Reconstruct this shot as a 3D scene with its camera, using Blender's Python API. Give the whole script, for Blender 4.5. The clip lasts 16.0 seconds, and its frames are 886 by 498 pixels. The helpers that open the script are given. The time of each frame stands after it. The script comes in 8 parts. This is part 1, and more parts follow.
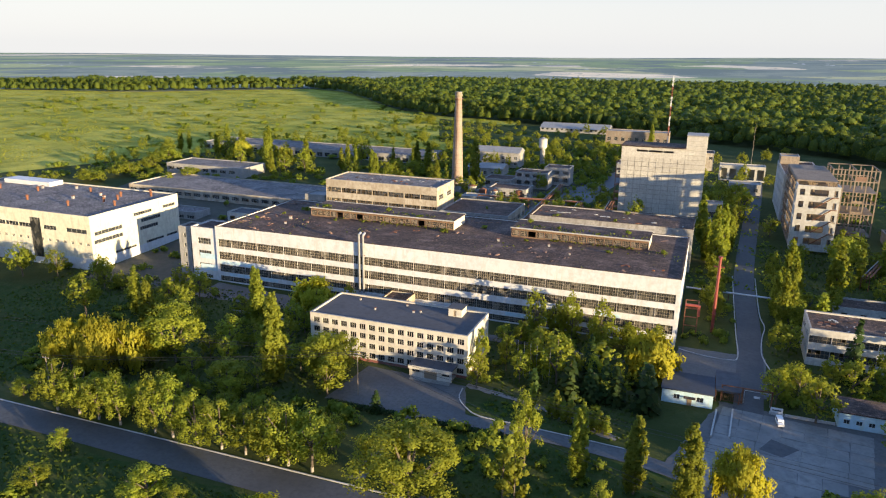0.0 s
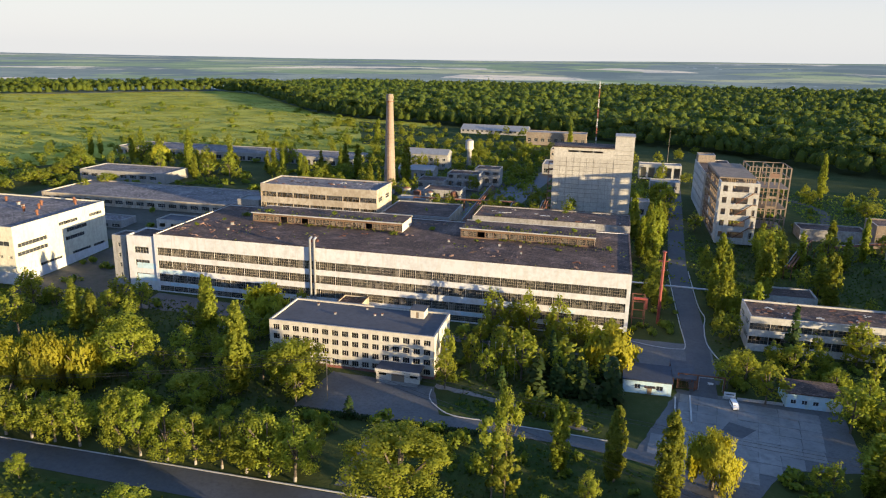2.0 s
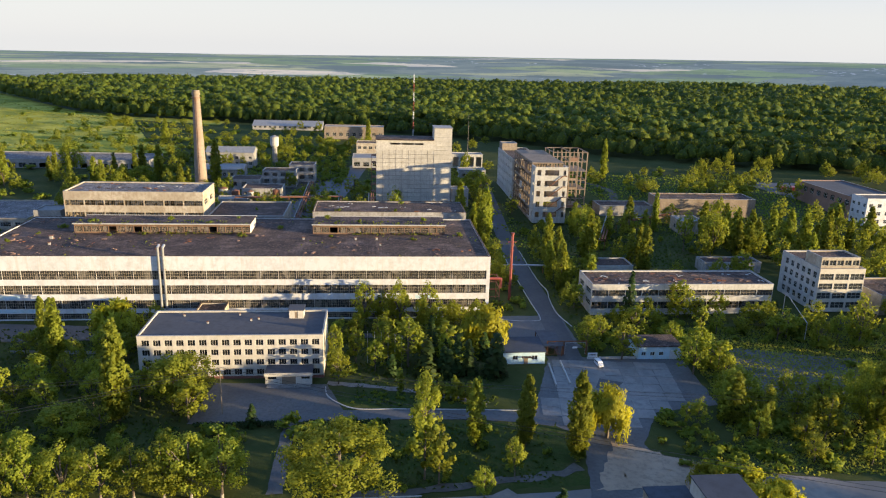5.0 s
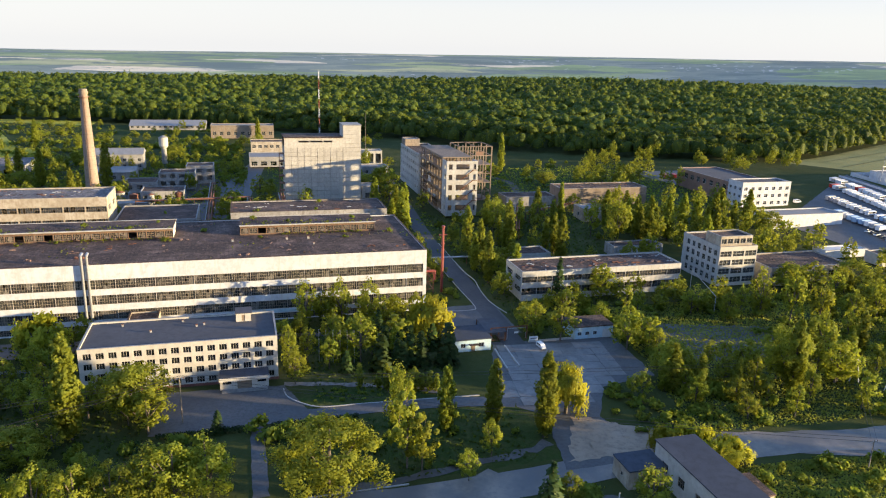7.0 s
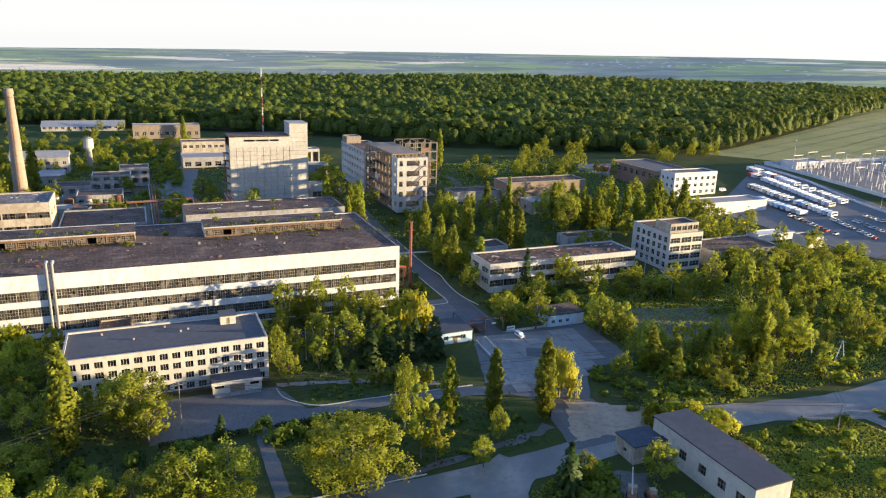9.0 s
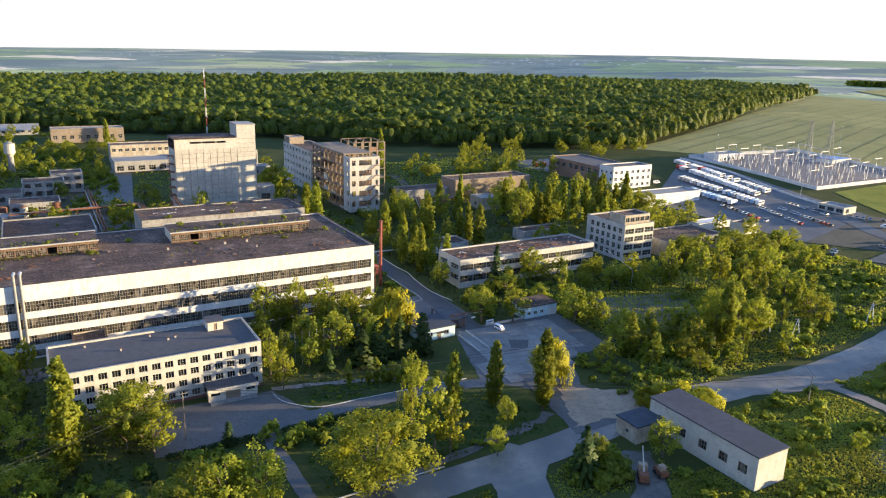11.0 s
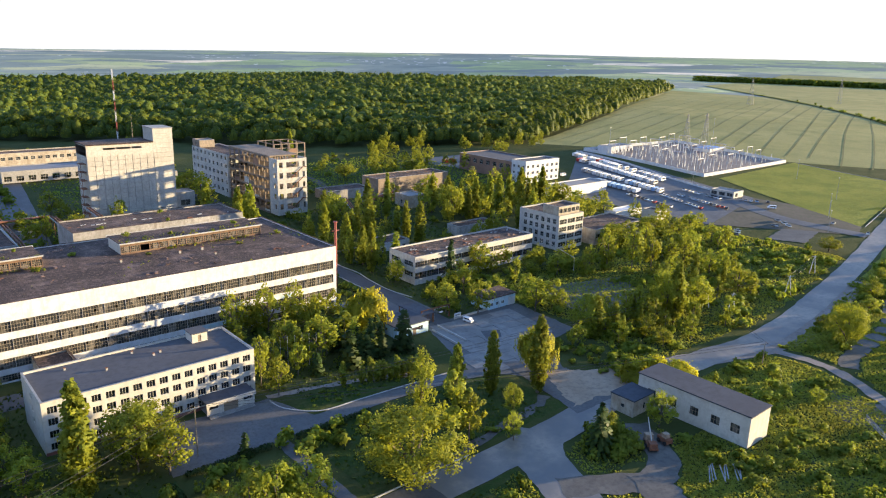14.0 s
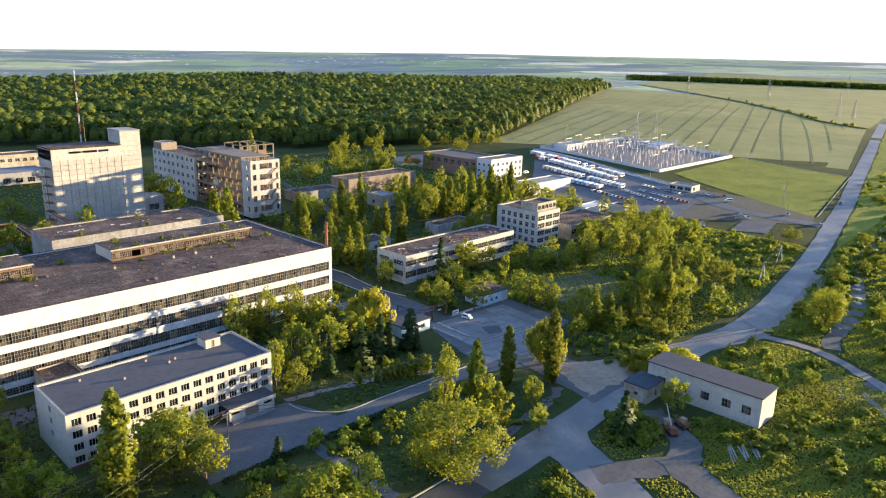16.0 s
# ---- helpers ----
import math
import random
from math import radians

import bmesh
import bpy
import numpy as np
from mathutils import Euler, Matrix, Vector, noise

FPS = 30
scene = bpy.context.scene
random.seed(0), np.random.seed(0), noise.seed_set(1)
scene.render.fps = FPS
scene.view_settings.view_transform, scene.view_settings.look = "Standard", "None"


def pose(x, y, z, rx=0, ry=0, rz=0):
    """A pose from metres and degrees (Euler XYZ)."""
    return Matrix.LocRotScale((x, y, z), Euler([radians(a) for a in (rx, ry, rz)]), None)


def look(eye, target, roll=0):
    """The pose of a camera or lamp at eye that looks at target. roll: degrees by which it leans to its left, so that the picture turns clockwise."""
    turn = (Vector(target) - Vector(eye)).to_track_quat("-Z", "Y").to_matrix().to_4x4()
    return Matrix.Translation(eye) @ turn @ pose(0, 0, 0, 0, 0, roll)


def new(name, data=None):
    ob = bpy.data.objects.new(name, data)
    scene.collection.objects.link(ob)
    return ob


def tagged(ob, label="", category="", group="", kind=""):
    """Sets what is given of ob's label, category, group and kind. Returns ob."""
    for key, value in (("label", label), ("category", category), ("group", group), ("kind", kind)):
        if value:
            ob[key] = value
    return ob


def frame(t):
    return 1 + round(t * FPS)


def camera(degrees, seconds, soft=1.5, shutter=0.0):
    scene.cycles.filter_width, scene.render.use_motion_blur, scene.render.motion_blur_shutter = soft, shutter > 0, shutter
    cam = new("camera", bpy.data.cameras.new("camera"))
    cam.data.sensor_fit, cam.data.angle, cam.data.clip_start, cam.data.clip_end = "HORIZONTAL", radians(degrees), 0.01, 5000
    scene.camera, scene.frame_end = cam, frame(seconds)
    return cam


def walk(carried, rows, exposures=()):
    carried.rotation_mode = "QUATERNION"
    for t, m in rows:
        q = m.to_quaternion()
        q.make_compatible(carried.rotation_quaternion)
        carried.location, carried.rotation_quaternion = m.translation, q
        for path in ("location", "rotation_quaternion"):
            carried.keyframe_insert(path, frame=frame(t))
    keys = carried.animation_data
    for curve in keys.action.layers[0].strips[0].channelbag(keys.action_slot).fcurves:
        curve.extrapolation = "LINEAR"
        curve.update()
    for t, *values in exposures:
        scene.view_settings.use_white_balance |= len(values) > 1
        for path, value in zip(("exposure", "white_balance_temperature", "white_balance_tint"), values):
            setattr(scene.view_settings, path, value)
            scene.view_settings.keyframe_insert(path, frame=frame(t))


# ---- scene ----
cam = camera(63.3, 16.0, soft=1.15)
METRES, EYE, TILT, LEAN, TURN = 163.92, 90.0, 0.0, 0.0, 20.4
ROWS = [
    (0.0, 0.0, 0.0, 0.0, 0.2, -15.78, -0.72),
    (0.5, -0.0192, -0.0006, -0.0002, -1.16, -15.68, -0.85),
    (1.0, -0.0428, -0.0009, -0.0005, -2.71, -15.6, -0.97),
    (1.5, -0.0662, -0.0007, -0.0006, -4.51, -15.53, -1.07),
    (2.0, -0.0939, -0.0, -0.0008, -7.17, -15.49, -1.16),
    (2.5, -0.1212, 0.0013, -0.0009, -10.14, -15.46, -1.23),
    (3.0, -0.1524, 0.0038, -0.0011, -13.45, -15.46, -1.33),
    (3.5, -0.1821, 0.0073, -0.0013, -16.48, -15.47, -1.4),
    (4.0, -0.215, 0.0125, -0.0017, -19.71, -15.47, -1.48),
    (4.5, -0.2454, 0.0183, -0.002, -22.66, -15.48, -1.53),
    (7.0, -0.4031, 0.0695, -0.0038, -35.94, -15.49, -1.7),
    (7.5, -0.4314, 0.0833, -0.0042, -37.71, -15.5, -1.71),
    (8.0, -0.4612, 0.0993, -0.0046, -39.59, -15.51, -1.71),
    (8.5, -0.4882, 0.1156, -0.0051, -41.32, -15.51, -1.71),
    (9.0, -0.5166, 0.1344, -0.0056, -43.18, -15.53, -1.69),
    (11.5, -0.6423, 0.2388, -0.0082, -52.06, -15.39, -1.59),
    (12.0, -0.6663, 0.2628, -0.0086, -53.93, -15.36, -1.56),
    (12.5, -0.6875, 0.2858, -0.0092, -55.65, -15.34, -1.53),
    (13.0, -0.7097, 0.3114, -0.0096, -57.51, -15.3, -1.49),
    (13.5, -0.7293, 0.3359, -0.0101, -59.22, -15.27, -1.47),
    (14.0, -0.7497, 0.3628, -0.0106, -60.88, -15.25, -1.45),
    (14.5, -0.7675, 0.3884, -0.0114, -62.29, -15.23, -1.45),
    (15.0, -0.7859, 0.4162, -0.0121, -63.66, -15.21, -1.42),
    (15.5, -0.8019, 0.4426, -0.0126, -64.88, -15.18, -1.4),
    (16.0, -0.8186, 0.4713, -0.0134, -66.13, -15.15, -1.39),
]
walk(cam, [(t, pose(0, 0, EYE, TILT, LEAN, TURN) @ pose(METRES * x, METRES * y, METRES * z, 90 + pitch, roll, yaw)) for t, x, y, z, yaw, pitch, roll in ROWS],
     exposures=[(0.0, 1.52), (2.0, 1.42), (3.5, 1.37), (4.5, 1.41), (7.0, 1.59), (9.0, 1.7), (12.0, 1.79), (14.5, 1.85), (16.0, 1.9)])

# ---- world and sun ----
SUN_AZ, SUN_EL = radians(-22.5), radians(5.8)
SUN_DIR = Vector((math.cos(SUN_EL) * math.cos(SUN_AZ), math.cos(SUN_EL) * math.sin(SUN_AZ), math.sin(SUN_EL)))
world = bpy.data.worlds.new("sky")
scene.world = world
world.use_nodes = True
wn, wl = world.node_tree.nodes, world.node_tree.links
sky = wn.new("ShaderNodeTexSky")
sky.sky_type = "NISHITA"
sky.sun_disc = False
sky.sun_elevation = SUN_EL
sky.sun_rotation = math.pi / 2 - SUN_AZ
sky.air_density, sky.dust_density, sky.ozone_density = 1.0, 0.6, 1.5
soften = wn.new("ShaderNodeHueSaturation")
soften.inputs["Saturation"].default_value = 0.6
wl.new(sky.outputs[0], soften.inputs["Color"])
# pale haze along the horizon, clear blue overhead
where = wn.new("ShaderNodeTexCoord")
split = wn.new("ShaderNodeSeparateXYZ")
wl.new(where.outputs["Generated"], split.inputs[0])
tint = wn.new("ShaderNodeValToRGB")
tint.color_ramp.elements[0].position, tint.color_ramp.elements[0].color = 0.05, (0.70, 0.71, 0.725, 1)
tint.color_ramp.elements[1].position, tint.color_ramp.elements[1].color = 0.36, (0.20, 0.385, 0.80, 1)
wl.new(split.outputs[2], tint.inputs[0])
tenfold = wn.new("ShaderNodeMix")
tenfold.data_type, tenfold.blend_type = "RGBA", "MULTIPLY"
tenfold.clamp_result = False
tenfold.inputs[0].default_value = 1.0
tenfold.inputs[7].default_value = (10, 10, 10, 1)
wl.new(tint.outputs[0], tenfold.inputs[6])
haze = wn.new("ShaderNodeMix")
haze.data_type = "RGBA"
haze.inputs[0].default_value = 0.75
wl.new(soften.outputs[0], haze.inputs[6])
wl.new(tenfold.outputs[2], haze.inputs[7])
wl.new(haze.outputs[2], wn["Background"].inputs[0])
wn["Background"].inputs[1].default_value = 0.052
sun = new("sun", bpy.data.lights.new("sun", "SUN"))
sun.data.energy, sun.data.angle, sun.data.color = 5.0, radians(0.6), (1.0, 0.765, 0.44)
sun.matrix_world = look(tuple(SUN_DIR * 300), (0, 0, 0))

# ---- materials ----
def nodes_of(name):
    m = bpy.data.materials.new(name)
    m.use_nodes = True
    return m, m.node_tree.nodes, m.node_tree.links, m.node_tree.nodes["Principled BSDF"]


def noise_node(nt, nl, vec, scale, detail=4.0, rough=0.6):
    n = nt.new("ShaderNodeTexNoise")
    n.inputs["Scale"].default_value, n.inputs["Detail"].default_value, n.inputs["Roughness"].default_value = scale, detail, rough
    nl.new(vec, n.inputs["Vector"])
    return n.outputs["Fac"]


def ramp_node(nt, nl, fac, stops):
    r = nt.new("ShaderNodeValToRGB")
    els = r.color_ramp.elements
    while len(els) < len(stops):
        els.new(0.5)
    for e, (p, c) in zip(els, stops):
        e.position, e.color = p, (*c, 1) if len(c) == 3 else c
    nl.new(fac, r.inputs["Fac"])
    return r.outputs["Color"]


def mix_node(nt, nl, fac, a, b, kind="MIX"):
    m = nt.new("ShaderNodeMix")
    m.data_type, m.blend_type = "RGBA", kind
    for sock, v in ((m.inputs[0], fac), (m.inputs[6], a), (m.inputs[7], b)):
        if isinstance(v, (int, float)):
            sock.default_value = v
        elif isinstance(v, tuple):
            sock.default_value = (*v, 1)
        else:
            nl.new(v, sock)
    return m.outputs[2]


def surface(name, c1, c2, c3=None, big=0.12, small=1.6, rough=0.85, bump=0.3, metal=0.0, streak=None, spread=(0.35, 0.65), vary=0.0, dist=0.05):
    """A weathered surface: two colours at a large scale, a third in fine grain, streaks that run down if wanted."""
    m, nt, nl, bs = nodes_of(name)
    geo = nt.new("ShaderNodeNewGeometry").outputs["Position"]
    a = noise_node(nt, nl, geo, big, 5.0)
    col = ramp_node(nt, nl, a, [(spread[0], c1), (spread[1], c2)])
    b = noise_node(nt, nl, geo, small, 6.0, 0.7)
    col = mix_node(nt, nl, ramp_node(nt, nl, b, [(0.45, (0, 0, 0)), (0.72, (1, 1, 1))]), col, c3 or tuple(0.6 * v for v in c1))
    if streak:
        mp = nt.new("ShaderNodeMapping")
        mp.inputs["Scale"].default_value = (1.0, 1.0, 0.12)
        nl.new(geo, mp.inputs["Vector"])
        s = noise_node(nt, nl, mp.outputs[0], 0.9, 5.0, 0.65)
        col = mix_node(nt, nl, ramp_node(nt, nl, s, [(0.52, (0, 0, 0)), (0.75, (1, 1, 1))]), col, streak)
    if vary:
        oi = nt.new("ShaderNodeObjectInfo").outputs["Random"]
        hv = nt.new("ShaderNodeHueSaturation")
        mr = nt.new("ShaderNodeMapRange")
        mr.inputs[3].default_value, mr.inputs[4].default_value = 1 - vary, 1 + vary
        nl.new(oi, mr.inputs[0])
        nl.new(mr.outputs[0], hv.inputs["Value"])
        nl.new(col, hv.inputs["Color"])
        col = hv.outputs[0]
    nl.new(col, bs.inputs["Base Color"])
    bs.inputs["Roughness"].default_value, bs.inputs["Metallic"].default_value = rough, metal
    if bump:
        bp = nt.new("ShaderNodeBump")
        bp.inputs["Strength"].default_value, bp.inputs["Distance"].default_value = bump, dist
        nl.new(b, bp.inputs["Height"])
        nl.new(bp.outputs[0], bs.inputs["Normal"])
    return m


def foliage(name, dark, mid, light, through_light=0.47, patch=0.0):
    """Leaves: every leaf a shade of its own, every plant too; some light goes through them."""
    m, nt, nl, bs = nodes_of(name)
    geo = nt.new("ShaderNodeNewGeometry")
    col = ramp_node(nt, nl, geo.outputs["Random Per Island"], [(0.0, dark), (0.5, mid), (1.0, light)])
    hv = nt.new("ShaderNodeHueSaturation")
    oi = nt.new("ShaderNodeObjectInfo").outputs["Random"]
    if patch:
        oi = noise_node(nt, nl, geo.outputs["Position"], patch, 3.0)
    for out, lo, hi in (("Value", 0.82, 1.2), ("Hue", 0.494, 0.508)):
        mr = nt.new("ShaderNodeMapRange")
        mr.inputs[3].default_value, mr.inputs[4].default_value = lo, hi
        if patch:
            mr.inputs[1].default_value, mr.inputs[2].default_value = 0.3, 0.7
        nl.new(oi, mr.inputs[0])
        nl.new(mr.outputs[0], hv.inputs[out])
    nl.new(col, hv.inputs["Color"])
    nl.new(hv.outputs[0], bs.inputs["Base Color"])
    bs.inputs["Roughness"].default_value = 0.6
    bs.inputs["Specular IOR Level"].default_value = 0.1
    tr = nt.new("ShaderNodeBsdfTranslucent")
    nl.new(mix_node(nt, nl, 1.0, hv.outputs[0], (1.6, 1.5, 0.95), "MULTIPLY"), tr.inputs["Color"])
    mx = nt.new("ShaderNodeMixShader")
    mx.inputs[0].default_value = through_light
    nl.new(bs.outputs[0], mx.inputs[1])
    nl.new(tr.outputs[0], mx.inputs[2])
    nl.new(mx.outputs[0], nt["Material Output"].inputs["Surface"])
    return m


def canopy(name, dark, mid, light):
    """Tree tops seen from afar: every crown a shade of its own, rough with leaves."""
    m = foliage(name, dark, mid, light, 0.18)
    nt, nl = m.node_tree.nodes, m.node_tree.links
    geo = nt.new("ShaderNodeNewGeometry").outputs["Position"]
    bp = nt.new("ShaderNodeBump")
    bp.inputs["Strength"].default_value, bp.inputs["Distance"].default_value = 1.0, 0.9
    nl.new(noise_node(nt, nl, geo, 0.55, 5.0, 0.7), bp.inputs["Height"])
    nl.new(bp.outputs[0], nt["Principled BSDF"].inputs["Normal"])
    return m


def grassland(name, a, b, c, big=0.012, mid_scale=0.09, fine=0.7):
    """Open grass: wide tracts, patches and tufts, in three greens."""
    m, nt, nl, bs = nodes_of(name)
    geo = nt.new("ShaderNodeNewGeometry").outputs["Position"]
    col = ramp_node(nt, nl, noise_node(nt, nl, geo, big, 4.0), [(0.36, a), (0.62, b)])
    col = mix_node(nt, nl, ramp_node(nt, nl, noise_node(nt, nl, geo, mid_scale, 6.0, 0.65), [(0.45, (0, 0, 0)), (0.66, (1, 1, 1))]), col, c)
    f = noise_node(nt, nl, geo, fine, 5.0, 0.75)
    col = mix_node(nt, nl, ramp_node(nt, nl, f, [(0.42, (0, 0, 0)), (0.75, (0.6, 0.6, 0.6))]), col, tuple(0.5 * v for v in a))
    nl.new(col, bs.inputs["Base Color"])
    bs.inputs["Roughness"].default_value = 0.95
    bs.inputs["Specular IOR Level"].default_value = 0.1
    bp = nt.new("ShaderNodeBump")
    bp.inputs["Strength"].default_value, bp.inputs["Distance"].default_value = 0.8, 0.5
    nl.new(f, bp.inputs["Height"])
    nl.new(bp.outputs[0], bs.inputs["Normal"])
    return m


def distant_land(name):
    """Ground: weedy grass near by, and a patchwork of haze-paled fields and woods far off."""
    m, nt, nl, bs = nodes_of(name)
    geo = nt.new("ShaderNodeNewGeometry").outputs["Position"]
    near = ramp_node(nt, nl, noise_node(nt, nl, geo, 0.05, 5.0, 0.65), [(0.35, (0.04, 0.052, 0.015)), (0.6, (0.072, 0.08, 0.027)), (0.75, (0.12, 0.105, 0.058))])
    f = noise_node(nt, nl, geo, 0.6, 6.0, 0.75)
    near = mix_node(nt, nl, ramp_node(nt, nl, f, [(0.4, (0, 0, 0)), (0.75, (1, 1, 1))]), near, (0.045, 0.06, 0.015))
    sep = nt.new("ShaderNodeSeparateXYZ")
    nl.new(geo, sep.inputs[0])
    ln = nt.new("ShaderNodeVectorMath")
    ln.operation = "LENGTH"
    nl.new(geo, ln.inputs[0])
    bearing = nt.new("ShaderNodeMath")
    bearing.operation = "ARCTAN2"
    nl.new(sep.outputs[1], bearing.inputs[0])
    nl.new(sep.outputs[0], bearing.inputs[1])
    polar = nt.new("ShaderNodeCombineXYZ")
    nl.new(bearing.outputs[0], polar.inputs[0])
    nl.new(ln.outputs["Value"], polar.inputs[1])

    def lots(across, deep, wobble, seed):
        """Field parcels that lie across the valley: a random value for each."""
        mp = nt.new("ShaderNodeMapping")
        mp.inputs["Scale"].default_value = (across, deep, 0.0)
        mp.inputs["Location"].default_value = (seed, 0.7 * seed, 0)
        nl.new(polar.outputs[0], mp.inputs["Vector"])
        warp = nt.new("ShaderNodeTexNoise")
        warp.inputs["Scale"].default_value, warp.inputs["Detail"].default_value = 0.8, 3.0
        nl.new(mp.outputs[0], warp.inputs["Vector"])
        vor = nt.new("ShaderNodeTexVoronoi")
        vor.inputs["Scale"].default_value = 1.0
        nl.new(mix_node(nt, nl, wobble, mp.outputs[0], warp.outputs["Color"], "ADD"), vor.inputs["Vector"])
        rgb = nt.new("ShaderNodeSeparateColor")
        nl.new(vor.outputs["Color"], rgb.inputs[0])
        return rgb.outputs[0], mp.outputs[0]

    # Pale, bluish field and wood colours: the distance haze is mixed into them.
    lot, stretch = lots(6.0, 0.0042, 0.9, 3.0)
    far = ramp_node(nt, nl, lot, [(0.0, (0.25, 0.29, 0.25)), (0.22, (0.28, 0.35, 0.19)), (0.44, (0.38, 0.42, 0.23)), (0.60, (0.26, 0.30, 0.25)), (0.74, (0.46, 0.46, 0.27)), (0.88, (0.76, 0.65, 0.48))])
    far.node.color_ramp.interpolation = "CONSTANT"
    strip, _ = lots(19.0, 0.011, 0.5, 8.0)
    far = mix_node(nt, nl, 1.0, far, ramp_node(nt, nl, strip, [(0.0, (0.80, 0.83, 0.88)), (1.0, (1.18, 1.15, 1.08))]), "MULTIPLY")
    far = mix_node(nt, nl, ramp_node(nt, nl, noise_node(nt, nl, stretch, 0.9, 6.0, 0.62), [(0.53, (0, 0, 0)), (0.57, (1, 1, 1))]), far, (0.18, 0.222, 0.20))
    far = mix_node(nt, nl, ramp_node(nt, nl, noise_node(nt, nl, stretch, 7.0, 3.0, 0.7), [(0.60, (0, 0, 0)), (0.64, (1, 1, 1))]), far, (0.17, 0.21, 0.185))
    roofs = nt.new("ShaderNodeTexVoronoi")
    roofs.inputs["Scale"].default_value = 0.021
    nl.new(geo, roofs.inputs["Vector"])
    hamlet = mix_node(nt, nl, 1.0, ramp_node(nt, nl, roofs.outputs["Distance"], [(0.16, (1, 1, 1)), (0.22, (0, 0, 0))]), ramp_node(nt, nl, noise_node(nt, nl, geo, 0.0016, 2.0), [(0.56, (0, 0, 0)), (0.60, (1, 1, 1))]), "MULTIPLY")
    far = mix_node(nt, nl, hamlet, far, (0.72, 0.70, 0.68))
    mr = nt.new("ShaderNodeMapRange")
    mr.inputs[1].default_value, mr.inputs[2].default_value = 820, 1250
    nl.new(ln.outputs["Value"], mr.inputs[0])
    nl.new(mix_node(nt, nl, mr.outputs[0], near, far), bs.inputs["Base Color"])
    bs.inputs["Roughness"].default_value = 0.95
    bs.inputs["Specular IOR Level"].default_value = 0.1
    bp = nt.new("ShaderNodeBump")
    bp.inputs["Strength"].default_value, bp.inputs["Distance"].default_value = 0.7, 0.4
    nl.new(f, bp.inputs["Height"])
    nl.new(bp.outputs[0], bs.inputs["Normal"])
    return m


def glazing(name, tint, rough=0.08):
    m, nt, nl, bs = nodes_of(name)
    geo = nt.new("ShaderNodeNewGeometry").outputs["Position"]
    nl.new(ramp_node(nt, nl, noise_node(nt, nl, geo, 0.7, 4.0), [(0.35, tint), (0.7, tuple(min(1, 1.9 * v) for v in tint))]), bs.inputs["Base Color"])
    bs.inputs["Roughness"].default_value = rough
    bs.inputs["Transmission Weight"].default_value = 0.35
    bs.inputs["IOR"].default_value = 1.45
    return m


def mixed_glazing(name):
    """Old panes: dark ones, dusty ones, and some whitened or boarded."""
    m, nt, nl, bs = nodes_of(name)
    geo = nt.new("ShaderNodeNewGeometry").outputs["Position"]
    mp = nt.new("ShaderNodeMapping")
    mp.inputs["Scale"].default_value = (1.0, 1.0, 0.5)
    nl.new(geo, mp.inputs["Vector"])
    vor = nt.new("ShaderNodeTexVoronoi")
    vor.inputs["Scale"].default_value = 0.8
    nl.new(mp.outputs[0], vor.inputs["Vector"])
    sep = nt.new("ShaderNodeSeparateColor")
    nl.new(vor.outputs["Color"], sep.inputs[0])
    nl.new(ramp_node(nt, nl, sep.outputs[0], [(0.0, (0.03, 0.032, 0.035)), (0.45, (0.05, 0.053, 0.053)), (0.75, (0.10, 0.095, 0.082)), (1.0, (0.24, 0.22, 0.19))]), bs.inputs["Base Color"])
    bs.inputs["Roughness"].default_value = 0.22
    bs.inputs["Transmission Weight"].default_value = 0.2
    return m


def plain(name, c, rough=0.5, metal=0.0, vary=0.06, scale=3.0):
    return surface(name, c, tuple(min(1, v * (1 + vary)) for v in c), tuple(v * (1 - 2 * vary) for v in c), big=0.6, small=scale, rough=rough, bump=0.08, metal=metal)


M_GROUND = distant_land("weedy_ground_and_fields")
# Far brighter than plain grass: the low sun's glow is put into the colour.
M_SUNMEADOW = grassland("meadow_grass", (0.35, 0.35, 0.045), (0.49, 0.445, 0.088), (0.15, 0.185, 0.03), big=0.009, mid_scale=0.028)
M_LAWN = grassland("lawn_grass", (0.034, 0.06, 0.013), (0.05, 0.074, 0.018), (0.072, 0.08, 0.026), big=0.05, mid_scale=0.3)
M_CROP = grassland("crop_field", (0.29, 0.27, 0.105), (0.345, 0.315, 0.13), (0.24, 0.24, 0.09), big=0.006, mid_scale=0.03)
M_CROPLINE = grassland("tractor_track_soil", (0.18, 0.172, 0.072), (0.21, 0.20, 0.085), (0.15, 0.15, 0.06))
M_ASPHALT = surface("old_asphalt", (0.078, 0.078, 0.082), (0.115, 0.114, 0.115), (0.058, 0.057, 0.059), big=0.09, small=1.2, rough=0.7, bump=0.2)
M_ROAD = surface("road_asphalt", (0.058, 0.059, 0.064), (0.085, 0.086, 0.09), (0.043, 0.044, 0.048), big=0.07, small=0.9, rough=0.75, bump=0.2)
M_OLDROAD = surface("dusty_worn_asphalt", (0.118, 0.117, 0.118), (0.26, 0.225, 0.187), (0.135, 0.128, 0.12), spread=(0.42, 0.6), big=0.045, small=0.5, rough=0.5, bump=0.25)
M_DIRT = surface("dry_dirt", (0.20, 0.168, 0.148), (0.26, 0.222, 0.195), (0.125, 0.107, 0.092), big=0.1, small=0.8, rough=0.95, bump=0.5)
# Sandy soil with its warmth raised: sunlight on the apron is put in.
M_SAND = surface("trampled_sandy_soil", (0.30, 0.225, 0.16), (0.38, 0.29, 0.21), (0.20, 0.155, 0.115), big=0.12, small=0.7, rough=0.95, bump=0.5)
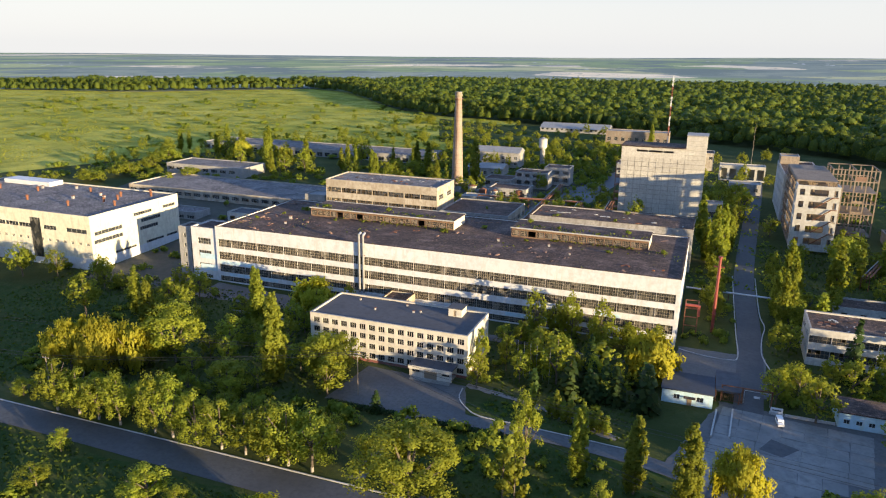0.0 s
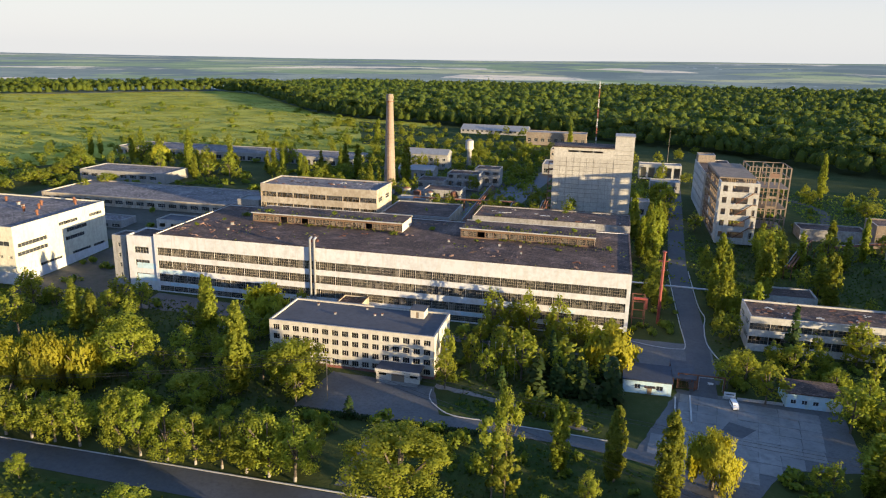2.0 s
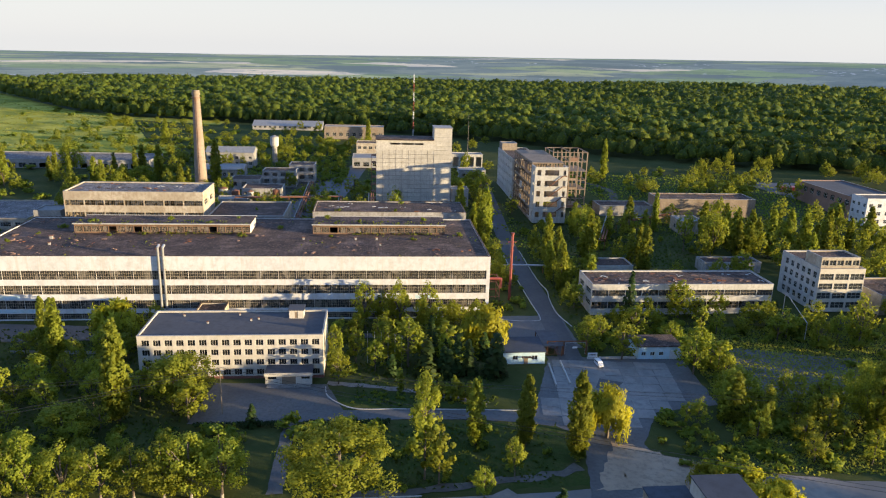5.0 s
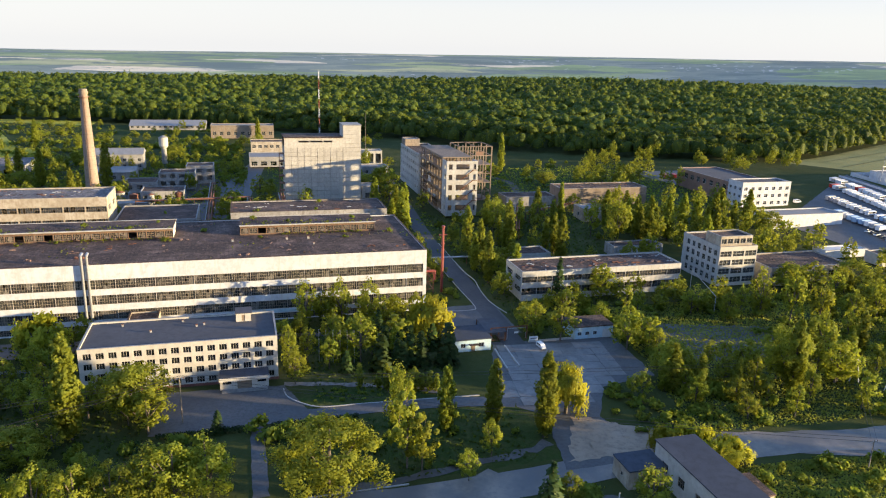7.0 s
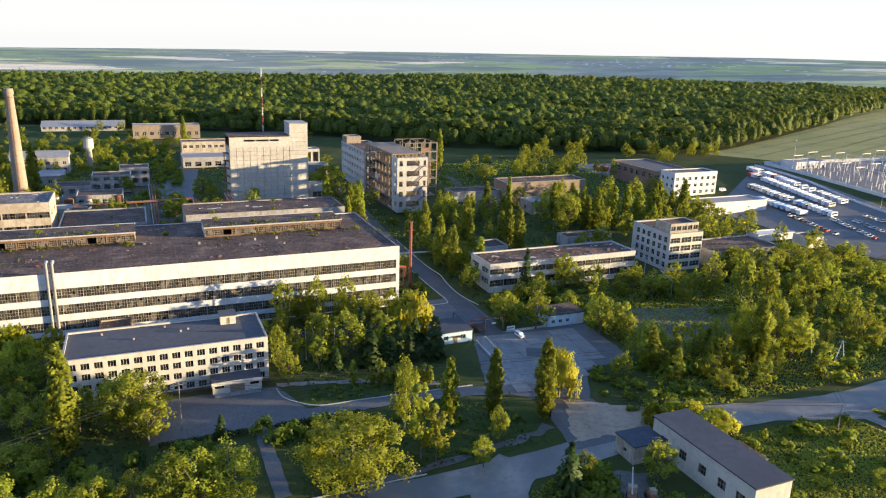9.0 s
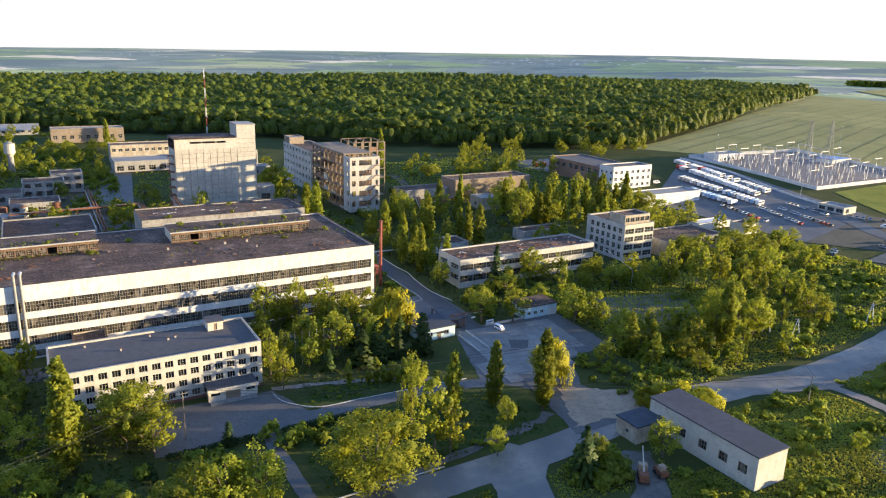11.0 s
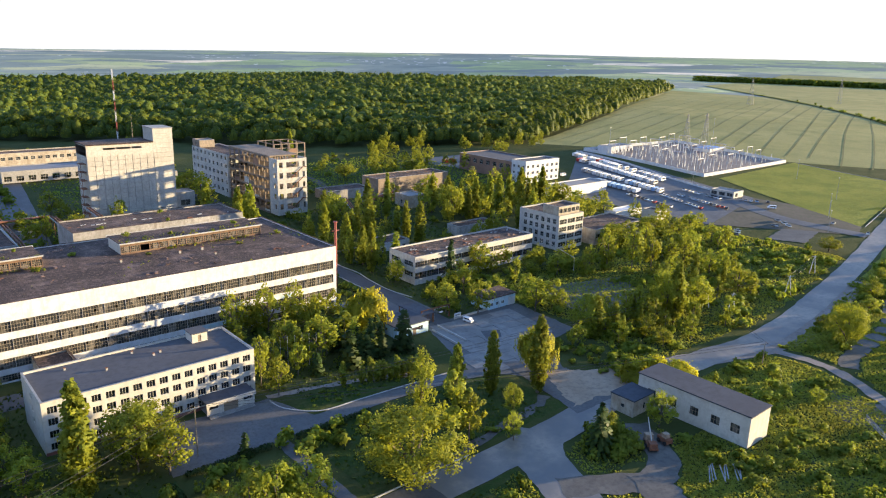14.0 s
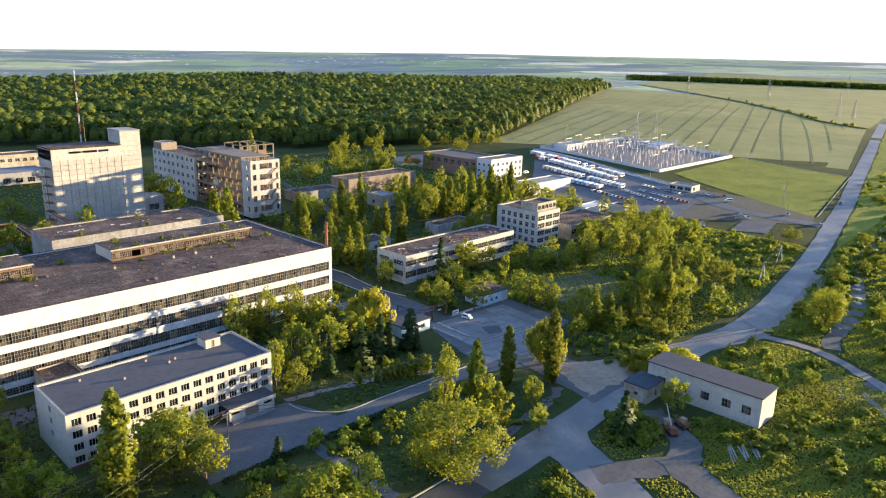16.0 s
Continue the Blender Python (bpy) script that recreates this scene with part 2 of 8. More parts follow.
M_SLAB = surface("concrete_slab", (0.22, 0.215, 0.205), (0.29, 0.28, 0.265), (0.15, 0.145, 0.14), big=0.1, small=0.9, rough=0.9, bump=0.2, vary=0.12)
M_SQUARE = surface("worn_square_concrete", (0.15, 0.145, 0.14), (0.215, 0.207, 0.197), (0.10, 0.097, 0.095), big=0.09, small=0.5, rough=0.6, bump=0.2, vary=0.05)
M_KERB = surface("whitewashed_kerb", (0.36, 0.355, 0.345), (0.48, 0.47, 0.45), (0.24, 0.235, 0.22), big=0.3, small=2.0)
M_WHITE = surface("white_painted_panel", (0.57, 0.58, 0.60), (0.64, 0.65, 0.67), (0.45, 0.45, 0.45), big=0.06, small=0.5, rough=0.8, bump=0.1, streak=(0.50, 0.48, 0.44))
M_TURQ = surface("faded_turquoise_paint", (0.40, 0.58, 0.70), (0.54, 0.68, 0.76), (0.34, 0.50, 0.52), big=0.2, small=0.9, streak=(0.5, 0.56, 0.54))
M_CREAM = surface("cream_plaster", (0.49, 0.46, 0.40), (0.57, 0.545, 0.485), (0.40, 0.37, 0.315), big=0.1, small=0.7, rough=0.9, bump=0.15, streak=(0.45, 0.41, 0.34))
M_YELLOW = surface("pale_yellow_plaster", (0.60, 0.57, 0.44), (0.68, 0.65, 0.52), (0.50, 0.46, 0.35), big=0.1, small=0.7, streak=(0.45, 0.40, 0.30))
M_CONC = surface("weathered_concrete_panel", (0.42, 0.41, 0.38), (0.52, 0.51, 0.48), (0.32, 0.31, 0.285), big=0.12, small=0.9, streak=(0.33, 0.32, 0.295), vary=0.06)
M_SILO = surface("pale_silo_panel", (0.42, 0.40, 0.36), (0.52, 0.50, 0.45), (0.33, 0.31, 0.275), big=0.12, small=0.9, streak=(0.34, 0.32, 0.285), vary=0.05)
M_RUIN = surface("stained_ruin_concrete", (0.22, 0.18, 0.14), (0.31, 0.26, 0.205), (0.14, 0.11, 0.085), big=0.2, small=1.0, streak=(0.24, 0.16, 0.10), vary=0.12)
M_GREYCONC = surface("grey_concrete", (0.27, 0.265, 0.255), (0.36, 0.35, 0.335), (0.19, 0.185, 0.175), big=0.15, small=1.0, streak=(0.2, 0.19, 0.175))
M_BRICK = surface("brown_brick", (0.20, 0.12, 0.085), (0.26, 0.16, 0.115), (0.18, 0.11, 0.08), big=0.2, small=2.0, vary=0.15)
M_PINKBRICK = surface("pale_chimney_brick", (0.25, 0.195, 0.15), (0.31, 0.25, 0.20), (0.20, 0.15, 0.115), big=0.15, small=1.2, streak=(0.26, 0.18, 0.14))
M_PLINTH = surface("red_brown_plinth_paint", (0.20, 0.075, 0.06), (0.26, 0.10, 0.08), (0.15, 0.06, 0.05), big=0.3, small=1.5)
def sheet_roof(name, c1, c2, c3, moss):
    """Bitumen sheets with tarred seams, patches, dust and moss."""
    m, nt, nl, bs = nodes_of(name)
    geo = nt.new("ShaderNodeNewGeometry").outputs["Position"]
    col = ramp_node(nt, nl, noise_node(nt, nl, geo, 0.09, 8.0, 0.75), [(0.38, c1), (0.52, c2), (0.64, c3)])
    br = nt.new("ShaderNodeTexBrick")
    br.inputs["Scale"].default_value, br.inputs["Mortar Size"].default_value = 0.2, 0.022
    br.inputs["Color1"].default_value, br.inputs["Color2"].default_value, br.inputs["Mortar"].default_value = (1, 1, 1, 1), (0.72, 0.72, 0.72, 1), (0.35, 0.35, 0.35, 1)
    nl.new(geo, br.inputs["Vector"])
    col = mix_node(nt, nl, 0.9, col, br.outputs["Color"], "MULTIPLY")
    worn = noise_node(nt, nl, geo, 0.34, 8.0, 0.8)
    col = mix_node(nt, nl, ramp_node(nt, nl, worn, [(0.36, (1, 1, 1)), (0.47, (0, 0, 0))]), col, tuple(0.45 * v for v in c1))
    fine = noise_node(nt, nl, geo, 0.8, 8.0, 0.8)
    col = mix_node(nt, nl, ramp_node(nt, nl, fine, [(0.53, (0, 0, 0)), (0.62, (1, 1, 1))]), col, tuple(2.3 * v for v in c2))
    mo = noise_node(nt, nl, geo, 0.16, 6.0, 0.7)
    col = mix_node(nt, nl, ramp_node(nt, nl, mo, [(0.62, (0, 0, 0)), (0.70, (1, 1, 1))]), col, moss)
    nl.new(col, bs.inputs["Base Color"])
    bs.inputs["Roughness"].default_value = 0.95
    bp = nt.new("ShaderNodeBump")
    bp.inputs["Strength"].default_value, bp.inputs["Distance"].default_value = 0.7, 0.25
    nl.new(fine, bp.inputs["Height"])
    nl.new(bp.outputs[0], bs.inputs["Normal"])
    return m


M_FELT = sheet_roof("old_bitumen_roof", (0.040, 0.024, 0.020), (0.082, 0.051, 0.041), (0.21, 0.14, 0.11), (0.11, 0.07, 0.03))
M_GREYFELT = surface("grey_roofing_felt", (0.062, 0.064, 0.074), (0.082, 0.084, 0.096), (0.048, 0.049, 0.056), big=0.08, small=0.6, rough=0.9, bump=0.15)
M_SLATE = surface("grey_fibre_cement_roof", (0.20, 0.20, 0.205), (0.28, 0.275, 0.27), (0.15, 0.145, 0.14), big=0.1, small=0.8, bump=0.2)
M_RUST = surface("rusty_steel", (0.19, 0.075, 0.04), (0.27, 0.12, 0.065), (0.10, 0.05, 0.035), big=0.5, small=2.5, rough=0.8, metal=0.3)
M_REDMETAL = surface("red_painted_steel", (0.20, 0.036, 0.027), (0.26, 0.055, 0.042), (0.13, 0.028, 0.023), big=0.5, small=2.0, rough=0.55)
M_STEEL = surface("galvanised_steel", (0.45, 0.46, 0.47), (0.56, 0.57, 0.575), (0.34, 0.34, 0.34), big=0.6, small=3.0, rough=0.45, metal=0.7)
M_WOODPOLE = surface("grey_timber_pole", (0.20, 0.165, 0.125), (0.27, 0.23, 0.18), (0.13, 0.11, 0.085), big=0.6, small=4.0)
M_FRAME = plain("old_window_frame_paint", (0.46, 0.44, 0.39), 0.7)
M_DARKFRAME = plain("brown_window_frame_paint", (0.22, 0.17, 0.12), 0.7)
M_GLASS = glazing("dusty_window_glass", (0.05, 0.055, 0.06))
M_DARKGLASS = glazing("dark_window_glass", (0.02, 0.023, 0.026))
M_HALLFRAME = plain("sun_bleached_window_bars", (0.31, 0.26, 0.195), 0.8)
M_HALLGLASS = mixed_glazing("grimy_hall_glass")
M_OLDSTEEL = surface("weathered_glazing_bars", (0.26, 0.185, 0.125), (0.36, 0.28, 0.20), (0.17, 0.12, 0.085), big=0.5, small=2.5)
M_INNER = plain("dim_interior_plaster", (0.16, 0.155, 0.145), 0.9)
M_BARK = surface("tree_bark", (0.10, 0.08, 0.06), (0.15, 0.12, 0.09), (0.06, 0.05, 0.04), big=0.8, small=5.0, bump=0.4)
M_LIMED = surface("whitewashed_bark", (0.24, 0.22, 0.195), (0.31, 0.29, 0.26), (0.16, 0.145, 0.125), big=0.8, small=5.0)
M_LEAF = foliage("broadleaf_leaves", (0.165, 0.197, 0.027), (0.212, 0.243, 0.031), (0.262, 0.286, 0.037))
M_POPLAR = foliage("poplar_leaves", (0.16, 0.188, 0.027), (0.20, 0.228, 0.031), (0.248, 0.27, 0.037))
M_WILLOW = foliage("willow_leaves", (0.27, 0.275, 0.028), (0.33, 0.325, 0.034), (0.39, 0.37, 0.044))
M_NEEDLE = foliage("spruce_needles", (0.018, 0.038, 0.011), (0.03, 0.052, 0.014), (0.045, 0.068, 0.018), 0.12)
M_BUSH = foliage("bush_leaves", (0.13, 0.168, 0.025), (0.16, 0.198, 0.029), (0.195, 0.23, 0.034))
# Darkened counterpart of the tall weeds: shade under the trees put into the colour.
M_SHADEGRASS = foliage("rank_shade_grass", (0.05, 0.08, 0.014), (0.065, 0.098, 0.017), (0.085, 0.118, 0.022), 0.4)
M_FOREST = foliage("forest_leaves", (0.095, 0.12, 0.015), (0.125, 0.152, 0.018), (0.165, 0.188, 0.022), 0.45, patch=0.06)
# Crown cores about half as bright as the leaves: inner shade painted in.
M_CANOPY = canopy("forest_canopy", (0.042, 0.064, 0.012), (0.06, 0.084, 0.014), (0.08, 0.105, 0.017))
M_WEED = foliage("tall_weeds", (0.19, 0.218, 0.04), (0.22, 0.242, 0.046), (0.255, 0.265, 0.056), 0.52, patch=0.05)
M_MEADOWTUFT = foliage("meadow_tuft_grass", (0.17, 0.18, 0.022), (0.20, 0.205, 0.028), (0.23, 0.228, 0.036), 0.4, patch=0.012)
M_TYRE = plain("rubber_tyre", (0.02, 0.02, 0.021), 0.85)
M_CARWHITE = plain("white_car_paint", (0.72, 0.72, 0.72), 0.3)
M_CARBLUE = plain("pale_blue_car_paint", (0.22, 0.36, 0.55), 0.3)
M_CARDARK = plain("dark_car_paint", (0.04, 0.045, 0.055), 0.3)
M_CARRED = plain("red_car_paint", (0.42, 0.04, 0.03), 0.3)
M_CARSILVER = plain("silver_car_paint", (0.42, 0.43, 0.45), 0.3, 0.3)
M_BLUEROOF = plain("blue_metal_roofing", (0.13, 0.26, 0.50), 0.5)
M_PORCELAIN = plain("brown_porcelain_insulator", (0.30, 0.17, 0.11), 0.3)
M_SOILED = surface("soiled_cream_plaster", (0.35, 0.305, 0.235), (0.48, 0.435, 0.355), (0.235, 0.185, 0.135), big=0.16, small=0.55, rough=0.92, bump=0.25, streak=(0.26, 0.20, 0.145), spread=(0.4, 0.6))
M_WASTE = surface("weedy_black_earth", (0.055, 0.05, 0.04), (0.09, 0.08, 0.062), (0.035, 0.045, 0.02), big=0.06, small=0.4, rough=0.95, bump=0.5)
M_DARKFELT = surface("dark_blue_grey_felt", (0.034, 0.043, 0.062), (0.05, 0.06, 0.08), (0.026, 0.032, 0.045), big=0.1, small=0.6, rough=0.85, bump=0.15)
M_PASTURE = grassland("mown_pasture", (0.21, 0.215, 0.034), (0.27, 0.265, 0.048), (0.16, 0.185, 0.03), big=0.02, mid_scale=0.06)
M_YARD = surface("trodden_grey_earth", (0.075, 0.07, 0.063), (0.115, 0.107, 0.096), (0.05, 0.047, 0.043), big=0.15, small=0.8, rough=0.7, bump=0.5)
M_OLDFELT = sheet_roof("weathered_grey_roof", (0.10, 0.09, 0.095), (0.165, 0.15, 0.15), (0.26, 0.235, 0.225), (0.10, 0.10, 0.05))
M_BARE = surface("stained_bare_framework", (0.20, 0.155, 0.115), (0.28, 0.22, 0.165), (0.13, 0.098, 0.072), big=0.25, small=1.0, streak=(0.15, 0.10, 0.065), vary=0.15)
M_MONITOR = surface("grimy_brown_brickwork", (0.15, 0.085, 0.052), (0.22, 0.135, 0.08), (0.08, 0.052, 0.038), big=0.3, small=1.4, streak=(0.12, 0.085, 0.06))
M_PALEGREY = surface("dull_grey_metal", (0.20, 0.205, 0.21), (0.27, 0.275, 0.28), (0.15, 0.15, 0.15), big=0.5, small=2.5, rough=0.6)
M_GALV = plain("pale_galvanised_steel", (0.50, 0.50, 0.49), 0.6)
M_DINGY = surface("dingy_whitewashed_concrete", (0.26, 0.25, 0.235), (0.40, 0.39, 0.37), (0.17, 0.155, 0.14), big=0.14, small=0.8, streak=(0.19, 0.165, 0.14), spread=(0.4, 0.62))
M_WIRE = plain("steel_wire", (0.05, 0.05, 0.05), 0.5, 0.5)

# ---- mesh helpers ----
class MB:
    """Gathers boxes, bars and sheets for one mesh."""
    def __init__(self):
        self.v, self.f = [], []

    def add(self, vs, fs):
        n = len(self.v)
        self.v += vs
        self.f += [tuple(i + n for i in f) for f in fs]
        return self

    def box(self, x0, y0, z0, x1, y1, z1):
        return self.add([(x0, y0, z0), (x1, y0, z0), (x1, y1, z0), (x0, y1, z0), (x0, y0, z1), (x1, y0, z1), (x1, y1, z1), (x0, y1, z1)],
                        [(0, 3, 2, 1), (4, 5, 6, 7), (0, 1, 5, 4), (1, 2, 6, 5), (2, 3, 7, 6), (3, 0, 4, 7)])

    def quad(self, a, b, c, d):
        return self.add([a, b, c, d], [(0, 1, 2, 3)])

    def rod(self, p, q, r0, r1=None, n=8):
        r1 = r0 if r1 is None else r1
        p, q = Vector(p), Vector(q)
        w = (q - p).normalized()
        a = w.cross(Vector((0, 0, 1)) if abs(w.z) < 0.9 else Vector((1, 0, 0))).normalized()
        b = w.cross(a)
        vs = []
        for c, r in ((p, r0), (q, r1)):
            for i in range(n):
                t = 2 * math.pi * i / n
                vs.append(tuple(c + r * (math.cos(t) * a + math.sin(t) * b)))
        fs = [(i, i + n, (i + 1) % n + n, (i + 1) % n) for i in range(n)]
        return self.add(vs, fs + [tuple(range(n)), tuple(reversed(range(n, 2 * n)))])

    def prism(self, pts, z0, z1):
        n = len(pts)
        return self.add([(x, y, z0) for x, y in pts] + [(x, y, z1) for x, y in pts],
                        [(i, (i + 1) % n, (i + 1) % n + n, i + n) for i in range(n)] + [tuple(reversed(range(n))), tuple(range(n, 2 * n))])

    def mesh(self, name, mat):
        me = bpy.data.meshes.new(name)
        me.from_pydata(self.v, [], self.f)
        me.materials.append(mat)
        return me


def thing(name, label, category, at=(0, 0, 0), turn=0.0, group="", kind="", scale=(1, 1, 1)):
    e = new(name)
    e.matrix_basis = Matrix.LocRotScale(at, Euler((0, 0, turn)), scale)
    return tagged(e, label, category, group, kind)


def part(name, mb, mat, parent, label="", at=None, turn=0.0, kind=""):
    me = mb.mesh(name, mat) if isinstance(mb, MB) else mb
    ob = new(name, me)
    ob.parent = parent
    if at is not None:
        ob.matrix_basis = Matrix.LocRotScale(at, Euler((0, 0, turn)), None)
    return tagged(ob, label, kind=kind)


def solid(name, mb, mat, label, category, kind="", group=""):
    return tagged(new(name, mb.mesh(name, mat)), label, category, group, kind)


def sp(v):
    return 20 * math.log1p(math.exp(max(-40, min(40, v / 20)))) if v < 800 else v


def gz(x, y):
    """The lie of the land round the works: level in the south, rising to the north and east."""
    return -1.2 + 0.025 * min(sp(x - 96), 600) + 0.045 * (sp(y - 230) - sp(y - 370)) + 0.008 * min(sp(y - 370), 700)


def smooth(a, b, v):
    t = max(0.0, min(1.0, (v - a) / (b - a)))
    return t * t * (3 - 2 * t)


def land(x, y):
    """The whole land: the near rise, a wide valley, and the far ridge."""
    r = math.hypot(x, y)
    z = gz(x, y)
    if r > 1200:
        az = math.degrees(math.atan2(y, x)) % 360
        e = np.interp(az, [0, 10, 44, 77, 107, 145, 200, 300, 360], [0.003, 0.003, 0.001, -0.008, -0.0165, -0.0205, -0.016, 0.0, 0.003])
        ridge = 90 + e * 4200 + 5 * noise.noise((x / 900, y / 900, 0))
        z += (-14 + 6 * noise.noise((x / 500, y / 500, 3)) - z) * smooth(1350, 2000, r) * smooth(36, 60, az)
        z += (ridge - z) * smooth(2300, 4200, r)
    return z


def steps(lo, hi, fine_lo, fine_hi, d):
    xs = list(np.arange(fine_lo, fine_hi + 0.1, d))
    g, x = d, fine_hi
    while x < hi:
        g *= 1.12
        x += g
        xs.append(min(x, hi))
    g, x = d, fine_lo
    while x > lo:
        g *= 1.12
        x -= g
        xs.insert(0, max(x, lo))
    return xs


def drape(name, rows, mat, lift, label, category, parent=None, kind="structure", ragged=None, height=None):
    """A sheet laid on the land: rows of points, each row as long as the others."""
    mb, m = MB(), len(rows[0])
    k = (0.12 if mat is M_ROAD else 0.5 if mat is M_OLDROAD else 1.1 if mat in (M_DIRT, M_LAWN, M_YARD) else 0.5) if ragged is None else ragged
    rows = [[(x + k * noise.noise((x / 3, y / 3, 1)), y + k * noise.noise((x / 3, y / 3, 7))) for x, y in r] for r in rows]
    vs = [(x, y, (height or gz)(x, y) + lift) for r in rows for x, y in r]
    fs = [(i * m + j, i * m + j + 1, (i + 1) * m + j + 1, (i + 1) * m + j) for i in range(len(rows) - 1) for j in range(m - 1)]
    mb.add(vs, fs)
    ob = new(name, mb.mesh(name, mat))
    ob.parent = parent
    return tagged(ob, label, category, kind=kind)


def patch(a, b, c, d, n, m):
    """Rows of points over the four-cornered tract a b c d."""
    n, m = 3 * n, 3 * m
    a, b, c, d = (Vector(p) for p in (a, b, c, d))
    return [[tuple((a.lerp(b, j / m)).lerp(d.lerp(c, j / m), i / n)) for j in range(m + 1)] for i in range(n + 1)]


def resample(pts, step):
    out = []
    for (x0, y0), (x1, y1) in zip(pts, pts[1:]):
        k = max(1, int(math.hypot(x1 - x0, y1 - y0) / step))
        out += [(x0 + (x1 - x0) * i / k, y0 + (y1 - y0) * i / k) for i in range(k)]
    return out + [pts[-1]]


def curve(pts, per=6):
    """A smooth line through the points."""
    out, p = [], [pts[0]] + list(pts) + [pts[-1]]
    for i in range(1, len(p) - 2):
        a, b, c, d = (Vector(q) for q in p[i - 1:i + 3])
        for k in range(per):
            t = k / per
            out.append(tuple(0.5 * ((2 * b) + (c - a) * t + (2 * a - 5 * b + 4 * c - d) * t * t + (3 * b - a - 3 * c + d) * t ** 3)))
    return out + [tuple(pts[-1])]


def ribbon(pts, width, across=3):
    """Rows of points for a way of that width along a line."""
    rows = []
    for i, p in enumerate(pts):
        a, b = Vector(pts[max(0, i - 1)]), Vector(pts[min(len(pts) - 1, i + 1)])
        d = (b - a).normalized()
        s = Vector((-d.y, d.x))
        rows.append([tuple(Vector(p) + s * width * (0.5 - j / across)) for j in range(across + 1)])
    return rows


def kerb(pts, label="whitewashed concrete kerb beside the drive"):
    """A row of kerbstones along a line, proud of the ground."""
    mb = MB()
    rows = ribbon(pts, 0.3, 1)
    for a, b in zip(rows, rows[1:]):
        q = [a[0], a[1], b[1], b[0]]
        zz = [gz(*p) for p in q]
        n = len(mb.v)
        mb.v += [(*p, z - 0.1) for p, z in zip(q, zz)] + [(*p, z + 0.24) for p, z in zip(q, zz)]
        mb.f += [tuple(n + i for i in f) for f in [(4, 5, 6, 7), (0, 1, 5, 4), (1, 2, 6, 5), (2, 3, 7, 6), (3, 0, 4, 7)]]
    return solid("kerb", mb, M_KERB, label, "kerb", "structure")


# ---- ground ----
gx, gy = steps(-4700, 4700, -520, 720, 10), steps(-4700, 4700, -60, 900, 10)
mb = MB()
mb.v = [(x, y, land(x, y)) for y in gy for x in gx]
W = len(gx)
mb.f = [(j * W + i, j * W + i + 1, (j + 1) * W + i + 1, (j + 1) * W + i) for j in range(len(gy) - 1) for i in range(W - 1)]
ground = solid("ground", mb, M_GROUND, "weedy grass round the works, haze-paled fields and valley far off", "ground", "structure")

EDGE = [(-1700, 800), (-1133, 905), (-902, 960), (-700, 1180), (-600, 1125), (-393, 868), (-300, 812), (-180, 785), (-78, 745), (79, 655), (158, 560), (279, 486), (335, 456), (407, 480), (617, 574), (1248, 884), (1300, 1500)]
ex, ey = [p[0] for p in EDGE], [p[1] for p in EDGE]
rows = []
for k in range(36):
    f = k / 35
    rows.append([(x, (330 + 175 * smooth(-470, -340, x)) * (1 - f) + (np.interp(x, ex, ey) + 6) * f) for x in np.arange(-1680, -189, 18)])
drape("meadow", rows, M_SUNMEADOW, 0.12, "sunlit yellow-green meadow with scattered bushes", "meadow")
drape("meadow_north", patch((-230, 605), (-75, 600), (-95, 715), (-300, 790), 20, 20), M_LAWN, 0.16, "overgrown grass between the works and the forest", "meadow")
drape("grass_strip", patch((345, 270), (282, 152), (436, 178), (458, 268), 14, 14), M_PASTURE, 0.16, "green grass field beside the substation wall", "grass")
rows = []
for k in range(30):
    f = k / 29
    rows.append([(x, (max(454 - (x - 345) * 1.62, 187 + (x - 450) * 0.223)) * (1 - f) + (np.interp(x, ex, ey) - 3) * f) for x in np.arange(345, 1248, 14)])
drape("crop_field", rows, M_CROP, 0.10, "olive crop field with tractor tracks", "field")
drape("far_crop_field", [[(x, (200 + (x - 450) * 0.2) * (1 - f) + (187 + (x - 450) * 0.223 + max(0, x - 1240) * 0.5 - 4) * f) for x in np.arange(470, 1900, 20)] for f in (0, 0.5, 1)], M_CROP, 0.08, "pale crop field along the road", "field")
tracks = []
for k in range(22):
    o = -150 + k * 21
    pts = [(470 + s * 0.943 - o * 0.332 + 2.5 * math.sin(s / 160 + k), 330 + s * 0.332 + o * 0.943 + 2.5 * math.sin(s / 130 + 2 * k)) for s in range(-60, 660, 30)]
    pts = [p for p in pts if p[1] < 454 + (p[0] - 335) * 0.46 - 8 and (p[0] > 470 or p[1] > 410) and p[1] > 200 + (p[0] - 450) * 0.23]
    if len(pts) > 3:
        drape("tractor_track", ribbon(pts, 1.1, 1), M_CROPLINE, 0.30, "dark tractor track in the crop", "track")
border = curve([(1558, 988), (1146, 574), (900, 372), (836, 324), (800, 262)], 10)
drape("far_field", [[(x0 + (x1 - x0) * f, y0 + (y1 - y0) * f) for f in np.linspace(0, 1, 12)] for (x0, y0), (x1, y1) in zip(resample([(800, 258), (836, 324), (1146, 574), (1558, 988)], 40)[:28], resample([(2600, 560), (2700, 800), (2650, 1100), (2500, 1430)], 30)[:28])], M_CROP, 1.0, "wide pale crop field reaching to the tree belt", "field", height=land)
drape("field_road", ribbon(border, 6, 1), M_PASTURE, 1.3, "earth track between two fields", "track", height=land)

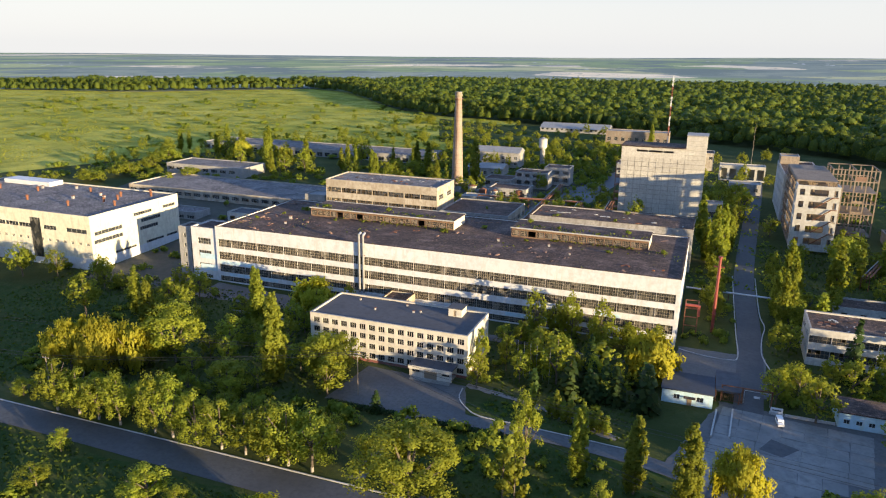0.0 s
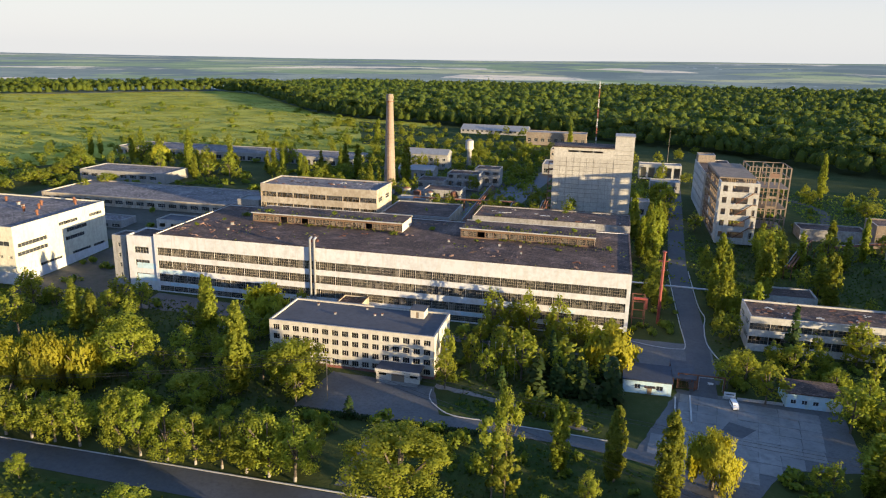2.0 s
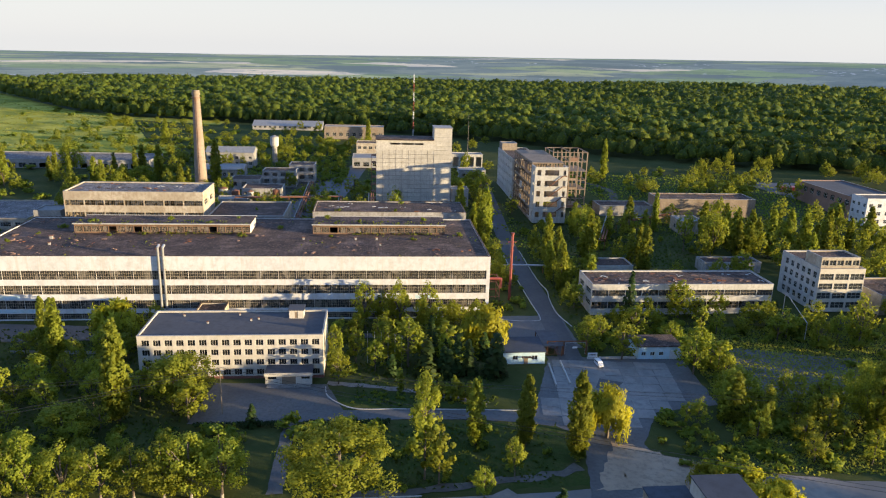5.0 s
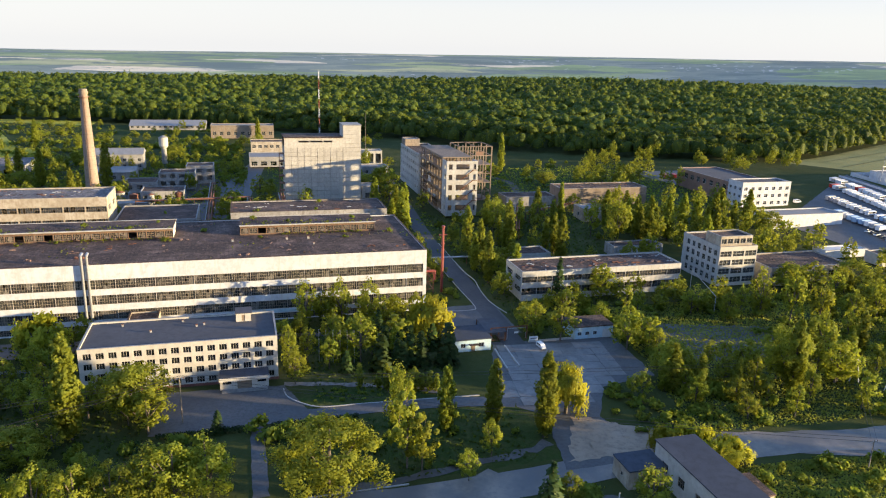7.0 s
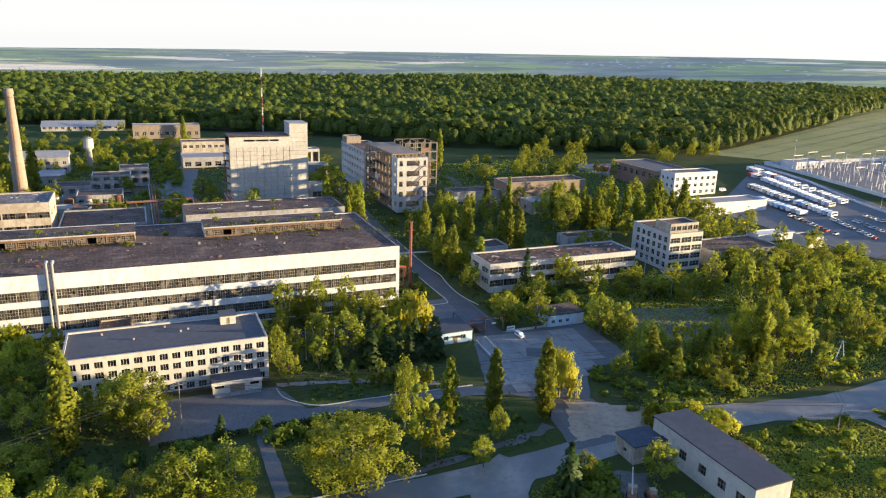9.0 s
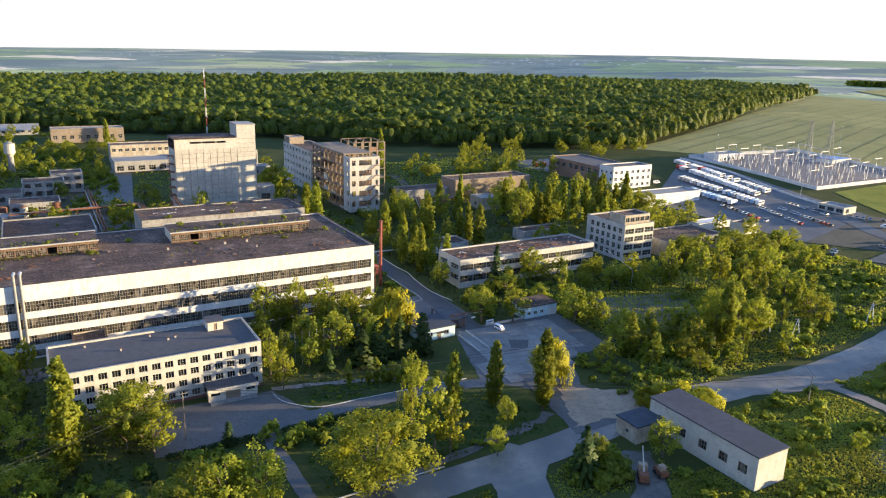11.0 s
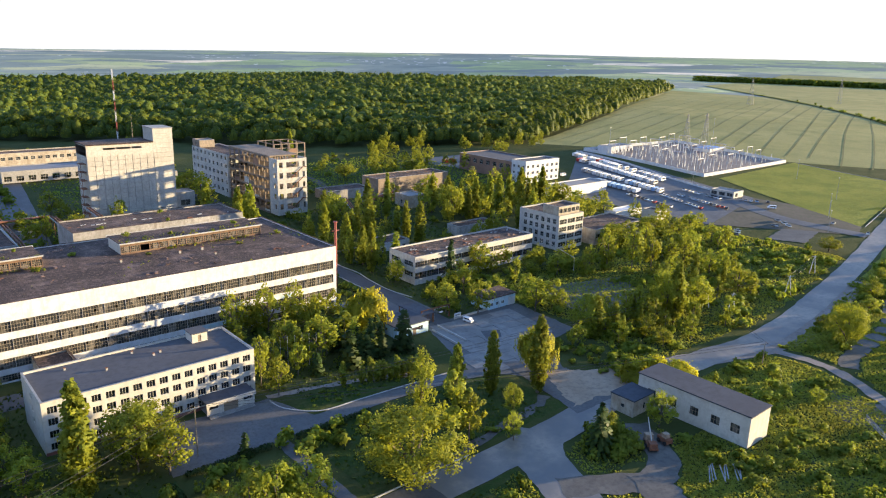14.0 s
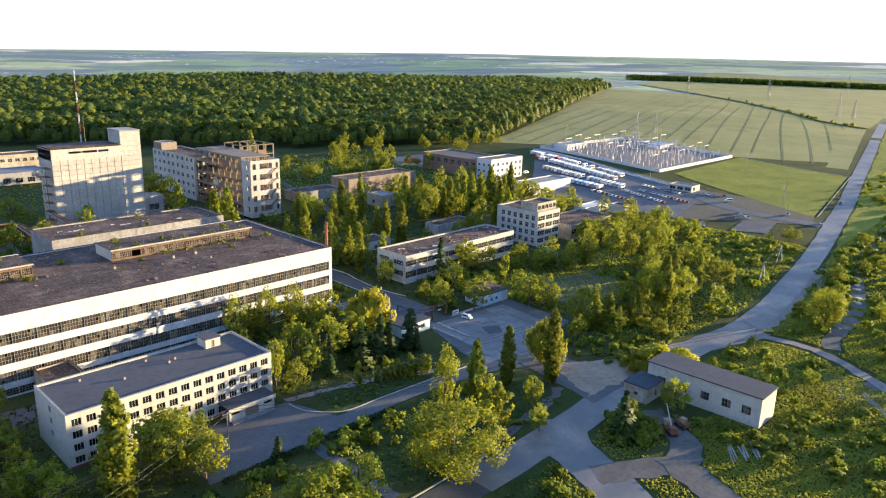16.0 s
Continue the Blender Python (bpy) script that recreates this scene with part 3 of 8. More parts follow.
# roads, drives and squares
M_LINE = [(-420, 115.5), (-168, 115.8), (-105, 115), (-60, 114.5), (-15, 114.5), (20, 117), (60, 116), (85, 112.5), (115, 113.5), (155, 118.5), (205, 126), (260, 136), (340, 151), (420, 168), (600, 205), (900, 268)]
road_line = curve(M_LINE, 8)
drape("road", ribbon([q for q in road_line if q[0] < -42], 9.0, 4), M_ROAD, 0.10, "dark grey asphalt road past the works", "road")
drape("road_east", ribbon([q for q in road_line if q[0] > -50], 9.6, 4), M_OLDROAD, 0.12, "dusty worn asphalt road at the junction", "road")
drape("east_verge", [[(x, np.interp(x, [q[0] for q in road_line], [q[1] for q in road_line]) - 6 - 44 * f) for f in (0, 0.25, 0.5, 0.75, 1)] for x in np.arange(190, 900, 12)], M_PASTURE, 0.05, "weedy grass strip south of the road", "grass", ragged=2.0)
drape("road_shoulder", ribbon(curve([(20, 124), (50, 119), (85, 108), (110, 106), (140, 110), (182, 116)], 6), 9, 3), M_DIRT, 0.06, "dusty road shoulder", "road")
SIDE_ROAD = curve([(-12, 117), (-21, 110), (-24, 103), (-27, 95), (-32, 86), (-40, 72), (-52, 50), (-60, 30)], 6)
YARD_WAY = curve([(-27, 98), (-17, 92), (-9, 87.5), (-1, 89.5), (5, 97), (9, 105)], 6)
SCRUB_TRACK = curve([(90, 84), (98, 87), (115, 87.8), (142, 90.6), (178, 101.3), (216, 108), (276, 113.5), (340, 125)], 6)
YARD_TRACK = curve([(-8, 90), (-13, 80), (-18, 70), (-26, 56), (-32, 40)], 6)
drape("side_road", ribbon(SIDE_ROAD, 12, 4), M_OLDROAD, 0.15, "worn asphalt side road", "road")
drape("dirt_yard", ribbon(YARD_WAY, 7.5, 4), M_YARD, 0.17, "bare earth yard with tyre marks", "yard")
drape("yard_track", ribbon(YARD_TRACK, 8.5, 4), M_YARD, 0.21, "bare earth track out of the yard", "yard")
drape("road_verge", ribbon(curve([(-50, 120.3), (-39, 121), (-18, 124.4), (-6, 126), (3, 129)], 6), 2.6, 2), M_YARD, 0.14, "worn earth verge beside the road", "verge", ragged=1.5)
drape("forecourt_apron", patch((4, 120), (36, 118), (33, 128), (14, 140), 6, 8), M_SAND, 0.2, "sandy worn apron where the forecourt meets the road", "yard", ragged=2.4)
drape("gate_square", patch((-3, 153), (9, 188), (50, 188), (17, 131), 12, 12), M_ASPHALT, 0.04, "cracked asphalt square in front of the gate", "square")
drape("gate_drive", patch((9, 150), (49, 157), (51, 186), (9, 190), 8, 8), M_ASPHALT, 0.06, "cracked asphalt beside the gate", "square")
drape("square_mouth", patch((2, 117), (24, 117), (20, 146), (9, 152), 6, 6), M_ASPHALT, 0.14, "asphalt mouth of the square at the road", "square")
drape("inner_road", ribbon(curve([(16, 184), (17.5, 215), (18, 245), (17.5, 300), (22, 380), (27.5, 465), (30, 520)], 6), 7.5, 3), M_ROAD, 0.12, "asphalt road between the factory buildings", "road")
drape("inner_yard", patch((-5, 196), (22, 196), (22, 224), (-3, 224), 4, 4), M_ASPHALT, 0.09, "asphalt yard inside the gate", "yard")
drape("courtyard", patch((-90, 152.5), (-50, 152.5), (-57, 173), (-88, 175), 6, 8), M_ASPHALT, 0.11, "asphalt courtyard before the office building", "courtyard")
drape("entrance_drive", ribbon(curve([(-60, 156), (-48, 155.2), (-30, 155), (-12, 153.5), (2, 150)], 6), 5.4, 2), M_ASPHALT, 0.14, "asphalt drive along the flower bed", "drive")
# Dark asphalt tone used for the pale paving: its shade is in the colour.
drape("footpath", patch((-66.6, 122), (-63.2, 122), (-63.2, 152.6), (-66.4, 152.6), 5, 2), M_ASPHALT, 0.10, "paved path from the courtyard to the road", "path")
drape("garden_path", ribbon(curve([(-57, 174), (-42, 170.5), (-27, 165.5), (-14, 160)], 6), 2.2, 1), M_DIRT, 0.14, "pinkish gravel path past the columnar thujas", "path")
drape("hall_yard", patch((-176, 205), (-130, 206), (-4, 206), (-176, 221), 6, 20), M_ASPHALT, 0.07, "overgrown asphalt yard before the hall", "yard")
drape("west_yard", patch((-231, 206), (-188, 206), (-188, 300), (-231, 300), 6, 8), M_WASTE, 0.08, "bare yard between the hall and the west hall", "yard")
drape("works_yard", patch((-110, 290), (-75, 290), (-48, 520), (-60, 520), 6, 20), M_ASPHALT, 0.08, "cracked works road north of the hall", "yard")
drape("forest_clearing", patch((56, 405), (135, 385), (172, 470), (70, 520), 10, 10), M_LAWN, 0.12, "green grass clearing before the forest", "grass", ragged=2.5)
drape("clearing_track", ribbon(curve([(78, 470), (96, 455), (104, 430), (100, 405), (90, 385)], 6), 5, 2), M_WASTE, 0.2, "earth track across the clearing", "track")
drape("west_works_floor", patch((-330, 268), (-192, 282), (-192, 350), (-345, 362), 8, 10), M_WASTE, 0.05, "trodden works yard with weeds", "yard")
drape("works_floor", patch((-190, 285), (-110, 285), (-60, 470), (-150, 440), 10, 16), M_WASTE, 0.05, "rubble strewn works yard", "yard")
drape("depot_yard", patch((352, 402), (212, 300), (222, 205), (306, 222), 14, 14), M_ASPHALT, 0.12, "grey asphalt lot full of parked vehicles", "car park")
drape("depot_front", patch((222, 206), (306, 224), (312, 160), (262, 146), 8, 8), M_WASTE, 0.15, "asphalt apron beside the road junction", "car park")
drape("depot_entry", patch((218, 173), (244, 177), (253, 162), (225, 156), 4, 4), M_YARD, 0.2, "pale concrete slab beside the junction", "pavement")
drape("depot_lane", ribbon(curve([(292, 232), (280, 214), (268, 190), (264, 165), (264, 142)], 6), 10, 2), M_ASPHALT, 0.22, "asphalt lane from the car park to the road", "road")
drape("north_depot", patch((210, 396), (260, 396), (270, 440), (200, 450), 4, 4), M_ASPHALT, 0.12, "asphalt yard at the forest edge", "yard")
drape("garden_bed", patch((-56, 164), (-50, 158.6), (-16, 158.4), (-44, 169), 4, 10), M_LAWN, 0.10, "flower bed lawn with low shrubs", "lawn")
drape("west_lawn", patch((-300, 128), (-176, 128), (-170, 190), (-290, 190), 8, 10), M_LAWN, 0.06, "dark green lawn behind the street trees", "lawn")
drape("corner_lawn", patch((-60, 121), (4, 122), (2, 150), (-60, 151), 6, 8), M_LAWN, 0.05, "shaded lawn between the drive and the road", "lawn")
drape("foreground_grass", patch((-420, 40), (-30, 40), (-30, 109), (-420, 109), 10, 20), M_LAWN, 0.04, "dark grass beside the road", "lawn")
drape("allotment", patch((61, 163), (95, 161), (112, 182), (70, 195), 6, 6), M_YARD, 0.07, "overgrown vegetable plot", "plot")
kerb(resample([(-420, 120.4), (-60, 119.6)], 8), "whitewashed kerb along the road")
kerb(resample([(-60, 119.6), (-34, 119.8)], 3), "whitewashed kerb along the road")
kerb(curve([(-57.4, 171.5), (-56.5, 166), (-52.6, 161), (-47.9, 158.4), (-38, 158), (-21, 157), (-6, 156)], 6))
kerb(curve([(13.2, 300), (13.6, 262), (13.9, 240), (14.2, 222), (11.5, 219), (4, 219.5), (-3, 222)], 5))
kerb(curve([(21.6, 300), (21.8, 262), (23, 250), (21.8, 240), (21.2, 226), (23.5, 214)], 5))

# ---- buildings ----
def side_matrix(side, x0, y0, x1, y1, z0):
    """u runs along the wall seen from outside, v up, w outwards."""
    o, a = {"S": ((x0, y0), 0), "E": ((x1, y0), 90), "N": ((x1, y1), 180), "W": ((x0, y1), 270)}[side]
    return Matrix.Translation((*o, z0)) @ Matrix.Rotation(radians(a), 4, "Z")


def wall_mesh(length, height, thick, rows, inset=0.0):
    """A wall with openings right through it. rows: (v0, v1, [(u0, u1), ...]) from below upwards. It fills y 0..thick."""
    mb, v = MB(), 0.0
    for v0, v1, holes in rows:
        if v0 > v:
            mb.box(inset, 0, v, length - inset, thick, v0)
        u = inset
        for u0, u1 in holes:
            if u0 > u:
                mb.box(u, 0, v0, u0, thick, v1)
            u = u1
        if length - inset > u:
            mb.box(u, 0, v0, length - inset, thick, v1)
        v = v1
    if height > v:
        mb.box(inset, 0, v, length - inset, thick, height)
    return mb


WIN, PLOTS = {}, []


def window_meshes(w, h, nu, nv, frame_mat, glass_mat, gone, seed):
    """Frame with glazing bars, and its panes; a share of the panes is gone."""
    key = (round(w, 2), round(h, 2), nu, nv, frame_mat.name, glass_mat.name, gone, seed)
    if key not in WIN:
        rng = random.Random(str(key))
        b, fr, gl = 0.065, MB(), MB()
        us = [0.0] + [b / 2 + (w - b) * i / nu + d * b / 2 for i in range(nu + 1) for d in (-1, 1)][1:-1] + [w]
        vs = [0.0] + [b / 2 + (h - b) * j / nv + d * b / 2 for j in range(nv + 1) for d in (-1, 1)][1:-1] + [h]
        cu, cv = len(us), len(vs)
        fr.v = [(u, y, z) for y in (0.0, 0.1) for z in vs for u in us]
        at = lambda i, j, k: k * cu * cv + j * cu + i
        bar = lambda i, j: 0 <= i < cu - 1 and 0 <= j < cv - 1 and (i % 2 == 0 or j % 2 == 0)
        for j in range(cv - 1):
            for i in range(cu - 1):
                if not bar(i, j):
                    continue
                fr.f.append((at(i, j, 0), at(i + 1, j, 0), at(i + 1, j + 1, 0), at(i, j + 1, 0)))
                fr.f.append((at(i, j, 1), at(i, j + 1, 1), at(i + 1, j + 1, 1), at(i + 1, j, 1)))
                for di, dj, p, q in ((-1, 0, (i, j + 1), (i, j)), (1, 0, (i + 1, j), (i + 1, j + 1)), (0, -1, (i, j), (i + 1, j)), (0, 1, (i + 1, j + 1), (i, j + 1))):
                    if not bar(i + di, j + dj):
                        fr.f.append((at(*p, 0), at(*p, 1), at(*q, 1), at(*q, 0)))
        gl.v = [(b / 2 + (w - b) * i / nu, 0.05 + rng.uniform(-0.02, 0.02), b / 2 + (h - b) * j / nv) for j in range(nv + 1) for i in range(nu + 1)]
        k = nu + 1
        gl.f = [(j * k + i, j * k + i + 1, (j + 1) * k + i + 1, (j + 1) * k + i) for i in range(nu) for j in range(nv) if rng.random() >= gone]
        WIN[key] = (fr.mesh("window", frame_mat), gl.mesh("pane", glass_mat) if gl.f else None)
    return WIN[key]


def glaze(parent, mat4, rows, nu, nv, depth=0.16, frame_mat=None, glass_mat=None, gone=0.0, skip=0.0, seed=0):
    rng = random.Random(seed)
    for v0, v1, holes in rows:
        for u0, u1 in holes:
            if rng.random() < skip:
                continue
            fr, gl = window_meshes(u1 - u0, v1 - v0, nu, nv, frame_mat or M_FRAME, glass_mat or M_GLASS, gone, rng.randrange(3))
            w = new("window", fr)
            w.parent, w.matrix_basis = parent, mat4 @ Matrix.Translation((u0, depth, v0))
            if gl:
                p = new("pane", gl)
                p.parent = w


def evenly(length, n, w, start=None, end=None):
    a, b = start if start is not None else 0, end if end is not None else length
    pitch = (b - a) / n
    return [(a + pitch * (i + 0.5) - w / 2, a + pitch * (i + 0.5) + w / 2) for i in range(n)]


def building(name, label, category, x0, y0, x1, y1, z0, z1, walls, wall_mat, roof_mat, thick=0.4, parapet=0.5, overhang=0.0, floors=(), group="", cope=None):
    """A flat-roofed house. walls: side -> (rows of openings, (nu, nv), options)."""
    t = thing(name, label, category, group=group)
    PLOTS.append((x0, y0, x1, y1))
    h = z1 - z0
    for side in "SENW":
        rows, bars, opt = walls.get(side, ((), (2, 2), {}))
        length = x1 - x0 if side in "SN" else y1 - y0
        m = side_matrix(side, x0, y0, x1, y1, z0)
        ob = part("wall", wall_mesh(length, h, thick, rows, 0 if side in "SN" else thick), opt.get("wall", wall_mat), t)
        ob.matrix_basis = m
        glaze(t, m, rows, *bars, depth=opt.get("depth", 0.16), frame_mat=opt.get("frame"), glass_mat=opt.get("glass"), gone=opt.get("gone", 0.0), skip=opt.get("skip", 0.0), seed=len(name) + ord(side))
    o = overhang
    part("roof", MB().box(x0 + thick + 0.01 if not o else x0 - o, y0 + thick + 0.01 if not o else y0 - o, z1 - parapet - 0.3 if not o else z1 + 0.003, x1 - thick - 0.01 if not o else x1 + o, y1 - thick - 0.01 if not o else y1 + o, z1 - parapet if not o else z1 + 0.3), roof_mat, t)
    if not o:
        c = MB()
        for a in ((x0 - 0.06, y0 - 0.06, x1 + 0.06, y0 + thick + 0.06), (x0 - 0.06, y1 - thick - 0.06, x1 + 0.06, y1 + 0.06), (x0 - 0.06, y0 + thick + 0.06, x0 + thick + 0.06, y1 - thick - 0.06), (x1 - thick - 0.06, y0 + thick + 0.06, x1 + 0.06, y1 - thick - 0.06)):
            c.box(a[0], a[1], z1 + 0.003, a[2], a[3], z1 + 0.1)
        part("coping", c, cope or M_GREYCONC, t)
    for z in floors:
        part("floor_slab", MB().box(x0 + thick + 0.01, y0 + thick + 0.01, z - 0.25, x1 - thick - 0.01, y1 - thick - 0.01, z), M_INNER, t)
    return t


def vent(x, y, z, s=1.0):
    t = thing("roof_vent", "small weathered vent stack on a flat roof", "vent", group="roof vents")
    part("shaft", MB().box(x - 0.4 * s, y - 0.4 * s, z, x + 0.4 * s, y + 0.4 * s, z + 1.0 * s), M_GREYCONC, t)
    part("cap", MB().box(x - 0.55 * s, y - 0.55 * s, z + 1.0 * s + 0.003, x + 0.55 * s, y + 0.55 * s, z + 1.15 * s), M_RUST, t)


# office building
AX0, AX1, AY0, AY1, AZ = -108.8, -58.3, 177.7, 197.5, 11.4
arows = [(b, b + 1.75, evenly(50.5, 16, 2.05, 0.6, 49.9)) for b in (1.15, 4.15, 7.15, 10.05)]
office_side = [(b, b + 1.7, [(9.0, 10.6)]) for b in (4.2, 7.2, 10.1)]
office = building("office_building", "four-storey cream office building with a flat grey roof", "building", AX0, AY0, AX1, AY1, -1.2, AZ + 0.5,
    {"S": (arows, (3, 1), {"glass": M_DARKGLASS, "gone": 0.06}), "E": (office_side, (2, 2), {"glass": M_DARKGLASS}), "N": (arows, (3, 1), {"glass": M_DARKGLASS}), "W": (office_side, (2, 2), {"glass": M_DARKGLASS})},
    M_CREAM, M_GREYFELT, floors=(-0.3, 2.7, 5.7, 8.6), parapet=0.45)
part("plinth", MB().box(AX0 - 0.08, AY0 - 0.08, -1.3, AX1 + 0.08, AY0 - 0.004, -0.35).box(AX1 + 0.004, AY0, -1.3, AX1 + 0.08, AY1, -0.35), M_PLINTH, office, "red-brown painted plinth")
hut = thing("stair_hut", "cream stair hut on the office roof", "roof hut")
part("wall", wall_mesh(4.2, 2.5, 0.25, [(0.1, 2.0, [(1.6, 2.5)])]), M_CREAM, hut, at=(-69.2, 191.6, AZ + 0.05))
part("wall", MB().box(-69.2, 191.85, AZ + 0.05, -68.95, 196.2, AZ + 2.55).box(-65.25, 191.85, AZ + 0.05, -65.0, 196.2, AZ + 2.55).box(-68.95, 195.95, AZ + 0.05, -65.25, 196.2, AZ + 2.55), M_CREAM, hut)
part("roof", MB().box(-69.5, 191.3, AZ + 2.553, -64.7, 196.5, AZ + 2.75), M_GREYFELT, hut)
part("door", MB().box(-67.58, 191.7, AZ + 0.15, -66.72, 191.78, AZ + 2.04), M_DARKFRAME, hut)
porch = thing("entrance_porch", "concrete entrance porch with a brown canopy", "porch")
part("canopy", MB().box(-74, 172.3, 2.5, -61, 177.6, 2.95), M_DARKFELT, porch, "brown canopy roof")
part("fascia", MB().box(-74.1, 172.1, 1.9, -60.9, 172.296, 2.9), M_CREAM, porch)
for x in (-73.6, -70.2, -64.8, -61.4):
    part("pillar", MB().box(x - 0.25, 172.5, -0.6, x + 0.25, 173.0, 2.497), M_CREAM, porch)
part("front_wall", wall_mesh(12.6, 3.0, 0.2, [(1.5, 2.5, [(0.6, 2.9), (9.7, 12.0)]), ]), M_CREAM, porch, at=(-73.8, 172.7, -0.6))
part("pane", MB().box(-73.2, 172.78, 0.9, -70.9, 172.82, 1.9).box(-64.1, 172.78, 0.9, -61.8, 172.82, 1.9), M_DARKGLASS, porch)
part("doorway", MB().box(-69.4, 172.66, -0.6, -65.6, 172.698, 1.7), M_DARKFRAME, porch, "dark entrance doors")
for k in range(4):
    part("step", MB().box(-73.5 + 0.0 * k, 171.0 + 0.35 * k, -1.2 + 0.15 * k, -61.5, 177.6 if k == 3 else 171.346 + 0.35 * k, -1.05 + 0.15 * k), M_SLAB, porch)
for x, y in ((-100, 194), (-92, 188), (-84, 194.5), (-80, 190), (-78, 191)):
    vent(x, y, AZ + 0.05, 0.6)

# great hall
HX0, HX1, HY0, HY1, HZ = -177.6, -4.3, 222.8, 279.0, 21.6
HROWS = [(0.9, 2.9), (4.5, 7.5), (9.6, 12.7), (14.7, 17.8)]
hcols = evenly(HX1 - HX0, 29, (HX1 - HX0 - 2.4) / 29 - 0.025, 1.2, HX1 - HX0 - 1.2)
hall = building("factory_hall", "long white factory hall with four bands of broken windows", "building", HX0, HY0, HX1, HY1, -1.2, HZ,
    {"S": ([(a, b, hcols) for a, b in HROWS], (8, 3), {"gone": 0.06, "depth": 0.14, "glass": M_HALLGLASS, "frame": M_HALLFRAME}),
     "E": ([(a, b, evenly(56.2, 2, 3.0, 3, 14)) for a, b in HROWS[1:]], (4, 2), {"gone": 0.3})},
    M_WHITE, M_FELT, thick=0.5, parapet=0.35, floors=(-0.9, 3.4, 8.5, 13.6), cope=M_FELT)
wing = building("hall_stair_wing", "white stair wing at the end of the factory hall", "building", -189.6, HY0 + 0.6, HX0 - 0.05, 236, -1.2, 20.2,
    {"S": ([(a, b - 0.6, [(3.0, 9.0)]) for a, b in HROWS], (5, 2), {"gone": 0.2})}, M_WHITE, M_FELT, floors=(3.4, 8.5, 13.6))
tower = building("lift_tower", "narrow grey concrete lift tower", "tower", -197.2, 225, -191.5, 233, -1.2, 19.2, {"S": ([(b, b + 1.6, [(2.3, 3.4)]) for b in (4, 8, 12, 16)], (1, 2), {})}, M_GREYCONC, M_FELT)
for x0, x1, z0, z1 in ((-186, -178, 2.9, 5.4), (-186, -178, 7.6, 9.8), (-176.4, -160, 6.6, 7.9), (-172, -150, 2.0, 3.1), (-60, -40, 2.0, 3.1), (-30, -22, 6.6, 7.6)):
    part("painted_patch", MB().box(x0, HY0 - 0.03, z0, x1, HY0 - 0.004, z1) if x0 > HX0 else MB().box(x0, HY0 + 0.57, z0, x1, HY0 + 0.596, z1), M_TURQ, hall if x0 > HX0 else wing, "faded turquoise paint")
# roof lights: long glazed ridges on the hall roof
for k, (a, b) in enumerate(((-153.4, -90.4), (-67.2, -17.2))):
    t = thing("roof_monitor", "long derelict roof light with rusty glazing on the hall roof", "roof light", group="roof lights of the hall")
    n = int((b - a) / 3)
    cols = evenly(b - a, n, (b - a) / n - 0.25)
    for side, y in (("S", 254.5), ("N", 268.0)):
        m = side_matrix(side, a, 254.5, b, 268.0, HZ - 0.35)
        ob = part("wall", wall_mesh(b - a, 3.4, 0.25, [(0.5, 2.6, cols)]), M_MONITOR, t, "grimy brown glazed side")
        ob.matrix_basis = m
        glaze(t, m, [(0.5, 2.6, cols)], 5, 3, 0.08, M_OLDSTEEL, M_HALLGLASS, 0.1, 0.12, 5 + k)
    part("gable", MB().box(a, 254.76, HZ - 0.35, a + 0.25, 267.74, HZ + 3.05).box(b - 0.25, 254.76, HZ - 0.35, b, 267.74, HZ + 3.05), M_CREAM, t, "pale end wall")
    part("roof", MB().box(a - 0.1, 254.4, HZ + 3.053, b + 0.1, 268.1, HZ + 3.3), M_FELT, t)
    part("eaves_board", MB().box(a - 0.4, 254.0, HZ + 3.06, b + 0.4, 254.397, HZ + 3.45).box(a - 0.4, 268.103, HZ + 3.06, b + 0.4, 268.5, HZ + 3.45), M_CONC, t, "pale broken eaves")
# pipes up the facade
for x in (-114.8, -113.2):
    t = thing("duct_pipe", "dull grey duct pipe rising past the hall roof", "pipe", group="duct pipes on the hall")
    part("pipe", MB().rod((x, 222.2, 3.2), (x, 222.2, 25.0), 0.42, n=12), M_PALEGREY, t)
    part("elbow", MB().rod((x, 222.2, 24.6), (x + 0.3, 223.4, 25.3), 0.44, n=12), M_STEEL, t)
    part("bracket", MB().box(x - 0.5, 222.0, 9, x + 0.5, 222.78, 9.15).box(x - 0.5, 222.0, 17, x + 0.5, 222.78, 17.15), M_RUST, t)
building("link_gallery", "low link gallery with a brown roof behind the office", "building", -102, 203, -93, 222.2, -1.2, 5.6, {}, M_SOILED, M_FELT, cope=M_FELT)
# west hall
wrow = [(10.6, 11.8, evenly(108, 26, 1.6)), (15.6, 17.4, [(u, u + 7.4) for u in np.arange(1, 72, 7.5)] + [(82.5, 89.5), (95, 106)])]
erow = [(4.2, 5.8, [(12, 24), (30, 41), (43, 50)]), (11.2, 12.8, [(1.5, 17), (27, 38)]), (14.6, 16.2, [(2, 17), (28, 40)]), (18.2, 19.6, [(24, 35), (42, 50)])]
west = building("west_hall", "cream and white west factory hall", "building", -340, 214, -232, 266, -1.2, 22.0,
    {"S": (wrow, (4, 1), {"gone": 0.1}), "E": (erow, (8, 1), {"gone": 0.1})}, M_YELLOW, M_OLDFELT, floors=(4, 9, 15))
part("stair_glazing", MB().box(-264.5, 213.9, 2, -259, 213.996, 19), M_HALLGLASS, west, "tall strip of grimy stair glazing")
part("base_coat", MB().box(-340, 213.93, -1.1, -232, 213.996, 4.0).box(-231.996, 214, -1.1, -231.93, 266, 3.6), M_WHITE, west, "bluish white painted base")
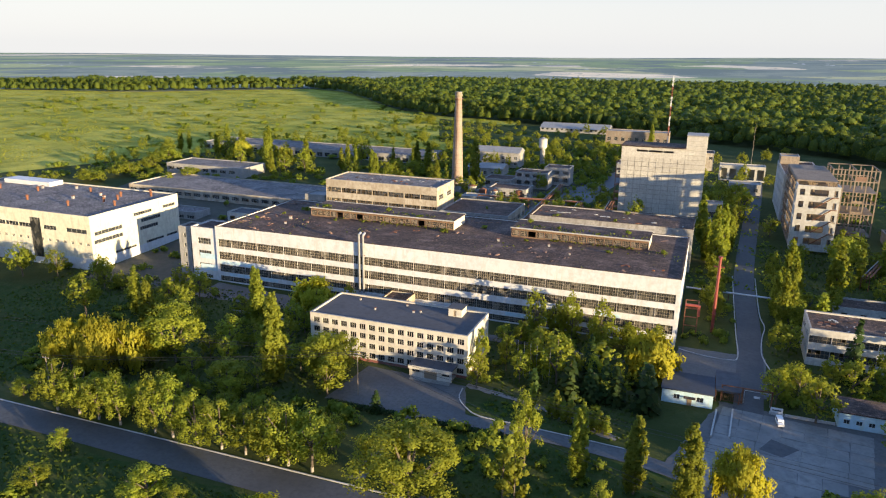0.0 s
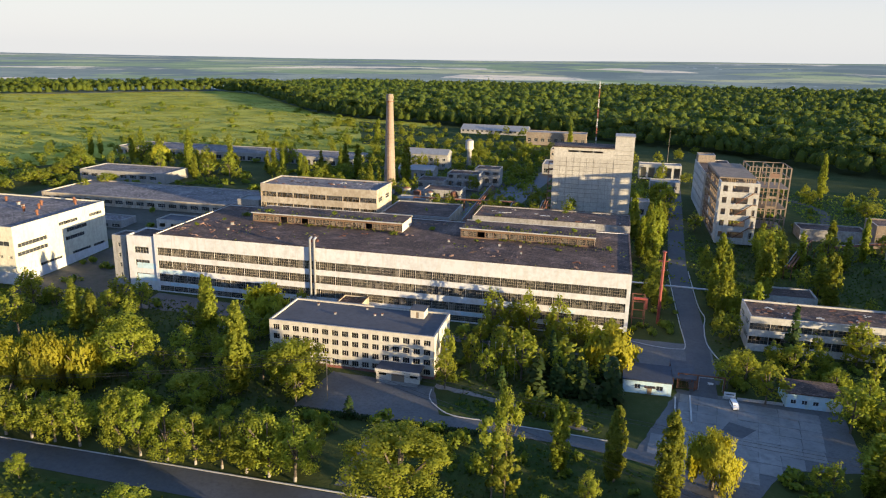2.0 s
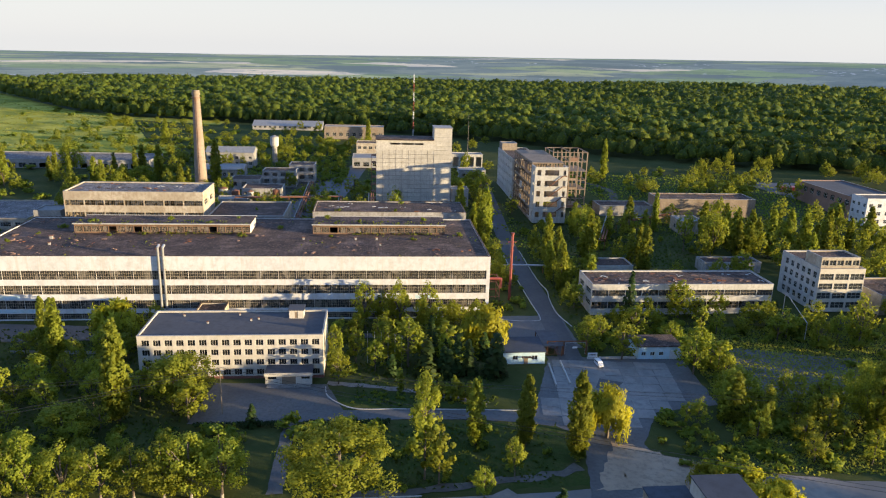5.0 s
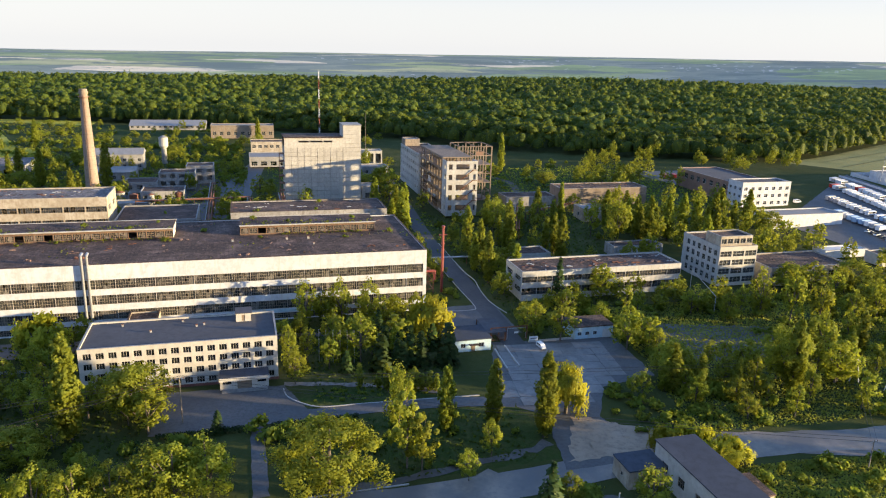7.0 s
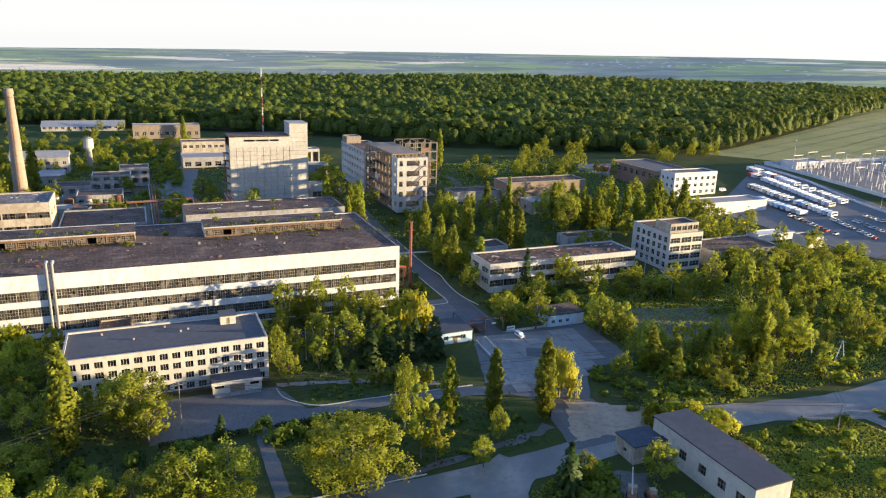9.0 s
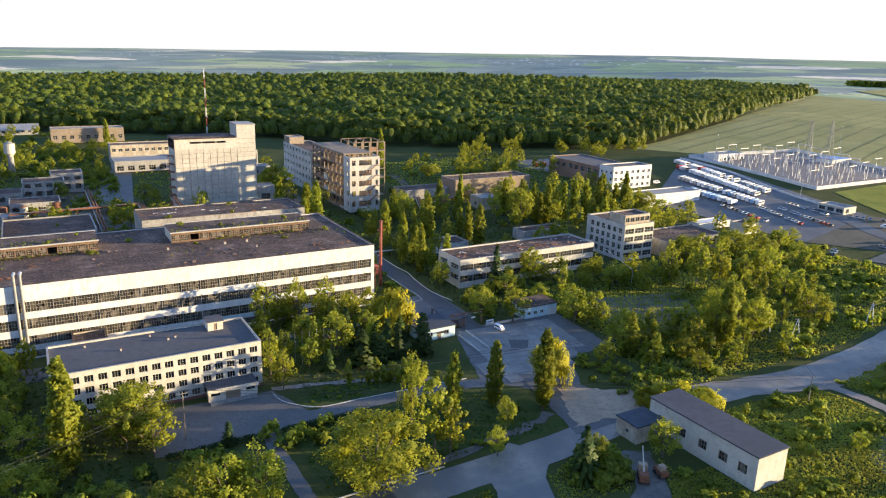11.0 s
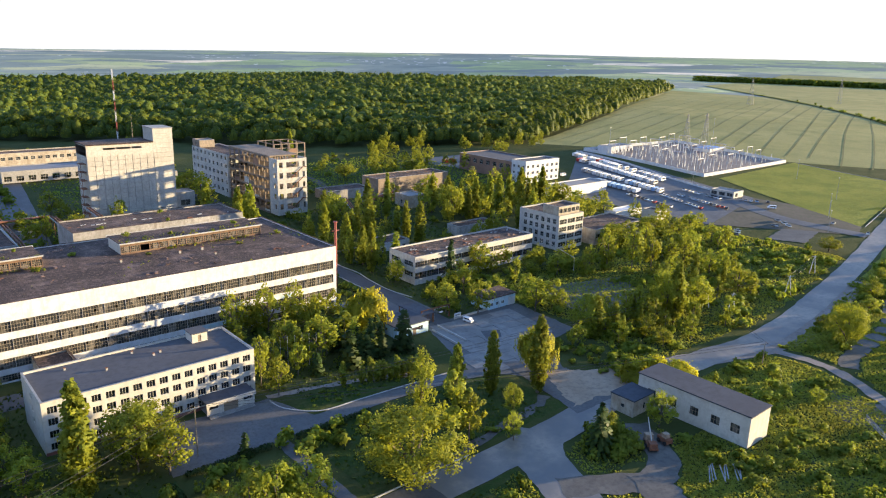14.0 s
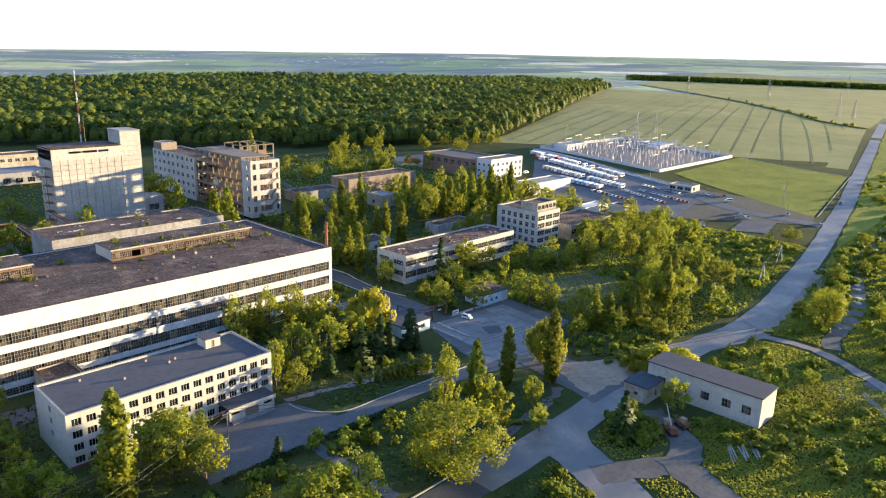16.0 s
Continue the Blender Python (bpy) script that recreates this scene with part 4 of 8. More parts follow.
part("roof_box", MB().box(-330, 256, 21.503, -300, 264, 23.6), M_WHITE, west, "white roof box")
for x, y in ((-262, 250), (-268, 240), (-256, 246), (-300, 252), (-285, 258)):
    vent(x, y, 21.5, 1.2)

for x, y in ((-330, 228), (-318, 244), (-306, 232), (-296, 246), (-284, 230), (-272, 254), (-258, 228), (-240, 236), (-240, 258), (-244, 262), (-252, 252), (-250, 240), (-248, 246)):
    t = thing("roof_cowl", "rusty round ventilator on the west hall roof", "vent", group="rusty roof ventilators")
    part("pipe", MB().rod((x, y, 21.5), (x, y, 23.1), 0.5, n=10), M_RUST, t)
    part("hood", MB().rod((x, y, 23.1), (x, y, 23.9), 0.95, 0.3, 10), M_RUST, t)
# northern annex, boiler house, chimney
building("roof_annex", "long annex with a sunlit pale front behind the hall", "building", -71, 298.6, -3.5, 322, -0.6, 20.0,
    {"S": ([(9, 11, evenly(67, 10, 5))], (4, 1), {"gone": 0.3})}, M_DINGY, M_FELT, parapet=0.5, cope=M_FELT)
building("hall_link", "low flat-roofed link behind the hall", "building", -150, 279.2, -76, 300, -0.6, 15.5, {}, M_GREYCONC, M_OLDFELT)
brow = [(11.5, 14.0, evenly(61, 7, 8.2)), (17.2, 19.6, evenly(61, 7, 8.2))]
boiler = building("boiler_house", "cream boiler house with two bands of windows", "building", -183.5, 320, -122.4, 344.4, 0.2, 23.8,
    {"S": (brow, (9, 2), {"gone": 0.35, "frame": M_DARKFRAME}), "E": ([(17, 19.4, [(3, 9), (14, 20)])], (4, 2), {"gone": 0.2})}, M_SOILED, M_OLDFELT, floors=(9, 15))
building("boiler_annex", "broken grey annex with a pale gable beside the boiler house", "building", -120, 318, -86, 350, 0.2, 13.5,
    {"E": ([(8, 10.2, evenly(32, 4, 4))], (4, 2), {"gone": 0.7, "wall": M_SOILED}), "S": ([(7, 10, evenly(34, 5, 4))], (4, 2), {"gone": 0.7})}, M_GREYCONC, M_FELT)
building("pump_house", "small grey hut west of the boiler house", "building", -200, 326, -188, 338, 0.2, 13.5, {}, M_GREYCONC, M_SLATE)
ch = thing("chimney", "tall tapering brick chimney with a white crown", "chimney", at=(-144.3, 411.5, gz(-144, 411)))
for k in range(24):
    a, b = k / 24, (k + 1) / 24
    part("brick_course", MB().rod((0, 0, 56 * a), (0, 0, 56 * b - 0.12), 3.7 - 1.75 * a, 3.7 - 1.75 * b, 24), M_PINKBRICK, ch)
part("crown", MB().rod((0, 0, 56), (0, 0, 57.4), 2.2, 2.4, 24).rod((0, 0, 57.4), (0, 0, 58.6), 2.0, 2.1, 24), M_RUIN, ch, "pale broken crown")
part("platform", MB().rod((0, 0, 54.4), (0, 0, 54.6), 2.9, 2.9, 16), M_RUST, ch)
part("core", MB().rod((0, 0, 0), (0, 0, 55.9), 3.6, 1.85, 20), M_BRICK, ch)
part("ladder", MB().box(-0.3, -3.9, 0, -0.22, -3.8, 2).rod((-0.3, -3.75, 1), (-0.3, -2.1, 55), 0.06).rod((0.3, -3.75, 1), (0.3, -2.1, 55), 0.06), M_RUST, ch)

# silo
SX0, SX1, SX2, SY0, SY1, SZ = -43.3, -12.0, -2.3, 378.0, 396.0, 5.0
silo = thing("grain_silo", "tall pale concrete panel silo with a stair tower", "silo")
n = 9
w = (SX1 - SX0) / n
part("body", MB().box(SX0 + 0.3, SY0 + 0.5, SZ - 4, SX1, SY1 - 0.4, 36.4), M_GREYCONC, silo)
for i in range(n):
    for j in range(14):
        z = SZ - 1 + j * 2.34
        part("panel", MB().box(SX0 + i * w + 0.1, SY0 + 0.1, z, SX0 + (i + 1) * w - 0.1, SY0 + 0.48, z + 2.2), M_SILO, silo)
for j in range(16):
    z = SZ - 1 + j * 2.34
    for i in range(4):
        part("panel", MB().box(SX0, SY0 + 0.6 + i * 4.3, z, SX0 + 0.28, SY0 + 0.6 + i * 4.3 + 4.2, z + 2.2), M_SILO, silo)
    part("panel", MB().box(SX1 + 0.03, SY0 + 0.0, z, SX2 - 0.35, SY0 + 0.4, z + 2.2), M_SILO, silo)
for j in range(3):
    part("panel", MB().box(SX1 + 0.03, SY0, SZ + 36.44 + j * 2.34, SX2 - 0.35, SY0 + 0.4, SZ + 38.72 + j * 2.34), M_SILO, silo)
part("gallery", wall_mesh(SX1 - SX0, 5.3, 0.4, [(2.9, 3.9, [(7.5, 13.0), (13.6, 20.2), (20.8, 25.5)])]), M_SILO, silo, at=(SX0, SY0, 36.6))
part("gallery_side", MB().box(SX0, SY0 + 0.4, 36.6, SX0 + 0.4, SY1, 41.9).box(SX0 + 0.4, SY1 - 0.4, 36.6, SX1, SY1, 41.9), M_SILO, silo)
part("roof", MB().box(SX0 - 0.4, SY0 - 0.4, 41.903, SX1 - 0.01, SY1 + 0.4, 42.4), M_FELT, silo)
part("tower", MB().box(SX1 + 0.03, SY0 + 0.42, SZ - 4, SX2, SY1 - 4, 48.4).box(SX2 - 0.34, SY0, SZ - 4, SX2, SY0 + 0.42, 48.4), M_SILO, silo)
part("tower_roof", MB().box(SX1 - 0.2, SY0 - 0.2, 48.403, SX2 + 0.3, SY1 - 3.7, 48.9), M_GREYCONC, silo)
for j in range(8):
    part("stair_landing", MB().box(SX0 - 2.6, 380, SZ + 4 * j, SX0 - 0.02, 386, SZ + 4 * j + 0.2).rod((SX0 - 2.5, 380.1, SZ + 4 * j - 4), (SX0 - 2.5, 380.1, SZ + 4 * j), 0.12).rod((SX0 - 2.5, 380.1, SZ + 4 * j - 4), (SX0 - 2.5, 385.9, SZ + 4 * j), 0.1), M_RUST, silo)
building("silo_porch", "small white lean-to at the foot of the silo", "building", -1.5, 380, 8, 390, 4, 15, {"S": ([(4, 7, [(2, 7)])], (2, 1), {})}, M_GREYCONC, M_SLATE)

# ruined block
ruin = thing("ruined_block", "derelict concrete block, half of it a bare frame", "building")
rz = 5.0
frows = [(3.0 + 5.4 * k, 5.8 + 5.4 * k, [(1.2, 3.2), (5.2, 12.4), (14.6, 16.0)]) for k in range(5)]
ob = part("wall", wall_mesh(17, 29, 0.5, frows), M_CONC, ruin, at=(36.6, 342.5, rz))
glaze(ruin, Matrix.Translation((36.6, 342.5, rz)), frows, 3, 1, 0.2, M_DARKFRAME, M_GLASS, 0.6, 0.5, 3)
part("wall", wall_mesh(9, 29, 0.5, [(3 + 5.4 * k, 5.6 + 5.4 * k, [(5, 7.2)]) for k in range(5)], 0.5), M_CONC, ruin, at=(36.6, 351.5, rz), turn=radians(-90))
part("wall", wall_mesh(9, 29, 0.5, [], 0.5), M_CONC, ruin, at=(53.6, 342.5, rz), turn=radians(90))
rr5 = random.Random(31)
for k in range(6):
    z = rz + 5.86 * k
    part("floor_slab", MB().box(37.2, 351.7, z, 53.4, 400, z + 0.4 if k < 5 else z + 0.55), M_BARE, ruin)
    part("beam", MB().box(36.85, 351.6, z - 0.45, 37.19, 400, z + 0.4).box(53.41, 351.6, z - 0.45, 53.75, 400, z + 0.4), M_BARE, ruin)
    if k < 5:
        for y in np.arange(352.4, 400, 5.9):
            for x in (37.5, 45.1, 53.1):
                part("column", MB().box(x - 0.28, y - 0.28, z + 0.403, x + 0.28, y + 0.28, z + 5.396), M_BARE, ruin)
            if rr5.random() < 0.22:
                part("infill_panel", MB().box(36.95, y + 0.3, z + 0.41, 37.12, min(y + 5.5, 400), z + rr5.choice((1.3, 2.2, 3.6))), rr5.choice((M_BARE, M_CONC, M_BRICK)), ruin)
            part("rail_beam", MB().box(36.9, y, z + 2.9, 37.15, min(y + 5.9, 400), z + 3.15), M_BARE, ruin)
for k in range(7):
    z = rz + 5.2 * k
    if k in (0, 2, 4):
        part("floor_slab", MB().box(54.6, 380, z, 74.6, 400, z + 0.3), M_BARE, ruin)
    else:
        part("ring_beam", MB().box(54.6, 380, z, 74.6, 380.4, z + 0.45).box(54.6, 399.6, z, 74.6, 400, z + 0.45).box(54.6, 380.4, z, 55, 399.6, z + 0.45).box(74.2, 380.4, z, 74.6, 399.6, z + 0.45).box(64.4, 380.4, z, 64.8, 399.6, z + 0.45), M_BARE, ruin)
    if k < 6:
        for x in (54.9, 59.8, 64.6, 69.4, 74.3):
            for y in (380.3, 390, 399.7):
                part("column", MB().box(x - 0.3, y - 0.3, z + 0.453, x + 0.3, y + 0.3, z + 5.196), M_BARE, ruin)
        for x in (55.2, 64.9):
            if rr5.random() < 0.4:
                part("infill_panel", MB().box(x, 380.05, z + 0.46, x + 4.3, 380.2, z + rr5.choice((1.4, 2.6))), rr5.choice((M_BARE, M_BRICK)), ruin)
nrows = [(3 + 4.6 * k, 5 + 4.6 * k, evenly(51, 9, 2.2)) for k in range(5)]
building("ruin_north_wing", "white walled wing of the derelict block", "building", 36, 400.3, 54, 451, 5, 29.5, {"W": (nrows, (2, 2), {"gone": 0.6}), "S": ([(3 + 4.6 * k, 5.6 + 4.6 * k, [(3, 15)]) for k in range(5)], (5, 1), {"gone": 0.8})}, M_CONC, M_FELT, floors=(9, 14, 19, 24))
building("ruin_roof_hut", "pale lift hut on the derelict block", "roof hut", 36.5, 440, 46, 450.5, 29.1, 33.5, {"W": ([(1.5, 3, [(4, 5.5)])], (1, 1), {})}, M_RUIN, M_GREYCONC)
stairs = thing("fire_escape", "rusty zigzag fire escape on the ruined wall", "stairs")
for k in range(4):
    z = rz + 5.4 * k + 3
    part("flight", MB().rod((44, 341.9, z), (51, 341.9, z + 5.2), 0.22, n=6).box(50.5, 341.4, z + 5.1, 53, 342.45, z + 5.25), M_RUST, stairs)

# middle blocks
srow = [(2.6, 5.2, evenly(67.5, 11, 6.0)), (7.4, 9.6, evenly(67.5, 11, 6.0))]
building("long_shed", "long two-storey white shed with a patched roof", "building", 33, 224.5, 100.5, 241.5, -0.9, 10.8,
    {"S": (srow, (5, 2), {"gone": 0.1, "frame": M_DARKFRAME}), "W": ([(3.2, 5.2, evenly(17, 2, 5.5)), (7.4, 9.4, evenly(17, 2, 5.5))], (4, 2), {"gone": 0.1}), "E": ([], (1, 1), {})}, M_CONC, M_FELT, floors=(4.5,))
lrow = [(1.4 + 3.6 * k, 3.7 + 3.6 * k, evenly(25, 6, 2.0, 2, 24)) for k in range(4)]
lrs = [(1.4 + 3.6 * k, 3.7 + 3.6 * k, evenly(17.5, 3, 5.2)) for k in range(4)]
# South wall cream, the rest greyer: sunlit and shaded sides put into the colour.
building("laboratory_block", "white four-storey block with tall windows", "building", 116.5, 223.0, 134.0, 248, 0.6, 17.0, {"W": (lrow, (2, 2), {}), "S": (lrs, (3, 2), {"wall": M_CREAM})}, M_CONC, M_FELT, floors=(4.5, 8.2, 11.8))
building("laboratory_penthouse", "pale glazed penthouse on the white block", "roof storey", 117.2, 224.2, 132, 234, 16.6, 21.0, {"S": ([(1.3, 3.3, evenly(14.8, 5, 2.4))], (2, 1), {})}, M_SOILED, M_FELT)
building("dark_workshop", "low workshop with a dark flat roof", "building", 139, 219, 178, 240, 0.6, 8.2, {"S": ([(3, 5.2, evenly(39, 7, 4))], (3, 2), {"gone": 0.2})}, M_SOILED, M_FELT)
building("flat_store", "weathered brown store with a mossy roof", "building", 108.5, 355, 162.5, 372, 4.5, 15.6, {"S": ([(7.2, 7.3, [(0.1, 53)])], (1, 1), {"gone": 1.0})}, M_BARE, M_FELT)
building("flat_store_west", "low ruined store with a mossy roof", "building", 78, 362, 108, 376, 4.5, 10.2, {}, M_DINGY, M_FELT)
building("small_store", "small pale hut under the trees", "building", 108, 325, 120, 338, 3.5, 10.5, {"W": ([(2, 4, [(5, 7)])], (1, 2), {})}, M_SOILED, M_SLATE)
# Darker walls than cream plaster: the tree shadow is put into the colour.
building("tree_store", "small hut between poplars, shade put into its grey walls", "building", 95, 268, 120, 277, 0.8, 6.0, {}, M_DINGY, M_FELT)
building("inner_hut", "low hut with a dark roof beside the inner road", "building", 46, 268, 64, 280, -0.5, 4.6, {"S": ([(1.5, 3.2, evenly(18, 3, 2))], (2, 1), {})}, M_CONC, M_FELT)
# depot
building("brick_depot", "long brown brick depot building", "building", 211, 346, 240, 398, 6.3, 19.5, {"W": ([(8, 11, evenly(52, 8, 3.5))], (3, 2), {})}, M_BRICK, M_GREYFELT)
orow = [(2.0 + 4.2 * k, 3.9 + 4.2 * k, evenly(33, 7, 2.2)) for k in range(3)]
building("depot_office", "white three-storey depot office with tall window strips", "building", 211, 333, 244, 345.9, 6.0, 21.2, {"S": (orow, (2, 2), {"frame": M_WHITE}), "W": ([(2 + 4.2 * k, 3.6 + 4.2 * k, evenly(12.9, 3, 1.8)) for k in range(3)], (2, 2), {})}, M_WHITE, M_GREYFELT, floors=(10, 14.2))
building("long_shop", "long low white warehouse building", "building", 197, 292, 244, 306, 4.4, 11.6, {}, M_WHITE, M_SLATE)
building("depot_shelter", "low metal shelter at the lot's edge", "shelter", 293, 231, 305, 247, 4.6, 8.6, {"W": ([(0.8, 3.0, evenly(16, 3, 4))], (2, 1), {}), "S": ([(0.6, 3, [(2, 5)])], (1, 1), {})}, M_CONC, M_SLATE)
building("white_container", "white metal container hut", "hut", 188, 243, 212, 251, 3.0, 6.6, {}, M_WHITE, M_WHITE)
building("small_garage", "cream garage at the lot's edge", "garage", 205, 228, 214, 238, 2.6, 7.6, {}, M_CREAM, M_FELT)
# gate houses
gate_w = building("gatehouse", "white and pale blue gatehouse with a dark roof", "building", -5.6, 184.8, 7.3, 196.0, -1.2, 2.7, {"S": ([(1.4, 2.8, [(3.0, 4.6), (8.8, 10.6)])], (2, 1), {"frame": M_WHITE})}, M_TURQ, M_DARKFELT, overhang=0.3)
part("porch_roof", MB().box(0.0, 183.4, 1.3, 3.0, 184.78, 1.45), M_FELT, gate_w)
part("door", MB().box(0.9, 184.7, -1.2, 2.1, 184.78, 0.95), M_DARKFRAME, gate_w)
gate_e = building("guard_garage", "turquoise and white low garage", "building", 37, 187, 51, 196, -1.2, 3.0, {"S": ([(1.3, 2.5, [(1.2, 2.6), (4.0, 5.4), (6.8, 8.2)])], (2, 1), {"frame": M_WHITE})}, M_TURQ, M_FELT, overhang=0.3)
part("gate_leaf", MB().box(47.2, 186.85, -1.1, 50.6, 186.98, 1.9), M_WHITE, gate_e)
# foreground house
building("roadside_house", "cream single-storey workshop with a grey felt roof", "building", 20.6, 80.8, 30.4, 112, -1.2, 6.9,
    {"W": ([(2.7, 5.0, [(3.0, 5.4), (9.2, 11.6), (15.4, 17.8), (21.2, 23.6), (26.4, 28.8)])], (3, 2), {"glass": M_HALLGLASS, "frame": M_DARKFRAME}), "E": ([(2.9, 5.0, evenly(31, 5, 1.8))], (2, 2), {})}, M_CREAM, M_DARKFELT, overhang=0.25)
building("roadside_annex", "low cream annex beside the roadside workshop", "building", 11.6, 107.0, 20.5, 114.0, -1.2, 3.2, {"S": ([(0.9, 2.9, [(4.4, 5.5)])], (1, 1), {}), "W": ([(1.6, 2.6, [(3, 4.2)])], (1, 1), {})}, M_SOILED, M_DARKFELT, overhang=0.2)
building("roadside_lean_to", "lean-to with a dark roof behind the workshop", "building", 30.5, 93, 37, 101, -1.2, 3.0, {}, M_SOILED, M_FELT, overhang=0.2)
# northern and western works
building("west_long_store", "long low store with a grey roof", "building", -323, 330, -205, 371, 2.4, 8.8, {"S": ([(2.4, 4.4, evenly(118, 18, 4.6))], (4, 2), {"gone": 0.4})}, M_SOILED, M_OLDFELT)
building("west_low_store", "flat grey store among trees", "building", -345, 388, -284, 414, 4.4, 11.6, {"S": ([(3, 5, evenly(56, 8, 4.6))], (4, 2), {"gone": 0.4})}, M_GREYCONC, M_OLDFELT)
building("west_small_hut", "pale flat-roofed concrete hut", "building", -226, 294, -208, 306, 0.2, 8.0, {"S": ([(4, 6, evenly(18, 3, 3))], (2, 1), {"gone": 0.4})}, M_CONC, M_GREYFELT)
building("west_mid_store", "low store with a patched grey roof", "building", -284, 294, -246, 306, 0.2, 5.6, {"S": ([(2, 3.6, evenly(38, 6, 4.4))], (3, 2), {"gone": 0.1})}, M_GREYCONC, M_OLDFELT)
building("behind_hall_store", "long low store behind the hall with a dark roof", "building", -186, 283, -152, 312, 0.2, 12.0, {"S": ([(6, 8, evenly(34, 5, 4.4))], (3, 2), {"gone": 0.5})}, M_SOILED, M_OLDFELT)
building("row_of_garages", "long row of garages with a grey roof", "building", -393, 488, -196, 522, 6, 12.0, {"S": ([(0.5, 3.5, evenly(197, 30, 4.6))], (2, 1), {"skip": 0.2})}, M_GREYCONC, M_OLDFELT)
building("north_house", "pale two-storey house among trees", "building", -160, 496, -128, 512, 6.5, 17, {"S": ([(2, 4, evenly(32, 7, 2)), (6, 8, evenly(32, 7, 2))], (2, 2), {})}, M_GREYCONC, M_SLATE)
building("north_hut", "low white hut among trees", "building", -152, 455, -128, 470, 6, 12, {"S": ([(2, 4, evenly(24, 5, 2))], (2, 2), {})}, M_GREYCONC, M_SLATE)
building("north_ruin", "ruined grey workshop without glass", "building", -112, 428, -92, 442, 6, 16, {"S": ([(2, 5, evenly(20, 4, 3)), (7, 9, evenly(20, 4, 3))], (3, 2), {"gone": 0.9})}, M_GREYCONC, M_FELT)
building("north_ruin_low", "low ruined grey workshop", "building", -130, 420, -112.2, 436, 6, 12, {"S": ([(2, 4.5, evenly(17, 3, 3))], (3, 2), {"gone": 0.9})}, M_GREYCONC, M_FELT)
building("white_barn", "long grey barn at the forest edge", "building", -165, 722, -97, 752, 8, 11.8, {"S": ([(2, 4, evenly(68, 14, 2.4))], (2, 1), {})}, M_GREYCONC, M_SLATE)
building("brick_barn", "brown brick barn at the forest edge", "building", -90, 655, -36, 672, 8, 19.5, {"S": ([(3, 6, evenly(54, 9, 3))], (2, 2), {})}, M_RUIN, M_SLATE)
building("north_workshop", "white workshop with a row of windows north of the silo", "building", -58, 540, 2, 556, 7, 19.5, {"S": ([(8, 10, evenly(60, 14, 2.6))], (2, 2), {})}, M_SOILED, M_FELT)
building("north_workshop_low", "low workshop north of the silo", "building", -60, 500, -8, 524, 7, 14, {"S": ([(1, 4, evenly(52, 8, 4))], (3, 2), {"gone": 0.6})}, M_GREYCONC, M_SLATE)
building("pillared_ruin", "white ruin with open pillars behind the silo", "building", 6, 505, 34, 516, 7, 17, {"S": ([(1, 8, evenly(28, 5, 4))], (1, 1), {"gone": 1.0, "skip": 1.0})}, M_CONC, M_SLATE)
wt = thing("water_tower", "white round water tower with a narrow shaft", "water tower", at=(-117.3, 525.1, gz(-117, 525)))
part("shaft", MB().rod((0, 0, 0), (0, 0, 11), 1.9, 1.7, 16), M_GREYCONC, wt)
part("tank", MB().rod((0, 0, 11), (0, 0, 12.5), 1.9, 3.1, 16).rod((0, 0, 12.5), (0, 0, 18.5), 3.1, 3.1, 16), M_CONC, wt)
part("cap", MB().rod((0, 0, 18.5), (0, 0, 19.8), 3.3, 0.5, 16), M_SLATE, wt)

building("gap_store", "small pale flat-roofed store beyond the silo", "building", 12, 462, 30, 474, 6, 12.5, {"S": ([(2, 4, evenly(18, 3, 2.4))], (2, 1), {"gone": 0.6})}, M_GREYCONC, M_SLATE)
building("works_shed", "low roofless grey workshop in the works yard", "building", -118, 392, -96, 408, 5, 12, {"S": ([(2, 5, evenly(22, 4, 3.4))], (3, 2), {"gone": 0.9}), "E": ([(2, 5, evenly(16, 3, 3))], (3, 2), {"gone": 0.9})}, M_GREYCONC, M_FELT)
building("works_shed_tall", "tall pale ruined workshop beside the pipe bridges", "building", -98, 446, -82, 460, 6, 17, {"S": ([(2, 5, evenly(16, 3, 3)), (7, 9, evenly(16, 3, 3))], (3, 2), {"gone": 0.9})}, M_GREYCONC, M_FELT)
building("works_hut", "small pale hut among the ruins", "building", -128, 372, -112, 382, 4, 10, {"E": ([(2, 4, [(3, 6)])], (2, 1), {"gone": 0.9})}, M_GREYCONC, M_SLATE)
# rubble and old gear on the hall roof
rr3 = random.Random(23)
for k in range(110):
    x, y = HX0 + 3 + (HX1 - HX0 - 6) * rr3.random() ** 1.7, rr3.choice((rr3.uniform(226, 252), rr3.uniform(270, 276)))
    w_, d_, h_ = rr3.uniform(0.3, 1.3), rr3.uniform(0.3, 1.1), rr3.uniform(0.1, 0.5)
    deb = MB()
    for _ in range(rr3.randrange(2, 6)):
        a, b = x + rr3.uniform(-1.6, 1.6), y + rr3.uniform(-1.2, 1.2)
        deb.prism([(a - w_ * 0.5, b - d_ * 0.4), (a + w_ * 0.3, b - d_ * 0.5), (a + w_ * 0.5, b + d_ * 0.3), (a - w_ * 0.2, b + d_ * 0.5)], HZ - 0.36, HZ - 0.35 + h_ * rr3.uniform(0.3, 1.0))
    solid("roof_rubble", deb, rr3.choice((M_BRICK, M_BRICK, M_RUST, M_FELT)), "heap of broken brick and felt on the flat roof", "rubble")
